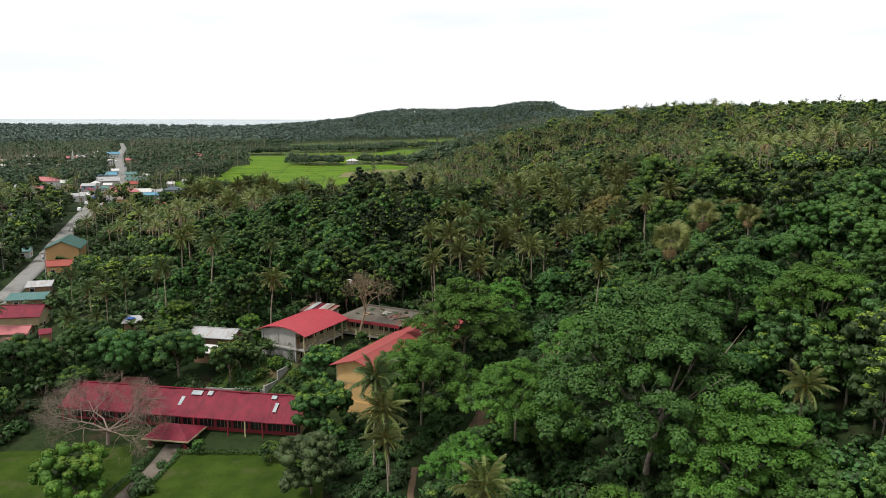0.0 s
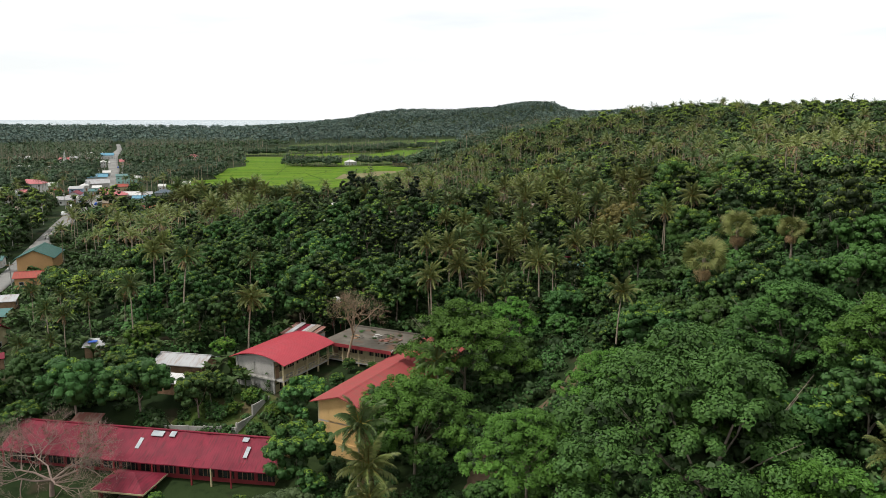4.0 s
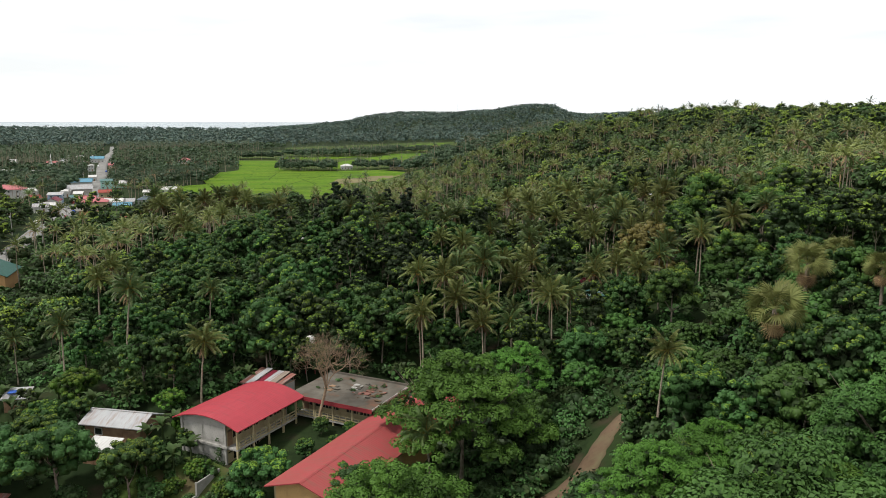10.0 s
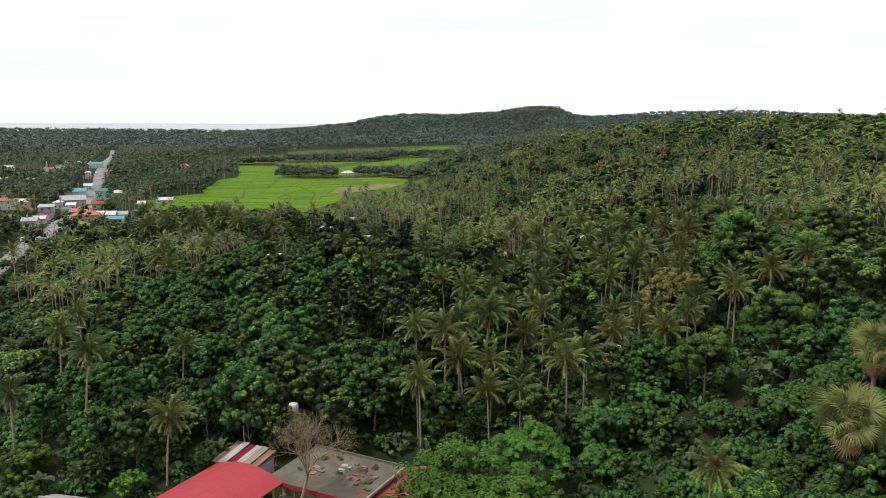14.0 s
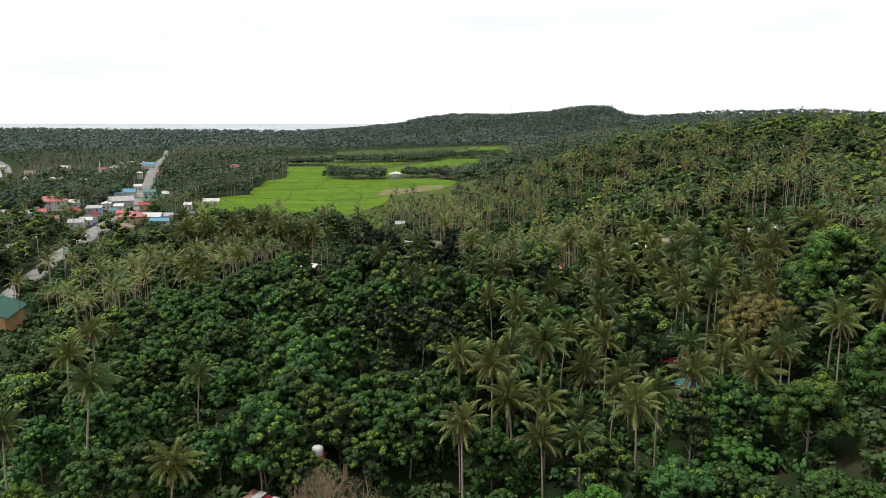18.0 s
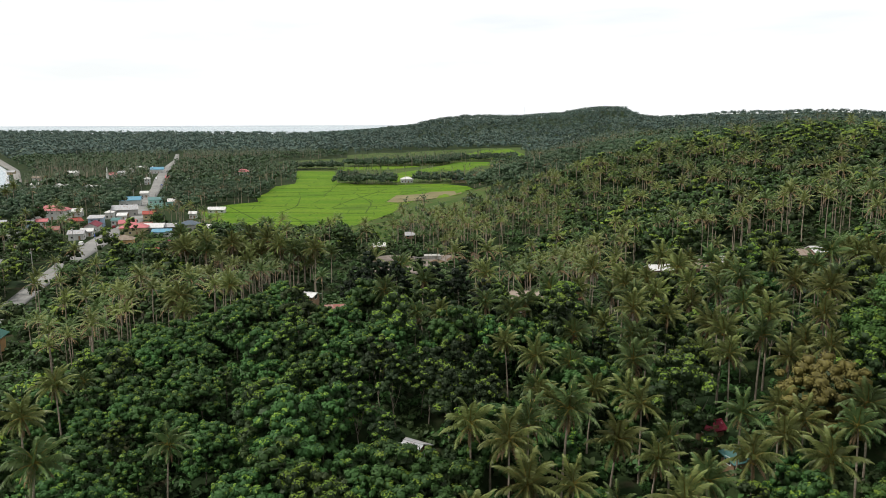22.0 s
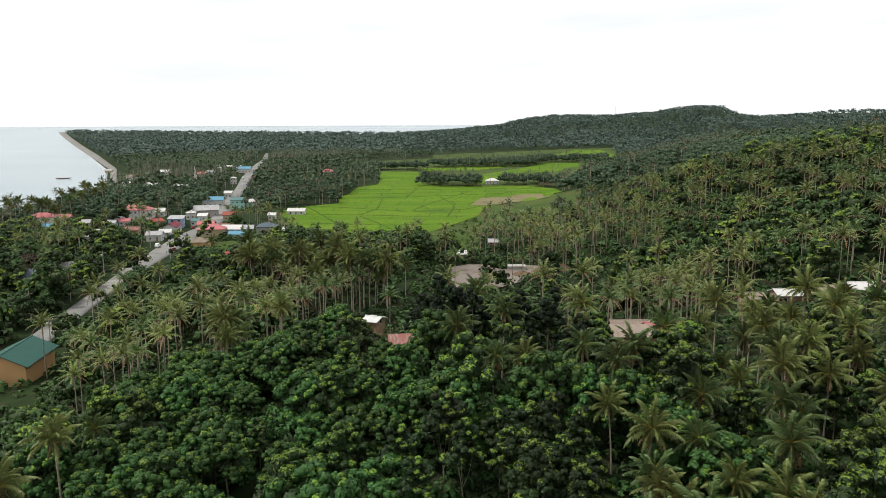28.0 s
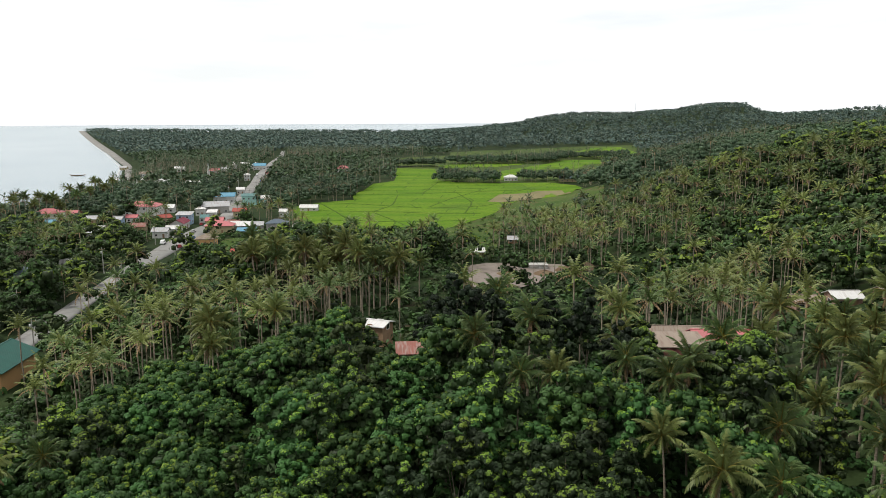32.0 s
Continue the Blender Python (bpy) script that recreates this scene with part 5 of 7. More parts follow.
def cores(rng, lobes, radii, flat=0.8):
    """A bumpy ball round every point."""
    n = len(lobes)
    v = BALL_V[None] * radii[:, None, None] * rng.uniform(0.72, 1.0, (n, len(BALL_V), 1)) * np.array([1, 1, flat]) + lobes[:, None, :]
    f = BALL_F[None] + (np.arange(n) * len(BALL_V))[:, None, None]
    return v.reshape(-1, 3), f.reshape(-1, 4)


def hearts(rng, at, radii):
    """A small uneven six-faced clump round every point."""
    n = len(at)
    cube = np.array([(x, y, z) for z in (-1, 1) for x, y in ((-1, -1), (1, -1), (1, 1), (-1, 1))]) * 0.58
    v = cube[None] * radii[:, None, None] * rng.uniform(0.75, 1.15, (n, 8, 1)) + at[:, None, :]
    f = np.array([(0, 3, 2, 1), (4, 5, 6, 7), (0, 1, 5, 4), (1, 2, 6, 5), (2, 3, 7, 6), (3, 0, 4, 7)])[None] + (np.arange(n) * 8)[:, None, None]
    return v.reshape(-1, 3), f.reshape(-1, 4)


def clustered(rng, hubs, sizes, per, flat):
    """Lobes over the upper skins of a few bulging sub-crowns."""
    n = len(hubs)
    d = unit(rng.normal(size=(n, per, 3)))
    d[..., 2] = np.where(d[..., 2] < -0.25, -d[..., 2], d[..., 2])
    c = hubs[:, None, :] + d * sizes[:, None, None] * rng.uniform(0.80, 1.04, (n, per, 1)) * np.array([1, 1, flat])
    return c.reshape(-1, 3), np.repeat(sizes, per)


def crown_lobes(rng, kind, R, H):
    """Centres and sizes of the leaf lobes of one crown."""
    if kind == "dome":
        n = 15
        d = unit(rng.normal(size=(n, 3)))
        d[:, 2] = np.where(d[:, 2] < -0.45, -d[:, 2], d[:, 2])
        hubs = d * np.array([R * 0.60, R * 0.60, H * 0.32]) * rng.uniform(0.85, 1.08, (n, 1)) + np.array([0, 0, H * 0.50])
        c, big = clustered(rng, hubs, R * rng.uniform(0.28, 0.44, n), 10, 0.85)
        r = big * rng.uniform(0.27, 0.47, len(c))
    elif kind == "spread":
        n = 34
        a, q = np.arange(n) * 2.39996 + rng.uniform(-0.2, 0.2, n), np.sqrt((np.arange(n) + 0.5) / n)
        edge = 0.86 + 0.12 * np.sin(3 * a + 1) + 0.07 * np.sin(7 * a)
        z = H * (0.86 - 0.52 * q ** 2.0) + rng.normal(0, 0.035 * H, n)
        hubs = np.stack([np.cos(a) * q * R * edge, np.sin(a) * q * R * edge, z], -1)
        c, big = clustered(rng, hubs, R * rng.uniform(0.15, 0.25, n), 12, 0.5)
        r = big * rng.uniform(0.30, 0.50, len(c))
    elif kind == "tall":
        n = 7
        q = (np.arange(n) + rng.uniform(0.2, 0.8, n)) / n
        a = np.arange(n) * 2.4 + rng.uniform(-0.5, 0.5, n)
        w = R * (0.72 - 0.55 * q ** 2) * rng.uniform(0.7, 1.1, n)
        hubs = np.stack([np.cos(a) * w, np.sin(a) * w, H * (0.38 + 0.50 * q)], -1)
        c, big = clustered(rng, hubs, R * rng.uniform(0.36, 0.54, n), 8, 1.0)
        r = big * rng.uniform(0.34, 0.54, len(c))
    else:
        n = 12
        d = unit(rng.normal(size=(n, 3)))
        d[:, 2] = np.abs(d[:, 2])
        c = d * np.array([R, R, H * 0.7]) * rng.uniform(0.3, 0.75, (n, 1)) + np.array([0, 0, H * 0.2])
        r = R * rng.uniform(0.3, 0.45, n)
    return c, r


def limbs(rng, R, H, count, thick, spread=0.75, start=0.3):
    """Trunk and limbs of a broadleaf tree."""
    lean = rng.normal(0, 0.05, 2) * H
    z0 = H * start
    pieces = [tube([(0, 0, -1.2), (0, 0, 0.2), (lean[0] * 0.4, lean[1] * 0.4, z0), (lean[0], lean[1], H * 0.62)], [thick * 1.35, thick, thick * 0.72, thick * 0.3], 8)]
    for k in range(count):
        a = k * 2.4 + rng.uniform(-0.4, 0.4)
        w = R * spread * rng.uniform(0.7, 1.0)
        end = np.array([math.cos(a) * w, math.sin(a) * w, H * rng.uniform(0.6, 0.78)])
        s = np.array([lean[0] * 0.3, lean[1] * 0.3, z0 * rng.uniform(0.75, 1.25)])
        mid = s * 0.45 + end * 0.55 + np.array([0, 0, -H * 0.05 + rng.normal(0, 0.2)])
        pieces.append(tube([s, s * 0.75 + mid * 0.25, mid, end], [thick * 0.55, thick * 0.46, thick * 0.28, thick * 0.1], 6))
        tip = end + np.array([math.cos(a + 0.7) * w * 0.25, math.sin(a + 0.7) * w * 0.25, H * 0.08])
        pieces.append(tube([mid, (mid + tip) / 2 + 0.1, tip], [thick * 0.22, thick * 0.15, thick * 0.06], 5))
    return merged(pieces)


def broadleaf(name, label, kind, R, H, seed, leaf, per, size, fresh=0.0, bark="bark", fresh_mat="leaf_fresh_lit", category="tree", group=""):
    rng = np.random.default_rng(seed)
    t = thing(name, label, category, None, group)
    v, f = limbs(rng, R, H, 6 if kind == "spread" else 4, R * (0.024 if kind == "spread" else 0.035), 0.8 if kind == "spread" else 0.55, 0.28 if kind == "spread" else 0.32)
    part("trunk", fast_mesh("trunk", v, f), M[bark], t)
    c, r = crown_lobes(rng, kind, R, H)
    v, f, high = leaf_cloud(rng, c, r, per, size, 0.62 if kind == "spread" else 0.9, 0.4 if kind == "spread" else 0.2)
    # paler leaves on upper faces: young tips, with lit tops painted in
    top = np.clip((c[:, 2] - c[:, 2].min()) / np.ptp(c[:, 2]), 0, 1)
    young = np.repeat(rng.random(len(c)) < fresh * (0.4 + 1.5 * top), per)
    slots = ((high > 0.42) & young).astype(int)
    # twigs and inner leaves close lobes and crown heart; dark leaf_deep paints shade there
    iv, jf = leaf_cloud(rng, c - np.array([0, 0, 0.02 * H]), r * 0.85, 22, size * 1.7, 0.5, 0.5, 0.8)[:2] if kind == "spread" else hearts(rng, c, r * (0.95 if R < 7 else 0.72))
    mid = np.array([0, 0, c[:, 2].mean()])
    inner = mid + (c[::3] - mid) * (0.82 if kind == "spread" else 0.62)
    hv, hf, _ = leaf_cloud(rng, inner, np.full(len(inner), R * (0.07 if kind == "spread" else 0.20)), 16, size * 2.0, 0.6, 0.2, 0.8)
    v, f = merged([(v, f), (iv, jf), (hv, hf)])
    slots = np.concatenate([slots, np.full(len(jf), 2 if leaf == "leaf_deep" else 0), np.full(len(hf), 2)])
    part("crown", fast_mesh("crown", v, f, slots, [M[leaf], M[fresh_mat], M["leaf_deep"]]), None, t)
    return t


def frond_arrays(rng, L=4.6, pairs=13, droop=2.1, wide=0.78):
    """One coconut frond along +x: midrib and hanging leaflets, as quads, and which are leaflets."""
    def mid(s):
        return np.array([L * s * (1 - 0.16 * s * s), 0, 1.15 * s - droop * s ** 2.2])
    v, f = tube([mid(s) for s in (0, 0.3, 0.6, 1.0)], [0.10, 0.06, 0.035, 0.012], 4)
    vs, fs, ss = [v], [f], [np.ones(len(f), int)]
    base = len(v)
    for k in range(pairs):
        s = 0.13 + 0.87 * k / (pairs - 1)
        p, w = mid(s), mid(min(1, s + 0.02)) - mid(s - 0.02)
        w = w / np.linalg.norm(w) * L / pairs * 0.46
        ln = wide * math.sin(math.pi * min(0.96, s * 0.74 + 0.17)) * rng.uniform(0.8, 1.15)
        for side in (-1, 1):
            hang = rng.uniform(0.45, 0.95)
            tip = p + np.array([0.30 * ln, side * ln * (1.05 - 0.55 * hang), -hang * ln])
            belly = p * 0.5 + tip * 0.5 + np.array([0, side * 0.10 * ln, 0.10 * ln])
            vs.append(np.array([p - w, p + w, belly + w * 0.9, tip]))
            fs.append(np.array([[base, base + 1, base + 2, base + 3]]))
            ss.append(np.zeros(1, int))
            base += 4
    return np.concatenate(vs), np.concatenate(fs), np.concatenate(ss)


def turned(v, m):
    m = np.array(m)
    return v @ m[:3, :3].T + m[:3, 3]


def frond_poses(rng, count, top):
    rows = []
    for k in range(count):
        q = (k + 0.5) / count
        el = 80 - 108 * q ** 0.9 + rng.uniform(-11, 11)
        rows.append(Matrix.Translation((0, 0, top)) @ Matrix.Rotation(radians(137.5 * k + rng.uniform(-12, 12)), 4, "Z") @ Matrix.Rotation(radians(-el), 4, "Y") @ Matrix.Rotation(radians(rng.uniform(-15, 15)), 4, "X"))
    return rows


def palm_trunk(rng, H, r=0.16):
    a, lean = rng.uniform(0, 6.28), rng.uniform(0.02, 0.10) * H
    s = np.linspace(0, 1, 6)
    pts = np.stack([math.cos(a) * lean * (s ** 1.8 - 1), math.sin(a) * lean * (s ** 1.8 - 1), -1.0 + (H + 1.0) * s], -1)
    return tube(pts, r * np.array([1.5, 1.15, 1.0, 0.92, 0.85, 0.8]), 7)


def coconut(name, H, seed, leaf, split, group="coconut palms", dead=5, small=1.0):
    """A coconut palm with its crown over the origin's axis; split: each frond is a part."""
    rng = np.random.default_rng(seed)
    t = thing(name, "coconut palm with pale slender trunk and feathery fronds", "palm tree", None, group)
    part("trunk", fast_mesh("trunk", *palm_trunk(rng, H)), M["palm_bark"], t)
    kinds = [fast_mesh("frond", *frond_arrays(rng, 4.7 * small * k, 24, 2.0, 1.0), [M[leaf], M["frond_rib"]]) for k in (0.82, 1.0, 1.1)]
    old = fast_mesh("dead_frond", *frond_arrays(rng, 3.2 * small, 11, 1.0, 0.45), [M["frond_dead"], M["frond_dead"]])
    nuts = np.array([(0.34 * math.cos(i * 0.9), 0.34 * math.sin(i * 0.9), H - 0.45 - 0.1 * (i % 3)) for i in range(7)])
    part("crown_heart", fast_mesh("crown_heart", *cores(rng, nuts, np.full(7, 0.19), 1.1)), M["coconut_husk"], t, "yellow-orange crown heart with young nuts")
    poses = frond_poses(rng, 22, H)
    droop = [Matrix.Translation((0, 0, H - 0.15)) @ Matrix.Rotation(radians(rng.uniform(0, 360)), 4, "Z") @ Matrix.Rotation(radians(rng.uniform(48, 76)), 4, "Y") for _ in range(dead)]
    if split:
        for k, m in enumerate(poses):
            part("frond", kinds[k % 3], None, t).matrix_basis = m
        for m in droop:
            part("dead_frond", old, None, t).matrix_basis = m
    else:
        vs, fs, sl, base = [], [], [], 0
        for m, src, slot in [(m, kinds[k % 3], 0) for k, m in enumerate(poses)] + [(m, old, 1) for m in droop]:
            co = np.empty(len(src.vertices) * 3, np.float32)
            src.vertices.foreach_get("co", co)
            ix = np.empty(len(src.loops), np.int32)
            src.loops.foreach_get("vertex_index", ix)
            vs.append(turned(co.reshape(-1, 3), m))
            fs.append(ix.reshape(-1, 4) + base)
            own = np.empty(len(ix) // 4, np.int32)
            src.polygons.foreach_get("material_index", own)
            sl.append(np.where(slot == 1, 1, own * 2))
            base += len(src.vertices)
        part("crown", fast_mesh("crown", np.concatenate(vs), np.concatenate(fs), np.concatenate(sl), [M[leaf], M["frond_dead"], M["frond_rib"]]), None, t)
    return t


def fan_palm(name, label, H, seed):
    """A tall fan palm: stout trunk, folded round blades on stalks, a skirt of dry ones."""
    rng = np.random.default_rng(seed)
    t = thing(name, label, "palm tree", None, "fan palms")
    part("trunk", fast_mesh("trunk", *palm_trunk(rng, H, 0.32)), M["bark"], t)

    def blade(L, rays, R, sag):
        vs, fs = [], []
        v, f = tube([(0, 0, 0), (L * 0.5, 0, 0.08), (L, 0, 0)], [0.05, 0.04, 0.03], 4)
        vs.append(v)
        fs.append(f)
        base = len(v)
        hub = np.array([L, 0, 0])
        for k in range(rays):
            a = radians(-118 + 236 * k / (rays - 1))
            tip = hub + np.array([math.cos(a) * R, math.sin(a) * R, -sag * R * (0.5 + 0.5 * rng.random())])
            side = np.array([-math.sin(a), math.cos(a), 0]) * R * 0.047
            midp = hub * 0.5 + tip * 0.5 + np.array([0, 0, 0.16 * R])
            vs.append(np.array([hub, midp - side, tip, midp + side]))
            fs.append(np.array([[base, base + 1, base + 2, base + 3]]))
            base += 4
        return np.concatenate(vs), np.concatenate(fs)
    green = fast_mesh("blade", *blade(1.9, 23, 1.55, 0.55), None, [M["fan_leaf"]])
    dry = fast_mesh("dry_blade", *blade(1.9, 17, 1.5, 0.9), None, [M["fan_dry"]])
    for k, m in enumerate(frond_poses(rng, 34, H)):
        part("blade", green, None, t).matrix_basis = m @ Matrix.Rotation(radians(rng.uniform(-75, 75)), 4, "X") @ Matrix.Diagonal((*(rng.uniform(0.8, 1.15),) * 3, 1))
    for k in range(14):
        m = Matrix.Translation((0, 0, H - 0.3)) @ Matrix.Rotation(radians(137.5 * k), 4, "Z") @ Matrix.Rotation(radians(rng.uniform(48, 78)), 4, "Y")
        part("dry_blade", dry, None, t, "dry tan fan leaf").matrix_basis = m
    return t


def bare_tree(name, label, R, H, seed, bark, levels=4, kids=4, stout=1.0, leafy=0, wide=0.8, fork=0.3, lean=(0.15, 0.1)):
    rng = np.random.default_rng(seed)
    pieces = []

    def grow(p, way, ln, r, level):
        q = p + unit(way + rng.normal(0, 0.12, 3)) * ln * 0.55
        e = q + unit(way + rng.normal(0, 0.2, 3) + np.array([0, 0, 0.08])) * ln * 0.45
        pieces.append(tube([p, q, e], [r, r * 0.78, r * 0.55], 5 if level > 1 else 3))
        if level:
            for k in range(kids if level > 1 else kids + 1):
                side = unit(rng.normal(size=3))
                grow(q * 0.3 + e * 0.7 if k % 2 else e, unit(way * 0.75 + side * wide + np.array([0, 0, 0.12])), ln * rng.uniform(0.55, 0.8), r * 0.5, level - 1)
    t = thing(name, label, "tree")
    trunk = tube([(0, 0, -1), (lean[0] * 0.3, lean[1] * 0.3, H * fork * 0.45), (lean[0], lean[1], H * fork)], [R * 0.045 * stout, R * 0.034 * stout, R * 0.03 * stout], 8)
    part("trunk", fast_mesh("trunk", *trunk), M[bark], t)
    for k in range(6):
        a = k * 1.05 + rng.uniform(-0.3, 0.3)
        grow(np.array([lean[0], lean[1], H * fork]), unit(np.array([math.cos(a), math.sin(a), 0.8 * H / R])), (R + H) * 0.2, R * 0.018 * stout, levels)
    v, f = merged(pieces)
    part("twig_crown", fast_mesh("twig_crown", v, f), M[bark], t)
    if leafy:
        at = v[rng.integers(0, len(v), leafy)]
        part("last_leaves", fast_mesh("last_leaves", *leaf_cloud(rng, at, np.full(leafy, 0.35), 7, 0.2)[:2], None, [M["leaf_olive"]]), None, t, "few remaining small leaves")
    return t


def banana(name, seed):
    rng = np.random.default_rng(seed)
    t = thing(name, "banana plant with broad arching leaves", "plant", None, "banana plants")
    part("stem", fast_mesh("stem", *tube([(0, 0, -0.5), (0, 0, 1.2), (0.05, 0, 2.6)], [0.18, 0.15, 0.1], 6)), M["leaf_olive"], t)
    s = np.linspace(0, 1, 7)
    mid = np.stack([2.7 * s * (1 - 0.2 * s), 0 * s, 1.5 * s - 1.7 * s * s], -1)
    w = 0.42 * np.sin(math.pi * np.clip(s * 0.9 + 0.08, 0, 1))
    v = np.concatenate([mid + np.stack([0 * s, k * w, 0.22 * w * abs(k) - 0.0 * s], -1) for k in (-1, 0, 1)])
    f = np.array([(r * 7 + i, r * 7 + i + 1, (r + 1) * 7 + i + 1, (r + 1) * 7 + i) for r in (0, 1) for i in range(6)])
    me = fast_mesh("leaf", v, f, None, [M["banana_leaf"]])
    for k in range(8):
        part("leaf", me, None, t).matrix_basis = Matrix.Translation((0, 0, 2.4)) @ Matrix.Rotation(k * 2.4, 4, "Z") @ Matrix.Rotation(radians(-rng.uniform(10, 55)), 4, "Y")
    return t


USED = set()


def put(ob, x, y, turn=0.0, scale=1.0, z=None):
    """Stand a built plant at a place: the plant itself the first time, copies after that."""
    m = pose(x, y, height(x, y) - 0.1 if z is None else z, 0, 0, turn)
    if ob.name not in USED:
        USED.add(ob.name)
        ob.matrix_basis = m
        return ob
    return copy_thing(ob, m @ Matrix.Diagonal((scale, scale, scale, 1)))


# ---------------------------------------------------------------- where plants stand
SCHOOL = [(-39, 136), (-26.5, 127.5), (-22, 133), (-20.8, 114), (-9, 108.5), (8, 147), (0, 152), (-19, 156.5), (-33, 151)]
HALL = [(-70, 107), (-71, 125), (-17, 117), (-19, 101), (-48, 100)]
FRONT = [(-72, 20), (-70, 104), (-72, 126), (-62, 133), (-40, 138), (-20, 160), (-4, 156), (10, 128), (6, 100), (-2, 60), (-2, 20)]
LANE = [(13, 96), (4, 118), (20, 138), (26, 140), (31, 136), (24, 118)]


SPARSE = [[(-62, 238), (-72, 400), (-36, 364), (-22, 386), (-4, 423), (14, 430), (8, 330), (-6, 248)], [(-200, 400), (-140, 405), (-130, 470), (-150, 510), (-205, 590), (-240, 620), (-228, 470)],
          [(-45, 835), (-150, 850), (-222, 880), (-225, 1000), (-160, 985), (-90, 975), (0, 1040), (20, 980)], [(-340, 1180), (-370, 1340), (-60, 1400), (60, 1400), (50, 1240), (-150, 1225), (-320, 1260)], [(-390, 1470), (-420, 1600), (-90, 1700), (-60, 1540)], [(-205, 395), (-330, 420), (-420, 560), (-330, 650), (-240, 620), (-220, 470)]]


def thinned(rng, x, y, keep=0.3):
    """False for most plants of the thinly wooded places."""
    ok = np.ones(np.shape(x), bool)
    side = np.asarray(x) - np.interp(y, [p[1] for p in ROAD], [p[0] for p in ROAD])
    ok &= ~((side > 0) & (side < 24) & (y > 235) & (y < 400)) | (rng.random(np.shape(x)) < 0.35)
    ok &= ~((side > 4) & (side < 58) & (y > 340) & (y < 440)) | (rng.random(np.shape(x)) < 0.22)
    way, far = np.degrees(np.arctan2(x, y)), np.hypot(x, y)
    ok &= ~((way > -37) & (way < -27.0) & (far > 180) & (far < 345) & (side > -4))
    for a, b in HOUSES:
        if b < 330 and (a < -60 or b > 232):
            k = 9 / math.hypot(a, b - 80)
            ok &= np.hypot(x - a * (1 - k), y - b - (80 - b) * k) > (9 if a > 40 else 7)
    for a, b in HOUSES:
        if b >= 330 or (a > 35 and b > 280):
            # the ground before a house towards the south is kept low
            n = math.hypot(a, b - 100)
            u, v = -a / n, (100 - b) / n
            along, across = (x - a) * u + (y - b) * v, np.abs((x - a) * v - (y - b) * u)
            ok &= ~((along > -3) & (along < (60 if b < 330 else 26 + 0.02 * n)) & (across < 5.5)) | (rng.random(np.shape(x)) < 0.16)
    for k, o in enumerate(SPARSE):
        ok &= ~inside(o, x, y) | (rng.random(np.shape(x)) < (0.04 if k == 0 else 0.75 if k == 2 else 0.9 if k == 5 else 0.75 if k == 1 else keep))
    return ok


def is_free(x, y):
    ok = shore(x, y) > 22
    for o in (FIELD, FIELD_B, FIELD_C, FIELD_D, FIELD_E, FIELD_F, CLEARING, SCRUB, LOT, GLADE, SCHOOL, HALL):
        ok &= ~inside(o, x, y)
    belt = np.zeros(np.shape(x), bool)
    for o in BELTS:
        belt |= inside(o, x, y)
    for o in OPEN:
        ok &= ~inside(o, x, y) | belt
    ok &= off_line(ROAD, x, y) > np.where(y > 360, 12, 6)
    ok &= off_line(TRACK, x, y) > 2.3
    for a, b, r in ((-117, 231, 9.5), (-109, 222, 9), (-101, 213, 8), (9, 236, 9), (16, 241, 8), (49, 258, 7), (48, 247, 6), (57, 260, 7), (56, 250, 6), (68, 260, 8), (66, 250, 7), (64, 240, 6), (81, 262, 8), (78, 252, 7)):
        ok &= np.hypot(x - a, y - b) > r
    for a, b in HOUSES:
        ok &= np.hypot(x - a, y - b) > np.where(y > 330, 5.8, np.where(x > 0, np.where(y < 210, 3.4, 6.2), np.where((x > -30) & (y < 200), 4.0, 6.0)))
    return ok


def wave(x, y, k=1.0, shift=0.0):
    return 0.5 + 0.25 * (np.sin(x / (19 * k) + 1.7 + shift) + np.sin(y / (23 * k) + 0.6 * np.sin(x / (31 * k)) + shift)) + 0.12 * np.sin((x + y) / (7.3 * k) + shift)


def scatter(rng, x0, x1, y0, y1, step):
    x, y = np.meshgrid(np.arange(x0, x1, step), np.arange(y0, y1, step * 0.9))
    x = x + (np.arange(x.shape[0]) % 2)[:, None] * step / 2
    return (x + rng.uniform(-0.4, 0.4, x.shape) * step).ravel(), (y + rng.uniform(-0.4, 0.4, x.shape) * step).ravel()


# ---------------------------------------------------------------- single trees that can be told apart
MARKS = []


def mark(ob, x, y, r, turn=0.0, scale=1.0, z=None):
    MARKS.append((x, y, r))
    return put(ob, x, y, turn, scale, z)


def palm_at(proto, x, y, crown, turn, H, r=4.2, wide=1.0):
    """A palm whose crown stands at the height given."""
    MARKS.append((x, y, r))
    g = height(x, y)
    k = min(1.1, max(0.55, (crown - g) / H)) * wide
    return copy_thing(proto, pose(x, y, crown - H * k, 0, 0, turn) @ Matrix.Diagonal((k, k, k, 1)))


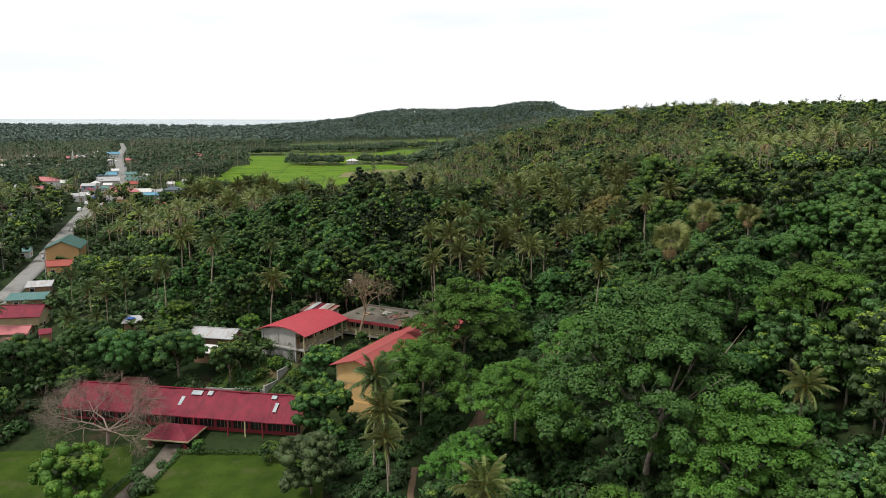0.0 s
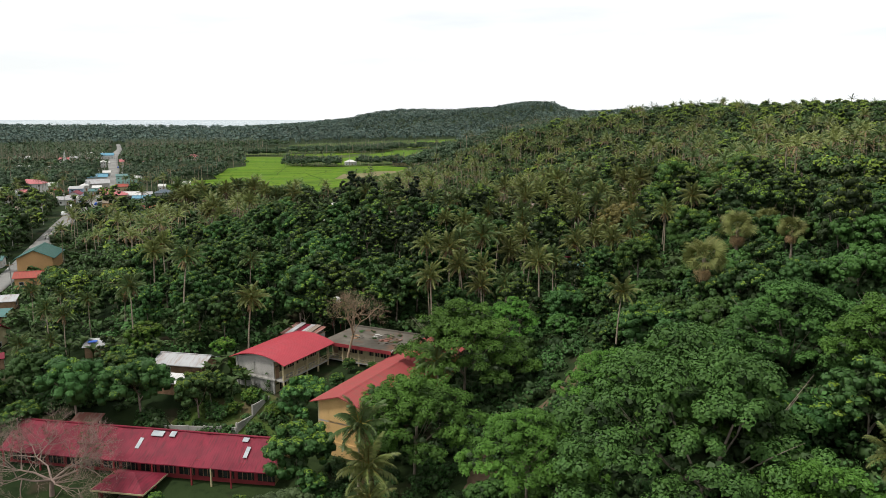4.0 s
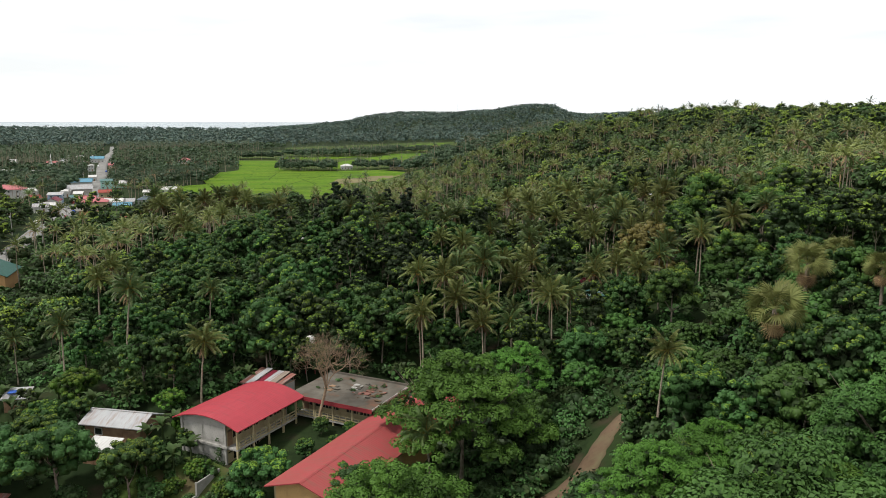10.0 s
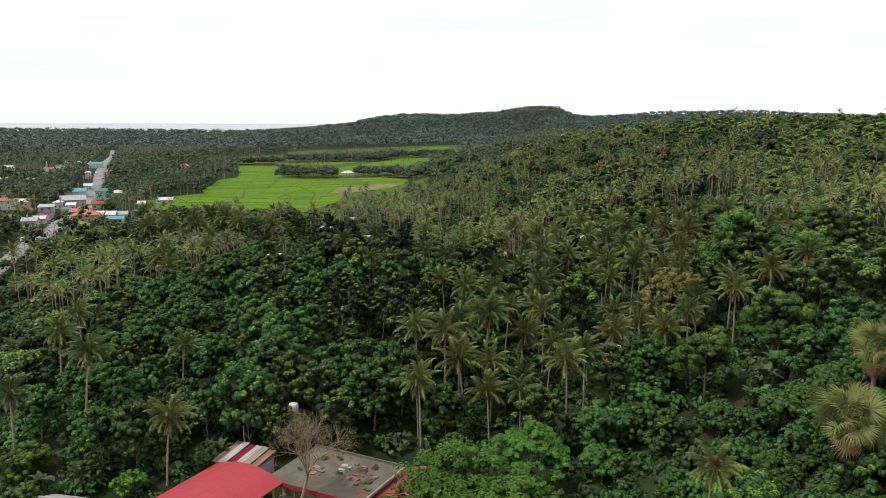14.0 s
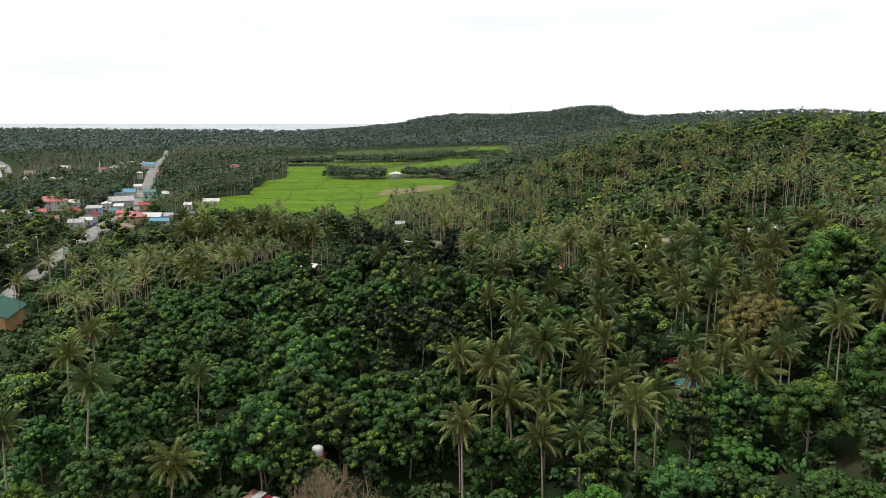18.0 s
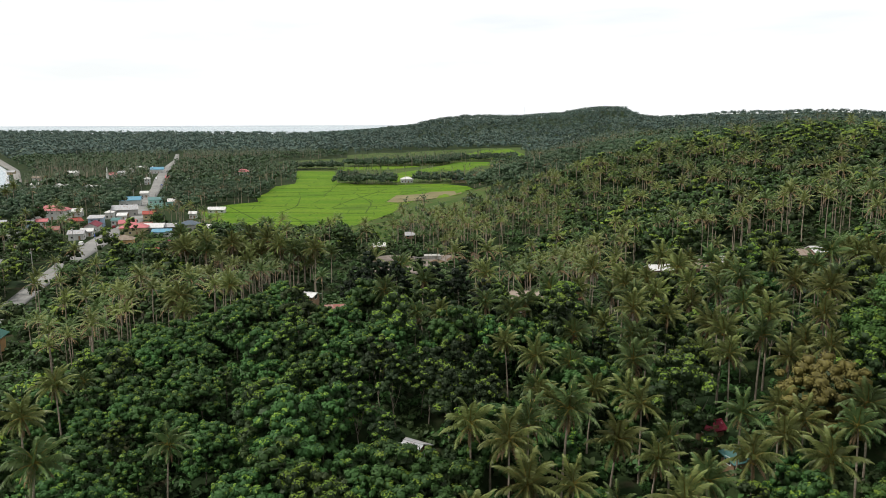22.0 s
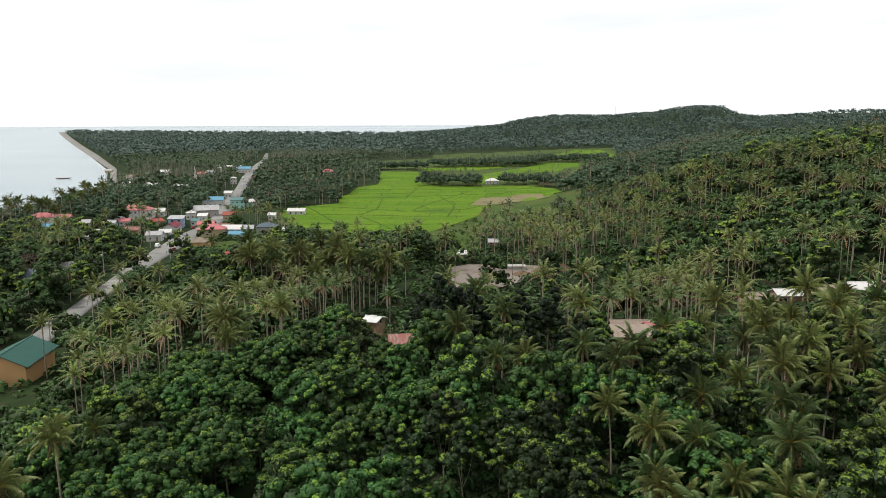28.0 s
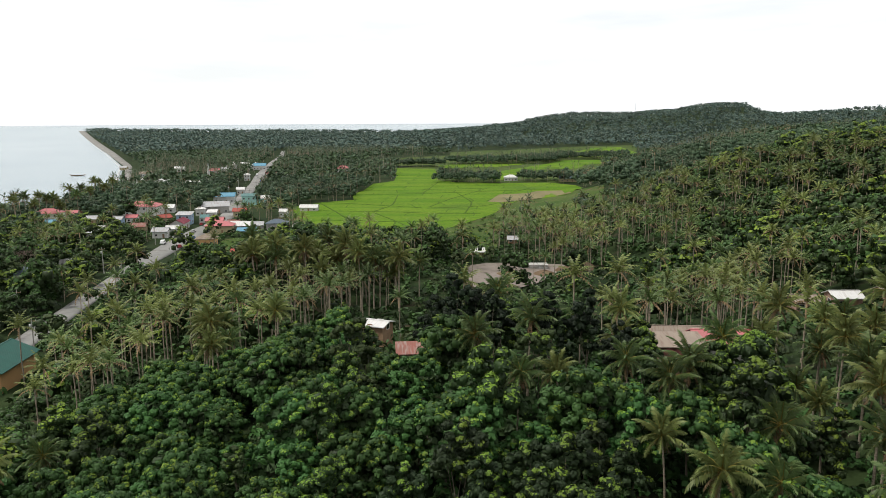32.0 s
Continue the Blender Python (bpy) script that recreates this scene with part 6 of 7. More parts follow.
PALMS = [put(coconut("coconut_palm", 13.0, 11, "frond", True), -9.7, 96, 20, 1, 6.6),
         put(coconut("coconut_palm", 11.0, 12, "frond_light", True), -8.2, 91.5, 140, 1, 5.2),
         put(coconut("coconut_palm", 15.0, 13, "frond", True, dead=5), -50.8, 156.7, 70, 1, 14.2)]
MARKS += [(-9.7, 96, 2), (-8.2, 91.5, 2), (-50.8, 156.7, 2)]
for k, (x, y, c, p) in enumerate(((-7.8, 87.5, 13.8, 1), (4.6, 68, 17, 1), (38, 67, 29.2, 1), (-35.6, 146.9, 23, 1), (-40.9, 168.3, 26.5, 0), (-61, 153, 24, 0), (-0.4, 120.5, 19.5, 0),
                                  (26.1, 112.8, 32.5, 1), (9.6, 173.1, 31, 0), (-14, 207.8, 34, 0), (60.2, 168.5, 42.5, 2), (-70, 139, 17, 0), (-72, 158, 20, 0), (-66, 162, 20, 0), (-80, 163, 20, 2),
                                  (66, 110, 40, 1), (75, 128, 43, 0), (55, 215, 42, 2), (-97, 150, 16, 0))):
    H = (13.0, 11.0, 15.0)[p]
    palm_at(PALMS[p], x, y, c, 40 + 77 * k, H, 4.0, 0.6 if x == 26.1 else 0.98)
FANS = [put(fan_palm("fan_palm", "tall fan palm with a skirt of dry tan leaves", 10.0, 31), 37.2, 112, 0, 1, 27.6)]
MARKS.append((37.2, 112, 0.8))
for x, y, c, turn in ((46.8, 125, 40.0, 90), (52, 118, 40.8, 200), (54.8, 132.7, 40.3, 300)):
    palm_at(FANS[0], x, y, c, turn, 10.0, 1.2, 1.0)
BANANAS = [put(banana("banana_plant", 41), -47.5, 145)]
for k, (x, y) in enumerate(((-45.5, 147), (-30.5, 152), (-71, 147), (-73.5, 143), (-76, 148), (-78, 141), (-69, 149), (-35, 129.5), (44, 144), (46, 146), (41, 141), (17, 168), (21, 175), (13, 178), (-2, 190), (-5, 186), (12, 228), (17, 232), (8, 226), (-30, 241), (-25, 244), (-36, 250), (-28, 252))):
    mark(BANANAS[0], x, y, 1.2, 50 * k, 0.9 + 0.07 * (k % 5))

MANGO = broadleaf("mango_tree", "dense round mango tree with dark glossy leaves", "dome", 6.0, 10.5, 51, "leaf_mid", 60, 0.34, 0.10, group="mango trees")
MANGO_B = broadleaf("mango_tree", "round mango tree with fresh green leaves", "dome", 4.8, 8.0, 52, "leaf_mid", 54, 0.31, 0.3, group="mango trees")
LIME = broadleaf("garden_tree", "broad yellow-green garden tree", "dome", 6.5, 8.5, 53, "leaf_lime", 60, 0.34, 0.4, group="garden trees")
# four palms standing over the roofs beside the road
for k, (x, y, top) in enumerate(((-90.4, 170.6, 18.9), (-75.7, 148.8, 20.3), (-70.1, 144.4, 20.5), (-73.2, 134.9, 17.6))):
    palm_at(PALMS[0] if k % 2 else PALMS[2], x, y, top, 77 * k, 13.0 if k % 2 else 15.0)
CEDAR = broadleaf("garden_tree", "grey-green dense garden tree beside the lawn", "dome", 5.4, 8.6, 54, "leaf_sage", 66, 0.30, 0.0, group="garden trees")
RAIN = broadleaf("rain_tree", "huge spreading rain tree with feathery layered crown", "spread", 14.0, 21.0, 55, "leaf_feather", 96, 0.36, 0.0, "bark", group="rain trees")
RAIN_B = broadleaf("rain_tree", "spreading rain tree with umbrella of bright green leaves", "spread", 11.0, 17.5, 56, "leaf_lime", 84, 0.31, 0.0, "bark", group="rain trees")
for ob, x, y, r, s in ((MANGO, -49.4, 126.5, 5, 1.15), (MANGO, -59.5, 125.5, 5, 1.12), (MANGO_B, -39.5, 125.5, 4, 1.15), (MANGO_B, -19.6, 106.6, 4, 1.22), (MANGO_B, -10.2, 117.6, 4, 1.1), (MANGO, -69, 133, 5, 0.9), (MANGO_B, -55, 133, 4, 0.9), (MANGO_B, 31, 118, 4, 1.0), (MANGO, 24.5, 146.4, 4, 0.8), (MANGO_B, -21.8, 123.6, 4, 1.0), (MANGO, -7.4, 117.5, 4, 0.95), (MANGO_B, -15.4, 128.5, 1, 0.3), (MANGO_B, -17.6, 132.0, 1, 0.36), (MANGO_B, -13.6, 133.6, 1, 0.3), (MANGO_B, -16.2, 137.6, 1, 0.33), (MANGO_B, -12.0, 138.2, 1, 0.28),
                       (LIME, -51, 89, 7, 1.25), (CEDAR, -18.5, 90.5, 5, 1.0), (MANGO, -78, 126, 6, 1.0), (MANGO, -84, 116, 6, 0.9), (MANGO_B, -76, 112, 5, 0.9), (MANGO, -85, 126, 6, 0.8),
                       (LIME, -57, 149, 4, 0.62), (MANGO_B, -26.5, 100.5, 2.5, 0.42), (MANGO_B, -38.6, 103.8, 1.5, 0.3), (MANGO_B, -17, 103, 3, 0.55), (MANGO_B, -66, 121, 4, 0.8)):
    mark(ob, x, y, r, x * 7, s)
for k, (ob, x, y, sc) in enumerate(((MANGO_B, -38.5, 129.0, 0.72), (LIME, -52.0, 134.5, 0.36), (LIME, -43.0, 129.5, 0.34), (MANGO_B, -34.5, 134.5, 0.45), (LIME, -36.5, 139.0, 0.36), (MANGO_B, -53.0, 140.5, 0.6),
                                   (LIME, -31.5, 128.5, 0.30), (MANGO_B, -57.5, 138.5, 0.7), (LIME, -40.5, 144.5, 0.4), (MANGO_B, -47.5, 146.5, 0.55), (LIME, -34.0, 126.0, 0.26), (LIME, -27.0, 125.0, 0.3))):
    mark(ob, x, y, 1.5, 83 * k, sc)
for k, (x, y) in enumerate(((-39.0, 136.5), (-37.5, 138.0), (-40.5, 134.8), (-33.2, 131.5), (-62.0, 146.0), (-60.0, 148.5), (-65.0, 144.0), (-52.5, 144.0))):
    mark(BANANAS[0], x, y, 1.0, 70 * k, 1.0)
for ob, x, y, r, s, top in ((RAIN, 24.5, 76, 11, 1.0, 37.0), (RAIN_B, 4.2, 128.0, 9, 1.04, 28.5), (RAIN_B, -3.4, 107, 7, 0.86, 22.8), (RAIN, 41, 92, 9, 0.7, 39), (RAIN_B, 9.5, 84, 6, 0.62, 27), (RAIN_B, 2.5, 77, 4, 0.45, 19.5),
                            (RAIN_B, 21, 97, 5, 0.55, 29.5), (RAIN_B, 13, 141, 5, 0.5, 25)):
    H = 21.0 if ob is RAIN else 17.5
    mark(ob, x, y, r, x * 31, s, top - H * s * 1.0)
for k, (x, y, sc) in enumerate(((11, 66, 0.62), (17, 62, 0.7), (31, 64, 0.8), (36, 78, 0.8), (14, 92, 0.6), (31, 88, 0.7), (4, 86, 0.42), (46, 80, 0.7), (29, 104, 0.5), (48, 104, 0.6))):
    mark(RAIN_B if k % 3 else MANGO, x, y, 3, 61 * k, sc)
mark(broadleaf("brown_leaved_tree", "rounded tree with brownish drying leaves", "dome", 6.4, 13.5, 57, "leaf_brown", 54, 0.36, 0.0), 40.6, 173.6, 5, 0, 0.82)
BIG = broadleaf("forest_giant", "large vine-draped forest tree with bright leaves", "dome", 8.8, 17.5, 58, "leaf_feather", 130, 0.42, 0.15, group="forest giants")
for x, y, s in ((56, 186, 1.0), (64, 178, 0.8), (73, 190, 0.9), (50, 154, 0.62), (38, 149, 0.6)):
    mark(BIG, x, y, 6, x * 11, s)
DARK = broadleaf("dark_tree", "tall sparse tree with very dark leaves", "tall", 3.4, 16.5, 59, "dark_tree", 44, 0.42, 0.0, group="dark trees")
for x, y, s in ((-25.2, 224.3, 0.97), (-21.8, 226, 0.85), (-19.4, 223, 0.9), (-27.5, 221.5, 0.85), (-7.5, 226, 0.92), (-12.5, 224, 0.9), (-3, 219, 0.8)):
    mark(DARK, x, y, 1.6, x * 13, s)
mark(bare_tree("bare_tree", "leafless pale brown tree rising from the school court", 3.4, 13.0, 61, "pale_bark", 4, 4, 1.9, 160, 0.66, 0.50, (1.3, 0.4)), -16.9, 139.2, 3)
mark(bare_tree("bare_tree", "broad leafless tree with pinkish grey twigs", 17.5, 8.0, 62, "dry_twig", 4, 5, 0.55, 420), -54.5, 107.0, 9)
mark(bare_tree("bare_tree", "dead grey tree standing beside the road", 7.0, 11.0, 63, "dry_twig", 4, 4, 0.8, 200), -221, 362, 6)


def hedge(line, wide, tall, seed):
    """A clipped hedge along a line."""
    rng = np.random.default_rng(seed)
    pts = np.array(line, float)
    at = np.concatenate([[0], np.cumsum(np.hypot(*np.diff(pts, axis=0).T))])
    s = np.arange(0, at[-1], 0.35)
    x, y = [np.interp(s, at, pts[:, i]) for i in (0, 1)]
    c = np.stack([x + rng.normal(0, 0.06, len(s)), y + rng.normal(0, 0.06, len(s)), land(x, y) + tall * 0.5], -1)
    v, f, high = leaf_cloud(rng, c, np.full(len(s), wide * 0.62), 26, 0.24, tall / wide, 0.3, 0.7)
    t = thing("hedge", "low clipped green hedge beside the lawn", "hedge", None, "garden hedges")
    part("foliage", fast_mesh("foliage", v, f, None, [M["leaf_mid"]]), None, t)
    twigs = merged([tube([(a, b, g - 0.3), (a, b, g + 0.2), (a, b, g + tall * 0.7)], [0.05, 0.04, 0.02], 5) for a, b, g in zip(x[::3], y[::3], land(x[::3], y[::3]))])
    part("stem_row", fast_mesh("stem_row", *twigs), M["bark"], t)


hedge([(-42.0, 103.6), (-35, 103.2), (-27, 102.8)], 0.8, 0.9, 201)
hedge([(-41.6, 103.0), (-42.4, 97), (-43.6, 90), (-44.6, 84)], 0.7, 0.7, 202)
hedge([(-45.9, 103.4), (-46.8, 97), (-48.0, 90)], 0.8, 0.8, 203)


wall_creeper()


# weeds that have taken root on the ruined slab
SLAB = pose(-21.2, 144.0, 9.3, 0, 0, -26.5)
for k, (x, y, r) in enumerate(((3.2, 7.6, 0.7), (5.4, 8.6, 0.5), (9.8, 6.8, 0.8), (11.2, 8.4, 0.6), (12.6, 4.2, 0.5), (2.0, 3.4, 0.4), (7.6, 4.8, 0.45))):
    rng = np.random.default_rng(300 + k)
    c = rng.normal(0, 0.45 * r, (5, 3)) * np.array([1, 1, 0.2]) + np.array([0, 0, 0.2 * r])
    v, f, high = leaf_cloud(rng, c, np.full(5, 0.5 * r), 24, 0.22, 0.8, 0.4, 0.6)
    o = part("weed_patch", fast_mesh("weed_patch", v, f, None, [M["leaf_olive" if k % 2 else "leaf_mid"]]), None)
    o.matrix_basis = SLAB @ pose(x, y, 6.3 + 0.17)
    tagged(o, "weed tuft rooted on the ruined roof slab", "weed", "roof weeds")


# ---------------------------------------------------------------- the wood on the knoll, tree by tree
def clear_of_marks(x, y, gap=1.0):
    ok = np.ones(np.shape(x), bool)
    for a, b, r in MARKS:
        ok &= np.hypot(x - a, y - b) > r * gap + 1.0
    return ok


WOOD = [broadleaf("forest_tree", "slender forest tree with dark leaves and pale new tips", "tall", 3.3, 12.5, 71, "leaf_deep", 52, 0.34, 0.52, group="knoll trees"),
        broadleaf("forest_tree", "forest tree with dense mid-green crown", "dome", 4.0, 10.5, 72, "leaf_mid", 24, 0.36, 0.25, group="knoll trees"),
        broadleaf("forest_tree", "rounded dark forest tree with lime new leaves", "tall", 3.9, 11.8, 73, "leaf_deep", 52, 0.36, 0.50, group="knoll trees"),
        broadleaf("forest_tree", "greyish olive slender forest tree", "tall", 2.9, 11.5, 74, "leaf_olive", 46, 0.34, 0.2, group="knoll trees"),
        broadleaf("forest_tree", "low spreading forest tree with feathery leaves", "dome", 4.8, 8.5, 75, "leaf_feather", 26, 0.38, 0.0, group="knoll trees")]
SHADED = broadleaf("forest_tree", "tall tree with few pale tips, leaves darkened to paint hollow shade", "tall", 3.0, 13.0, 76, "leaf_shaded", 40, 0.36, 0.25, group="dusky trees")
COCO = [coconut("coconut_palm", 13.0, 81, "frond", False), coconut("coconut_palm", 12.0, 82, "frond_light", False), coconut("coconut_palm", 14.0, 83, "frond_light", False, dead=5)]
NEAR = (-72, 74, 34, 236)


def knoll_wood():
    rng = np.random.default_rng(77)
    x, y = scatter(rng, NEAR[0], NEAR[1], NEAR[2], NEAR[3], 5.9)
    ok = is_free(x, y) & clear_of_marks(x, y) & (x < 0.62 * (y + 7) + 12) & ~inside(FRONT, x, y) & ~inside(LANE, x, y) & ~((x < -2) & (y < 130)) & ~((x > 1) & (x < 24) & (y > 223))
    x, y = x[ok], y[ok]
    order = np.argsort(np.abs(x - 4) * 0.7 + np.abs(y - 165) * 0.5)
    x, y = x[order], y[order]
    trees = palms = 0
    rest = []
    for a, b in zip(x, y):
        bank = a > -2 and b < 152
        w = float(wave(a, b))
        q = rng.random()
        share = 0.66 if (a > -6 and 150 < b < 204 and a < 52) else 0.74 if a > 16 and b > 196 else 0.06 if -62 < a < 14 else 0.62 if b > 214 and a > 8 else 0.45 if b > 214 else 0.1
        if trees >= 285 and (bank or q >= share):
            rest.append((a, b))
        elif bank:
            put(WOOD[4 if q < 0.55 else 1 if q < 0.95 else 2], a, b, rng.uniform(0, 360), rng.uniform(0.7, 1.1) * (0.75 if b > 112 and a < 44 else 1.0))
            trees += 1
        elif q < share and palms < 290 and ((a + 10) / 14) ** 2 + ((b - 187) / 13) ** 2 > 1:
            put(COCO[int(rng.integers(3))], a, b, rng.uniform(0, 360), rng.uniform(0.68, 0.94))
            palms += 1
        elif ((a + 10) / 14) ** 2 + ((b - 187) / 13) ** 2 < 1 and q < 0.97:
            # trees with shade painted into their leaf colour fill the hollow
            put(SHADED, a, b, rng.uniform(0, 360), rng.uniform(0.8, 1.05))
            trees += 1
        else:
            k = (1 if w > 0.72 or a < -20 + 8 * w else 0 if w > 0.45 else 2) if rng.random() < 0.72 else int(rng.integers(4))
            put(WOOD[k], a, b, rng.uniform(0, 360), rng.uniform(0.74, 1.34) * (0.8 if b > 222 and -60 < a < 12 else 0.82 if a < -30 else 1.0))
            trees += 1
    return np.array(rest)


REST = knoll_wood()
# tall palms along the shore, dark against the sea
for k, (x, y) in enumerate(((-320, 456), (-381, 531), (-326, 472), (-339, 494), (-324, 484), (-335, 501), (-324, 494), (-327, 503), (-360, 557), (-358, 566), (-341, 552), (-374, 600), (-396, 634), (-354, 585), (-361, 603), (-318, 512), (-305, 482))):
    MARKS.append((x, y, 3))
    put(COCO[k % 3], x, y, 47 * k, 1.02 + 0.05 * (k % 4))
# a stand of tall palms on the rise before the rice
rng = np.random.default_rng(78)
for k in range(34):
    x, y = -118 + 1.75 * k + rng.uniform(-3, 3), 338 - 0.2 * k + rng.uniform(-14, 10)
    MARKS.append((x, y, 2))
    put(COCO[k % 3], x, y, rng.uniform(0, 360), rng.uniform(0.95, 1.35))
# palms before the brown house on the slope
for k, (x, y) in enumerate(((9.9, 222.6), (15.3, 226.6), (19.6, 237.9), (4.9, 211.3))):
    MARKS.append((x, y, 2))
    put(COCO[k % 3], x, y, 67 * k, 0.9)
for x, y, s in ((-24.5, 157, 0.85), (-18.2, 160.8, 0.95), (-22.5, 162.5, 1.0), (-27, 155, 0.8), (-14, 156.5, 0.8), (-21.2, 155.0, 0.62), (-23.4, 154, 0.55), (-19, 155, 0.55)):
    put(WOOD[2], x, y, x * 50, s)


# ---------------------------------------------------------------- woods farther off, each one mass of plants
def pack(templates, which, x, y, z, scale, turn):
    """Verts, quads and slots of many plants, from a few shapes."""
    vs, fs, ss, base = [], [], [], 0
    for k, (v, f, s) in enumerate(templates):
        i = np.nonzero(which == k)[0]
        if not len(i):
            continue
        c, n = np.cos(turn[i])[:, None], np.sin(turn[i])[:, None]
        sc = scale[i][:, None]
        px = (v[None, :, 0] * c - v[None, :, 1] * n) * sc + x[i][:, None]
        py = (v[None, :, 0] * n + v[None, :, 1] * c) * sc + y[i][:, None]
        pz = v[None, :, 2] * sc + z[i][:, None]
        vs.append(np.stack([px, py, pz], -1).reshape(-1, 3))
        fs.append((f[None] + (np.arange(len(i)) * len(v))[:, None, None]).reshape(-1, 4) + base)
        ss.append(np.tile(s, len(i)))
        base += len(i) * len(v)
    return np.concatenate(vs), np.concatenate(fs), np.concatenate(ss)


def mass_tree(rng, kind, R, H, lobes, per, size, slot, fresh, slot_fresh, core=False):
    c, r = crown_lobes(rng, kind, R, H)
    pick = rng.permutation(len(c))[:lobes]
    c, r = c[pick], r[pick] * (1.25 if kind == "bush" else math.sqrt(len(c) / len(pick)) * 1.05)
    v, f, high = leaf_cloud(rng, c, r, per, size, 0.85, 0.25, 0.75)
    # bright lobes turn paler on top: young leaves plus painted top light
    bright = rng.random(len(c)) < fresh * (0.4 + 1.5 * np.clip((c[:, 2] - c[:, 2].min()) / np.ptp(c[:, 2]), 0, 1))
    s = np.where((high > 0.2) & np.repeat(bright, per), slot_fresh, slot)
    if not core:
        return v, f, s
    # core clumps take slot 0, mostly dark leaf_deep: inner shade put into colour
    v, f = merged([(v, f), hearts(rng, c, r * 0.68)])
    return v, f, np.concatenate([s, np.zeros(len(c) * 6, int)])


def mass_palm(rng, H, fronds, pairs, L, slot, slot_bark, slot_dead, sides=3):
    vs, fs, ss, base = [], [], [], 0
    v, f = tube([(0, 0, -1), (0.2, 0.1, H * 0.5), (0, 0, H)], [0.22, 0.15, 0.13], sides)
    vs.append(v), fs.append(f), ss.append(np.full(len(f), slot_bark))
    base = len(v)
    for k, m in enumerate(frond_poses(rng, fronds, H)):
        dead = k >= fronds - (4 if fronds > 10 else 0)
        for j in range(pairs):
            s0 = j / pairs
            p0, p1 = [np.array([L * s * (1 - 0.1 * s), 0, 1.1 * s - 2.1 * s ** 2.2]) for s in (s0, s0 + 1.0 / pairs)]
            ln = 0.70 * math.sin(math.pi * min(0.95, s0 * 0.75 + 0.2)) * (0.6 if dead else 1)
            for side in (-1, 1):
                hang = rng.uniform(0.4, 0.9)
                tip = p0 * 0.6 + p1 * 0.4 + np.array([0.4 * ln, side * ln * (1.05 - 0.5 * hang), -hang * ln])
                q = np.array([p0, p1, (p1 + tip) / 2 + np.array([0, side * 0.1 * ln, 0.1 * ln]), tip])
                vs.append(turned(q, m))
                fs.append(np.array([[base, base + 1, base + 2, base + 3]]))
                ss.append(np.array([slot_dead if dead else slot]))
                base += 4
    return np.concatenate(vs), np.concatenate(fs), np.concatenate(ss)


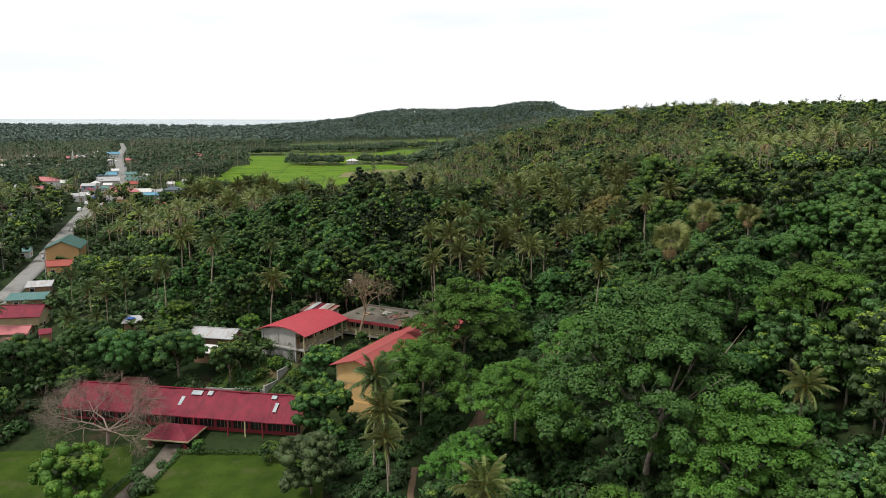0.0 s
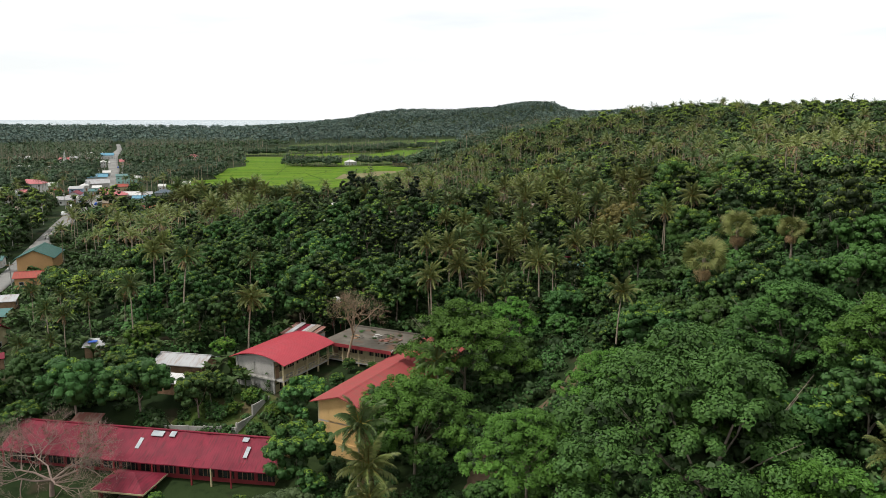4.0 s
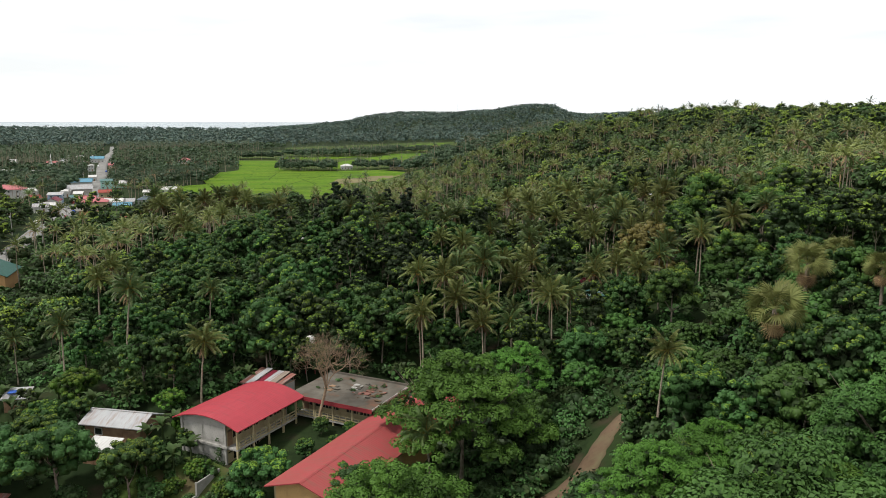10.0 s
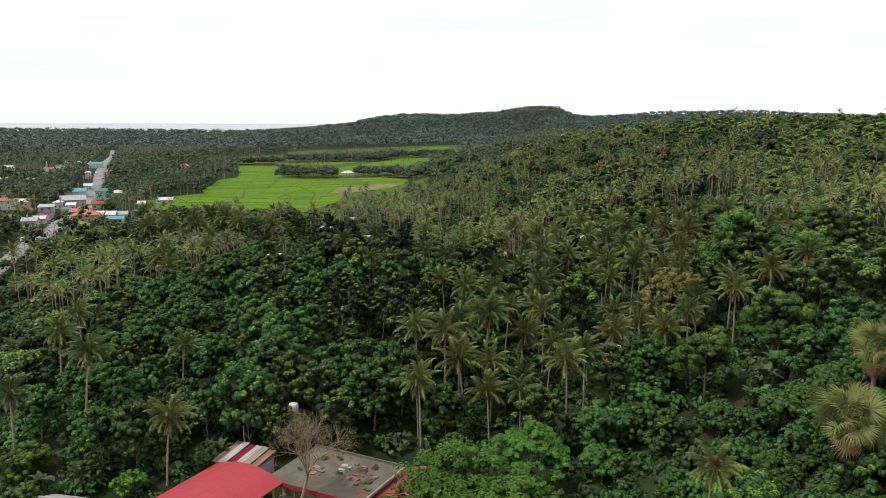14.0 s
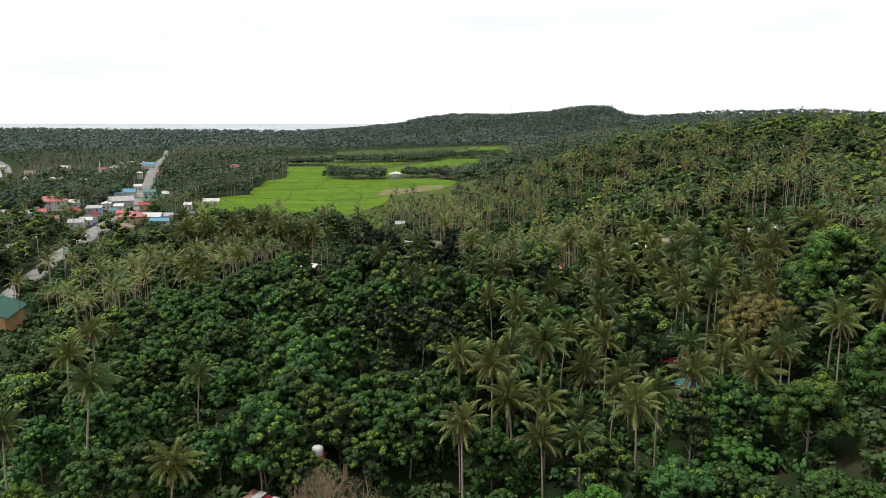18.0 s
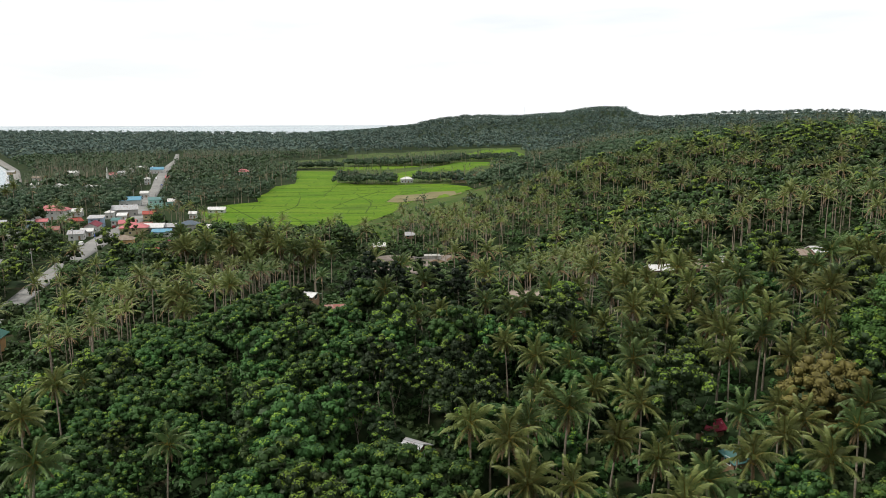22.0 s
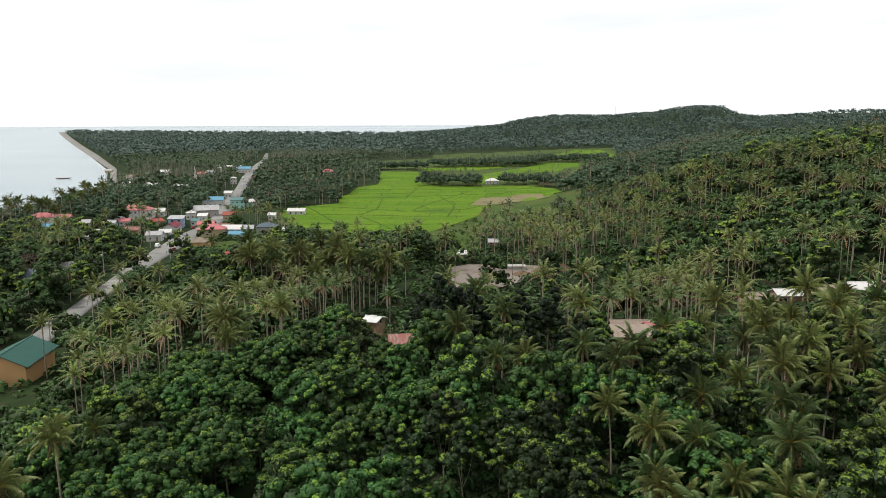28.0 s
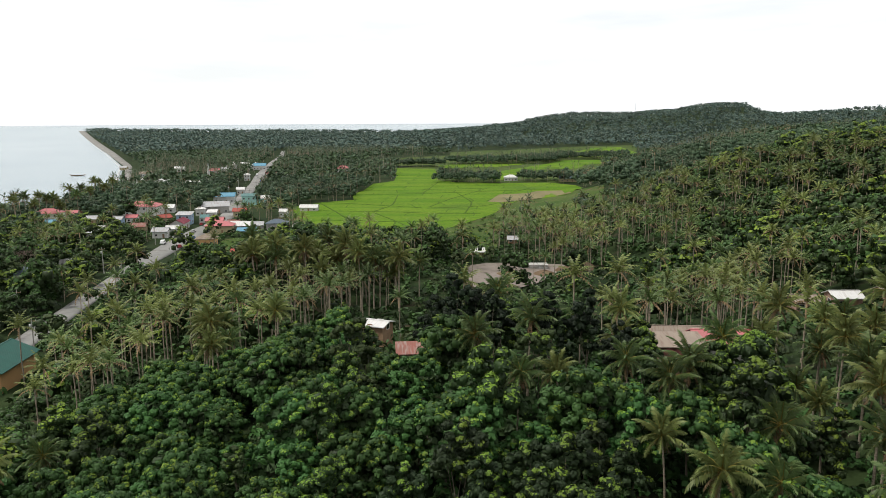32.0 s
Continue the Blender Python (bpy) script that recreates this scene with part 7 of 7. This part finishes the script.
def middle_woods():
    rng = np.random.default_rng(91)
    mats = [M["leaf_deep"], M["leaf_mid"], M["leaf_fresh_lit"], M["frond"], M["palm_bark"], M["frond_dead"], M["leaf_olive"], M["frond_light"]]
    palms = [mass_palm(rng, H, 17, 8, 4.1, s, 4, 5) for H, s in ((12.5, 3), (14.5, 7), (11, 3), (13, 7))]
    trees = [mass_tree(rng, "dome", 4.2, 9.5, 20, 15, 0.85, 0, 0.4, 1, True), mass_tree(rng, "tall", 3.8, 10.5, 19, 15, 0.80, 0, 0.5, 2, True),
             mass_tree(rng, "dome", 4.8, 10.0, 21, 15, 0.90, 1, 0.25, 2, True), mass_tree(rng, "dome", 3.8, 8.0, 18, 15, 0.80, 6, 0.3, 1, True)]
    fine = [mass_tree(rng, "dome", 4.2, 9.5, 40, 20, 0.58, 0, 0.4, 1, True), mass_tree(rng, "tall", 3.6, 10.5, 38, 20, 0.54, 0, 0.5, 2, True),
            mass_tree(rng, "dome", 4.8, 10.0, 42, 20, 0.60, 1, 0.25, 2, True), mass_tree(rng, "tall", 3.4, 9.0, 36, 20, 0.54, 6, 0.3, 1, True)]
    x, y = scatter(rng, -285, 330, -20, 520, 6.9)
    near = (x > NEAR[0]) & (x < NEAR[1]) & (y > NEAR[2]) & (y < NEAR[3])
    sight = (x < 0.62 * (y + 7) + 34) & (x > -np.maximum(0.62 * (y + 7), 0.97 * (y - 120)) - 16)
    ok = is_free(x, y) & clear_of_marks(x, y, 0.8) & ~near & sight & ~inside(FRONT, x, y) & ~((np.abs(x) < 40) & (y < 60)) & thinned(rng, x, y)
    x, y = x[ok], y[ok]
    w = wave(x, y, 1.6, 1.0)
    share = np.where(y > 225, 0.62, np.where(x < -70, 0.34, 0.18))
    share = np.where((x > 12) & (y > 190) & (y < 430), 0.72, share)
    grove = (x > 12) & (x < 120) & (y > 225) & (y < 335)
    share = np.where(x < np.interp(y, [p[1] for p in ROAD], [p[0] for p in ROAD]) - 5, np.where(y < 480, 0.02, 0.2), share)
    share = np.where(x > 110 + 0.15 * y, 0.32, share)
    share = np.clip(share + (w - 0.5) * 1.3, 0.03, 0.92)
    share = share * np.interp(land(x, y), [38, 47], [1, 0.12])
    palm = rng.random(len(x)) < np.where(grove, np.maximum(share, 0.82), share)
    z = land(x, y)
    for name, pick, shapes, label, low, high in (("coconut_grove", palm, palms, "dense grove of coconut palms on the slopes", 0.75, 1.08), ("mixed_woods", ~palm, trees, "dense mixed broadleaf woods on the slopes", 0.7, 1.45)):
        i = np.nonzero(pick)[0]
        v, f, s = pack(shapes if name == "coconut_grove" else shapes + fine, rng.integers(0, np.where((land(x[i], y[i]) > 40) & (name == "mixed_woods"), 2, len(shapes))) + (4 * (np.hypot(x[i], y[i] - 60) < 190) if name == "mixed_woods" else 0), x[i], y[i], z[i], rng.uniform(low, high, len(i)) * np.where((x[i] < -60) & (y[i] < 250), 0.82, 1.0), rng.uniform(0, 6.28, len(i)))
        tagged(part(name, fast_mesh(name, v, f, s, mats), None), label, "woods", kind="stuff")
    # the rest of the near wood, past the trees that stand singly
    shapes, used = [], [M["bark"]]
    for k in (1, 2, 4):
        pieces = []
        for o in WOOD[k].children:
            me = o.data
            co, ix, sl = np.empty(len(me.vertices) * 3, np.float32), np.empty(len(me.loops), np.int32), np.empty(len(me.polygons), np.int32)
            me.vertices.foreach_get("co", co), me.loops.foreach_get("vertex_index", ix), me.polygons.foreach_get("material_index", sl)
            own = [used.index(m) if m in used else used.append(m) or len(used) - 1 for m in me.materials]
            pieces.append((co.reshape(-1, 3), ix.reshape(-1, 4), np.array(own)[sl]))
        v, f = merged([(a, b) for a, b, _ in pieces])
        shapes.append((v, f, np.concatenate([s for _, _, s in pieces])))
    a, b = REST[:, 0], REST[:, 1]
    v, f, s = pack(shapes, rng.choice(3, len(a), p=(0.46, 0.08, 0.46)), a, b, land(a, b) - 0.1, rng.uniform(0.75, 1.1, len(a)), rng.uniform(0, 6.28, len(a)))
    tagged(part("hillside_thicket", fast_mesh("hillside_thicket", v, f, s, used), None), "close thicket of small trees covering the hillside", "woods", kind="stuff")
    # undergrowth between the trunks
    bush = [mass_tree(rng, "bush", 2.6, 3.2, 6, 5, 1.5, k, 0.25, 1) for k in (0, 1, 1, 6)]
    fine = [mass_tree(rng, "bush", 2.0, 2.8, 9, 9, 0.75, k, 0.25, 1) for k in (0, 1, 1, 6)]
    leafy = [mass_tree(rng, "bush", 2.2, 3.0, 11, 15, 0.46, k, 0.35, 1, True) for k in (0, 1, 1, 6)]
    for name, span, step, shapes in (("thicket", (-72, 60, 52, 140), 2.9, leafy), ("undergrowth", (-72, 78, 30, 236), 3.6, fine), ("brushwood", (-285, 330, -70, 520), 6.2, bush + fine)):
        x, y = scatter(rng, *span[:2], *span[2:], step)
        ok = is_free(x, y) & ~inside(YARD, x, y) & ~inside(LAWN_W, x, y)
        if name == "brushwood":
            ok &= ~((x > -72) & (x < 78) & (y > 30) & (y < 236)) & (x < 0.62 * np.abs(y + 7) + 90) & (x > -np.maximum(0.62 * np.abs(y + 7), 0.97 * (y - 120)) - 90)
        else:
            ok &= (y > 140) | (x > 60) | (y < 52) if name == "undergrowth" else x < 0.62 * (y + 7) + 12
            ok &= off_line([(-6, 62), (-4.5, 72), (-3.2, 80), (-4.4, 88), (-4, 96)], x, y) > 1.5
            ok &= ~((x < 8) & (x > -17) & (y < 66))
        x, y = x[ok], y[ok]
        size = rng.uniform(0.6, 1.35, len(x)) * np.where(inside(FRONT, x, y), 0.75, 1.0)
        kind = rng.integers(0, 4, len(x)) + (4 * ((np.hypot(x, y - 60) < 215) & (y > 70)) if name == "brushwood" else 0)
        v, f, s = pack(shapes, kind, x, y, land(x, y) - 0.2, size * np.where(kind > 3, 1.4, 1.0), rng.uniform(0, 6.28, len(x)))
        tagged(part(name, fast_mesh(name, v, f, s, mats), None), "tangled green undergrowth of shrubs and vines", "undergrowth", kind="stuff")


def meadow_growth():
    rng = np.random.default_rng(93)
    mats = [M["leaf_deep"], M["leaf_mid"], M["leaf_fresh_lit"], M["leaf_olive"]]
    bush = [mass_tree(rng, "bush", 1.8, 2.2, 8, 8, 0.8, k, 0.3, 2) for k in (1, 3, 1)]
    for name, area, step in (("meadow_brush", SCRUB, 4.6), ("lot_brush", LOT, 5.5)):
        xs, ys = [p[0] for p in area], [p[1] for p in area]
        x, y = scatter(rng, min(xs), max(xs), min(ys), max(ys), step)
        ok = inside(area, x, y) & (rng.random(len(x)) < 0.3 + 0.6 * (wave(x, y, 0.5) > 0.55))
        for a, b in HOUSES:
            ok &= np.hypot(x - a, y - b) > 7
        x, y = x[ok], y[ok]
        v, f, s = pack(bush, rng.integers(0, 3, len(x)), x, y, land(x, y), rng.uniform(0.3, 0.95, len(x)), rng.uniform(0, 6.28, len(x)))
        tagged(part(name, fast_mesh(name, v, f, s, mats), None), "rough tufts of shrubs and tall grass", "undergrowth", kind="stuff")


def far_woods():
    rng = np.random.default_rng(95)
    plain = [M["half_haze_leaf"], M["half_haze_palm"], M["palm_bark"], M["frond_dead"], M["leaf_deep"]]
    hazy = [M["haze_leaf"], M["haze_palm"]]
    palm = [mass_palm(rng, H, 7, 1, 4.4, 1, 2, 3, 3) for H in (13, 15, 11)]
    near_palm = [mass_palm(rng, H, 11, 4, 4.4, 1, 2, 3, 3) for H in (13, 15, 11)]
    tree = [mass_tree(rng, "dome", 4.2, 10, 8, 3, 2.9, k, 0.3, j) for k, j in ((0, 4), (0, 1), (4, 0))]
    near_tree = [mass_tree(rng, "dome", 4.4, 10, 12, 7, 1.25, k, 0.4, j, True) for k, j in ((0, 1), (4, 0), (0, 1))]
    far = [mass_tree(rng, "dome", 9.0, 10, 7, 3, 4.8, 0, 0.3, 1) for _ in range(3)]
    x, y = scatter(rng, -1000, 900, 330, 1450, 9.0)
    r = np.hypot(x, y - 60)
    ok = is_free(x, y) & ~((x > -285) & (x < 330) & (y < 520)) & (np.abs(x + 60) < 120 + 0.75 * y) & (r < 1430) & thinned(rng, x, y) & ((wave(x, y, 1.9, 4.0) > 0.30) | (rng.random(len(x)) < 0.45))
    ok &= ~((y > 430) & (x > np.interp(y, EDGE_Y, EDGE_X) + 750))
    x, y = x[ok], y[ok]
    p = rng.random(len(x)) < np.interp(land(x, y), [36, 46], [1.0, 0.12]) * np.clip(0.45 + 1.6 * (wave(x, y, 3.2, 2.0) - 0.5), 0.05, 0.95)
    close = np.hypot(x, y - 60) < 760
    edge = close.copy()
    for o in BELTS:
        edge |= inside(o, x, y)
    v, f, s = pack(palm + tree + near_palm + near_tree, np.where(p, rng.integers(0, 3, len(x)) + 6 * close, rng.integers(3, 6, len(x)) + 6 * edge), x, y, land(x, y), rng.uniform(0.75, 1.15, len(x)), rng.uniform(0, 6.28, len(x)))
    # close rows of round trees and palms in the belts between the paddies
    bx, by = scatter(rng, -330, 20, 800, 1350, 7.0)
    row = np.zeros(len(bx), bool)
    for o in BELTS:
        row |= inside(o, bx, by)
    row &= rng.random(len(bx)) < 0.85
    bx, by = bx[row], by[row]
    bv, bf, bs = pack(near_tree + palm, np.where(rng.random(len(bx)) < 0.8, rng.integers(0, 3, len(bx)), rng.integers(3, 6, len(bx))), bx, by, land(bx, by), rng.uniform(0.75, 1.25, len(bx)), rng.uniform(0, 6.28, len(bx)))
    f, s = np.concatenate([f, bf + len(v)]), np.concatenate([s, bs])
    v = np.concatenate([v, bv])
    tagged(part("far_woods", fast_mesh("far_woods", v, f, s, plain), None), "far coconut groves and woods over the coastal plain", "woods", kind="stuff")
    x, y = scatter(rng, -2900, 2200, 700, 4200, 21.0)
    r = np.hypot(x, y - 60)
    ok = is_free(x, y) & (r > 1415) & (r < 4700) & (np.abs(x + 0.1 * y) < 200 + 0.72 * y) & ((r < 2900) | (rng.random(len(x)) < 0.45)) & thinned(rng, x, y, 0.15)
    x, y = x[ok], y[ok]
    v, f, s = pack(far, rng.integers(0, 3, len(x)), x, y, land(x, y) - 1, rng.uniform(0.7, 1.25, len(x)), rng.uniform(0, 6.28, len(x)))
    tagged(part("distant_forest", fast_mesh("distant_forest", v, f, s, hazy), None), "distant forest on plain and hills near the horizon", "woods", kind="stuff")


middle_woods()
meadow_growth()
far_woods()


# ---------------------------------------------------------------- small things along the road, lot and shore
def power_pole(x, y, turn, proto=[]):
    m = pose(x, y, height(x, y), 0, 0, turn)
    if proto:
        return copy_thing(proto[0], m)
    t = thing("power_pole", "grey concrete power pole with cross arm", "power pole", m, "power poles")
    part("post", fast_mesh("post", *tube([(0, 0, -1), (0, 0, 4), (0, 0, 10.5)], [0.2, 0.17, 0.11], 8)), M["concrete"], t)
    part("cross_arm", boxes((-1.1, -0.06, 9.6, 1.1, 0.06, 9.75)), M["wood"], t)
    for k in (-1, 0, 1):
        part("insulator", boxes((k - 0.06, -0.06, 9.75, k + 0.06, 0.06, 9.98)), M["white_paint"], t)
    part("transformer", fast_mesh("transformer", *tube([(0.4, 0, 8.0), (0.4, 0, 8.05), (0.4, 0, 8.9), (0.4, 0, 8.95)], [0.02, 0.28, 0.28, 0.02], 8)), M["metal_grey"], t)
    proto.append(t)
    return t


def vehicle(name, label, x, y, turn, w, l, h, mat, cab):
    """A parked car, van or tricycle: body, cabin, glass, wheels with rims, lamps."""
    t = thing(name, label, "vehicle", pose(x, y, height(x, y) + 0.36, 0, 0, turn), "parked vehicles")
    bm = boxes((-l / 2, -w / 2, 0.35, l / 2, w / 2, h * 0.56))
    bmesh.ops.bevel(bm, geom=bm.edges[:], offset=0.12, segments=2, affect="EDGES")
    part("body", bm, M[mat], t)
    bm = boxes((cab[0] * l, -w / 2 + 0.08, h * 0.56 - 0.02, cab[1] * l, w / 2 - 0.08, h))
    for v in bm.verts:
        if v.co.z > h * 0.8:
            v.co.x *= 0.88
            v.co.y *= 0.88
    part("cabin", bm, M[mat], t)
    for s in (-1, 1):
        part("side_window", boxes((cab[0] * l * 0.86, s * (w / 2 - 0.11) - 0.03, h * 0.64, cab[1] * l * 0.86, s * (w / 2 - 0.11) + 0.03, h * 0.88)), M["glass_dark"], t)
        part("headlight", boxes((l / 2 - 0.06, s * w * 0.34 - 0.12, h * 0.38, l / 2 + 0.02, s * w * 0.34 + 0.12, h * 0.46)), M["skylight"], t)
        for e in (-1, 1):
            wx = e * l * 0.31
            q = part("tyre", fast_mesh("tyre", *tube([(wx, s * w / 2 - 0.1, 0.32), (wx, s * w / 2 - 0.09, 0.32), (wx, s * w / 2 + 0.09, 0.32), (wx, s * w / 2 + 0.1, 0.32)], [0.05, 0.32, 0.32, 0.05], 10)), M["tyre"], t)
            part("rim", fast_mesh("rim", *tube([(wx, s * w / 2 + 0.1, 0.32), (wx, s * (w / 2) + 0.12, 0.32)], [0.18, 0.02], 8)), M["metal_grey"], q)
    return t


def roadside():
    rng = random.Random(12)
    line = np.array(ROAD, float)
    at = np.concatenate([[0], np.cumsum(np.hypot(*np.diff(line, axis=0).T))])

    def spot(s, off):
        p = np.array([np.interp(s, at, line[:, i]) for i in (0, 1)])
        q = np.array([np.interp(s + 1, at, line[:, i]) for i in (0, 1)])
        w = (q - p) / np.hypot(*(q - p))
        return float(p[0] + w[1] * off), float(p[1] - w[0] * off), math.degrees(math.atan2(w[1], w[0]))
    for k, s in enumerate(np.arange(110, 1020, 36)):
        x, y, a = spot(s, 9.0 if k % 2 else -9.0)
        power_pole(x, y, a + 90)
    kinds = (("van", "white delivery van parked beside the road", 1.9, 4.8, 2.0, "car_white", (-0.46, 0.34)), ("car", "small silver car at the roadside", 1.7, 4.2, 1.5, "metal_grey", (-0.3, 0.22)),
             ("tricycle", "red motor tricycle with covered sidecar", 1.5, 2.4, 1.6, "dark_red", (-0.3, 0.3)), ("tricycle", "blue motor tricycle with covered sidecar", 1.5, 2.4, 1.6, "blue_tarp", (-0.3, 0.3)))
    for k, (s, off) in enumerate(((362, -5), (385, 5.5), (398, -5.5), (412, 5), (428, -6), (436, -2), (447, 5.5), (462, -5.5), (478, 2), (495, -5.5), (520, 5), (560, -5), (610, 4.5), (690, -4.5), (770, 4), (860, -3.5))):
        x, y, a = spot(s, off)
        n, lab, w, l, h, mat, cab = kinds[0 if k == 0 else rng.randrange(4)]
        vehicle(n, lab, x, y, a + rng.uniform(-6, 6), w, l, h, mat, cab)


def lot_things():
    z = height(-34, 413) + 0.4
    t = thing("slab_stack", "stack of whitish concrete slabs on the bare lot", "slab stack", pose(-34, 413, z, 0, 0, 12))
    rng = random.Random(6)
    for k in range(9):
        a, b = (k % 3) * 4.0 - 4.0, (k // 3) * 0.5
        part("slab", boxes((a - 1.9, -2.6 + rng.uniform(-0.3, 0.3), b, a + 1.9, 2.4 + rng.uniform(-0.3, 0.3), b + 0.42)), M["concrete"], t)
    for k, (x, y, r, h) in enumerate(((-28, 400, 5, 1.6), (-20, 410, 6, 2.0), (-40, 392, 6, 1.2), (-14, 420, 5, 2.2))):
        g = np.random.default_rng(k)
        n = 14
        rings = [(1.0, -0.3), (0.75, 0.35), (0.45, 0.75), (0.15, 1.0)]
        v = np.array([(r * q * math.cos(i * 6.2832 / n) * g.uniform(0.85, 1.15), r * q * math.sin(i * 6.2832 / n) * g.uniform(0.85, 1.15), h * e) for q, e in rings for i in range(n)])
        f = np.array([(a * n + i, a * n + (i + 1) % n, (a + 1) * n + (i + 1) % n, (a + 1) * n + i) for a in range(3) for i in range(n)])
        o = part("soil_mound", fast_mesh("soil_mound", v, f), M["dirt"])
        o.location = (x, y, height(x, y) + 0.4)
        tagged(o, "low heap of brown soil on the graded lot", "soil mound", "soil mounds")


def boat(x, y, turn, l):
    t = thing("outrigger_boat", "dark narrow outrigger boat on the calm sea", "boat", pose(x, y, 0.2, 0, 0, turn))
    s = np.linspace(-1, 1, 9)
    w = 0.9 * (1 - s * s) + 0.05
    keel = np.stack([s * l / 2, 0 * s, -0.2 + 0.8 * s ** 4], -1)
    left, right = keel + np.stack([0 * s, w, 0.9 - 0 * s], -1), keel + np.stack([0 * s, -w, 0.9 - 0 * s], -1)
    v = np.concatenate([left, keel, right])
    f = np.array([(r * 9 + i, r * 9 + i + 1, (r + 1) * 9 + i + 1, (r + 1) * 9 + i) for r in (0, 1) for i in range(8)])
    part("hull", fast_mesh("hull", v, f), M["wood"], t)
    part("deck", boxes((-l * 0.3, -0.7, 0.72, l * 0.3, 0.7, 0.8)), M["wood"], t)
    part("canopy", boxes((-l * 0.18, -0.9, 2.0, l * 0.16, 0.9, 2.08), (-l * 0.17, -0.8, 0.8, -l * 0.165, -0.7, 2.0), (l * 0.15, 0.7, 0.8, l * 0.155, 0.8, 2.0)), M["wood"], t)
    for k in (-1, 1):
        part("outrigger", fast_mesh("outrigger", *tube([(-l * 0.35, k * 3, 0.1), (0, k * 3, 0.02), (l * 0.35, k * 3, 0.1)], [0.08, 0.1, 0.08], 6)), M["wood"], t)
        part("boom", fast_mesh("boom", *tube([(k * l * 0.2, -3, 0.2), (k * l * 0.2, 0, 1.0), (k * l * 0.2, 3, 0.2)], [0.06, 0.07, 0.06], 5)), M["wood"], t)


def monument():
    t = thing("white_spire", "slender white church spire among the palms", "spire", pose(-388, 783, height(-388, 783)))
    part("base", boxes((-2.2, -2.2, -1, 2.2, 2.2, 5)), M["white_paint"], t)
    part("shaft", fast_mesh("shaft", *tube([(0, 0, 5), (0, 0, 11), (0, 0, 19)], [1.9, 1.3, 0.08], 4)), M["white_paint"], t)


def mast(x, y):
    z = height(x, y)
    t = thing("radio_mast", "thin lattice radio mast on the far hill", "mast", pose(x, y, z))
    for k in range(3):
        a = k * 2.094
        part("leg", fast_mesh("leg", *tube([(1.2 * math.cos(a), 1.2 * math.sin(a), -1), (0.4 * math.cos(a), 0.4 * math.sin(a), 40)], [0.16, 0.1], 4)), M["metal_grey"], t)
    for zz in range(4, 40, 6):
        part("brace", fast_mesh("brace", *tube([(1.1 * math.cos(i * 2.094) * (1 - zz / 60), 1.1 * math.sin(i * 2.094) * (1 - zz / 60), zz + i * 1.2) for i in range(4)], [0.08] * 4, 3)), M["metal_grey"], t)


roadside()
lot_things()
boat(-623, 892, 20, 18)
monument()
mast(60, 2700)
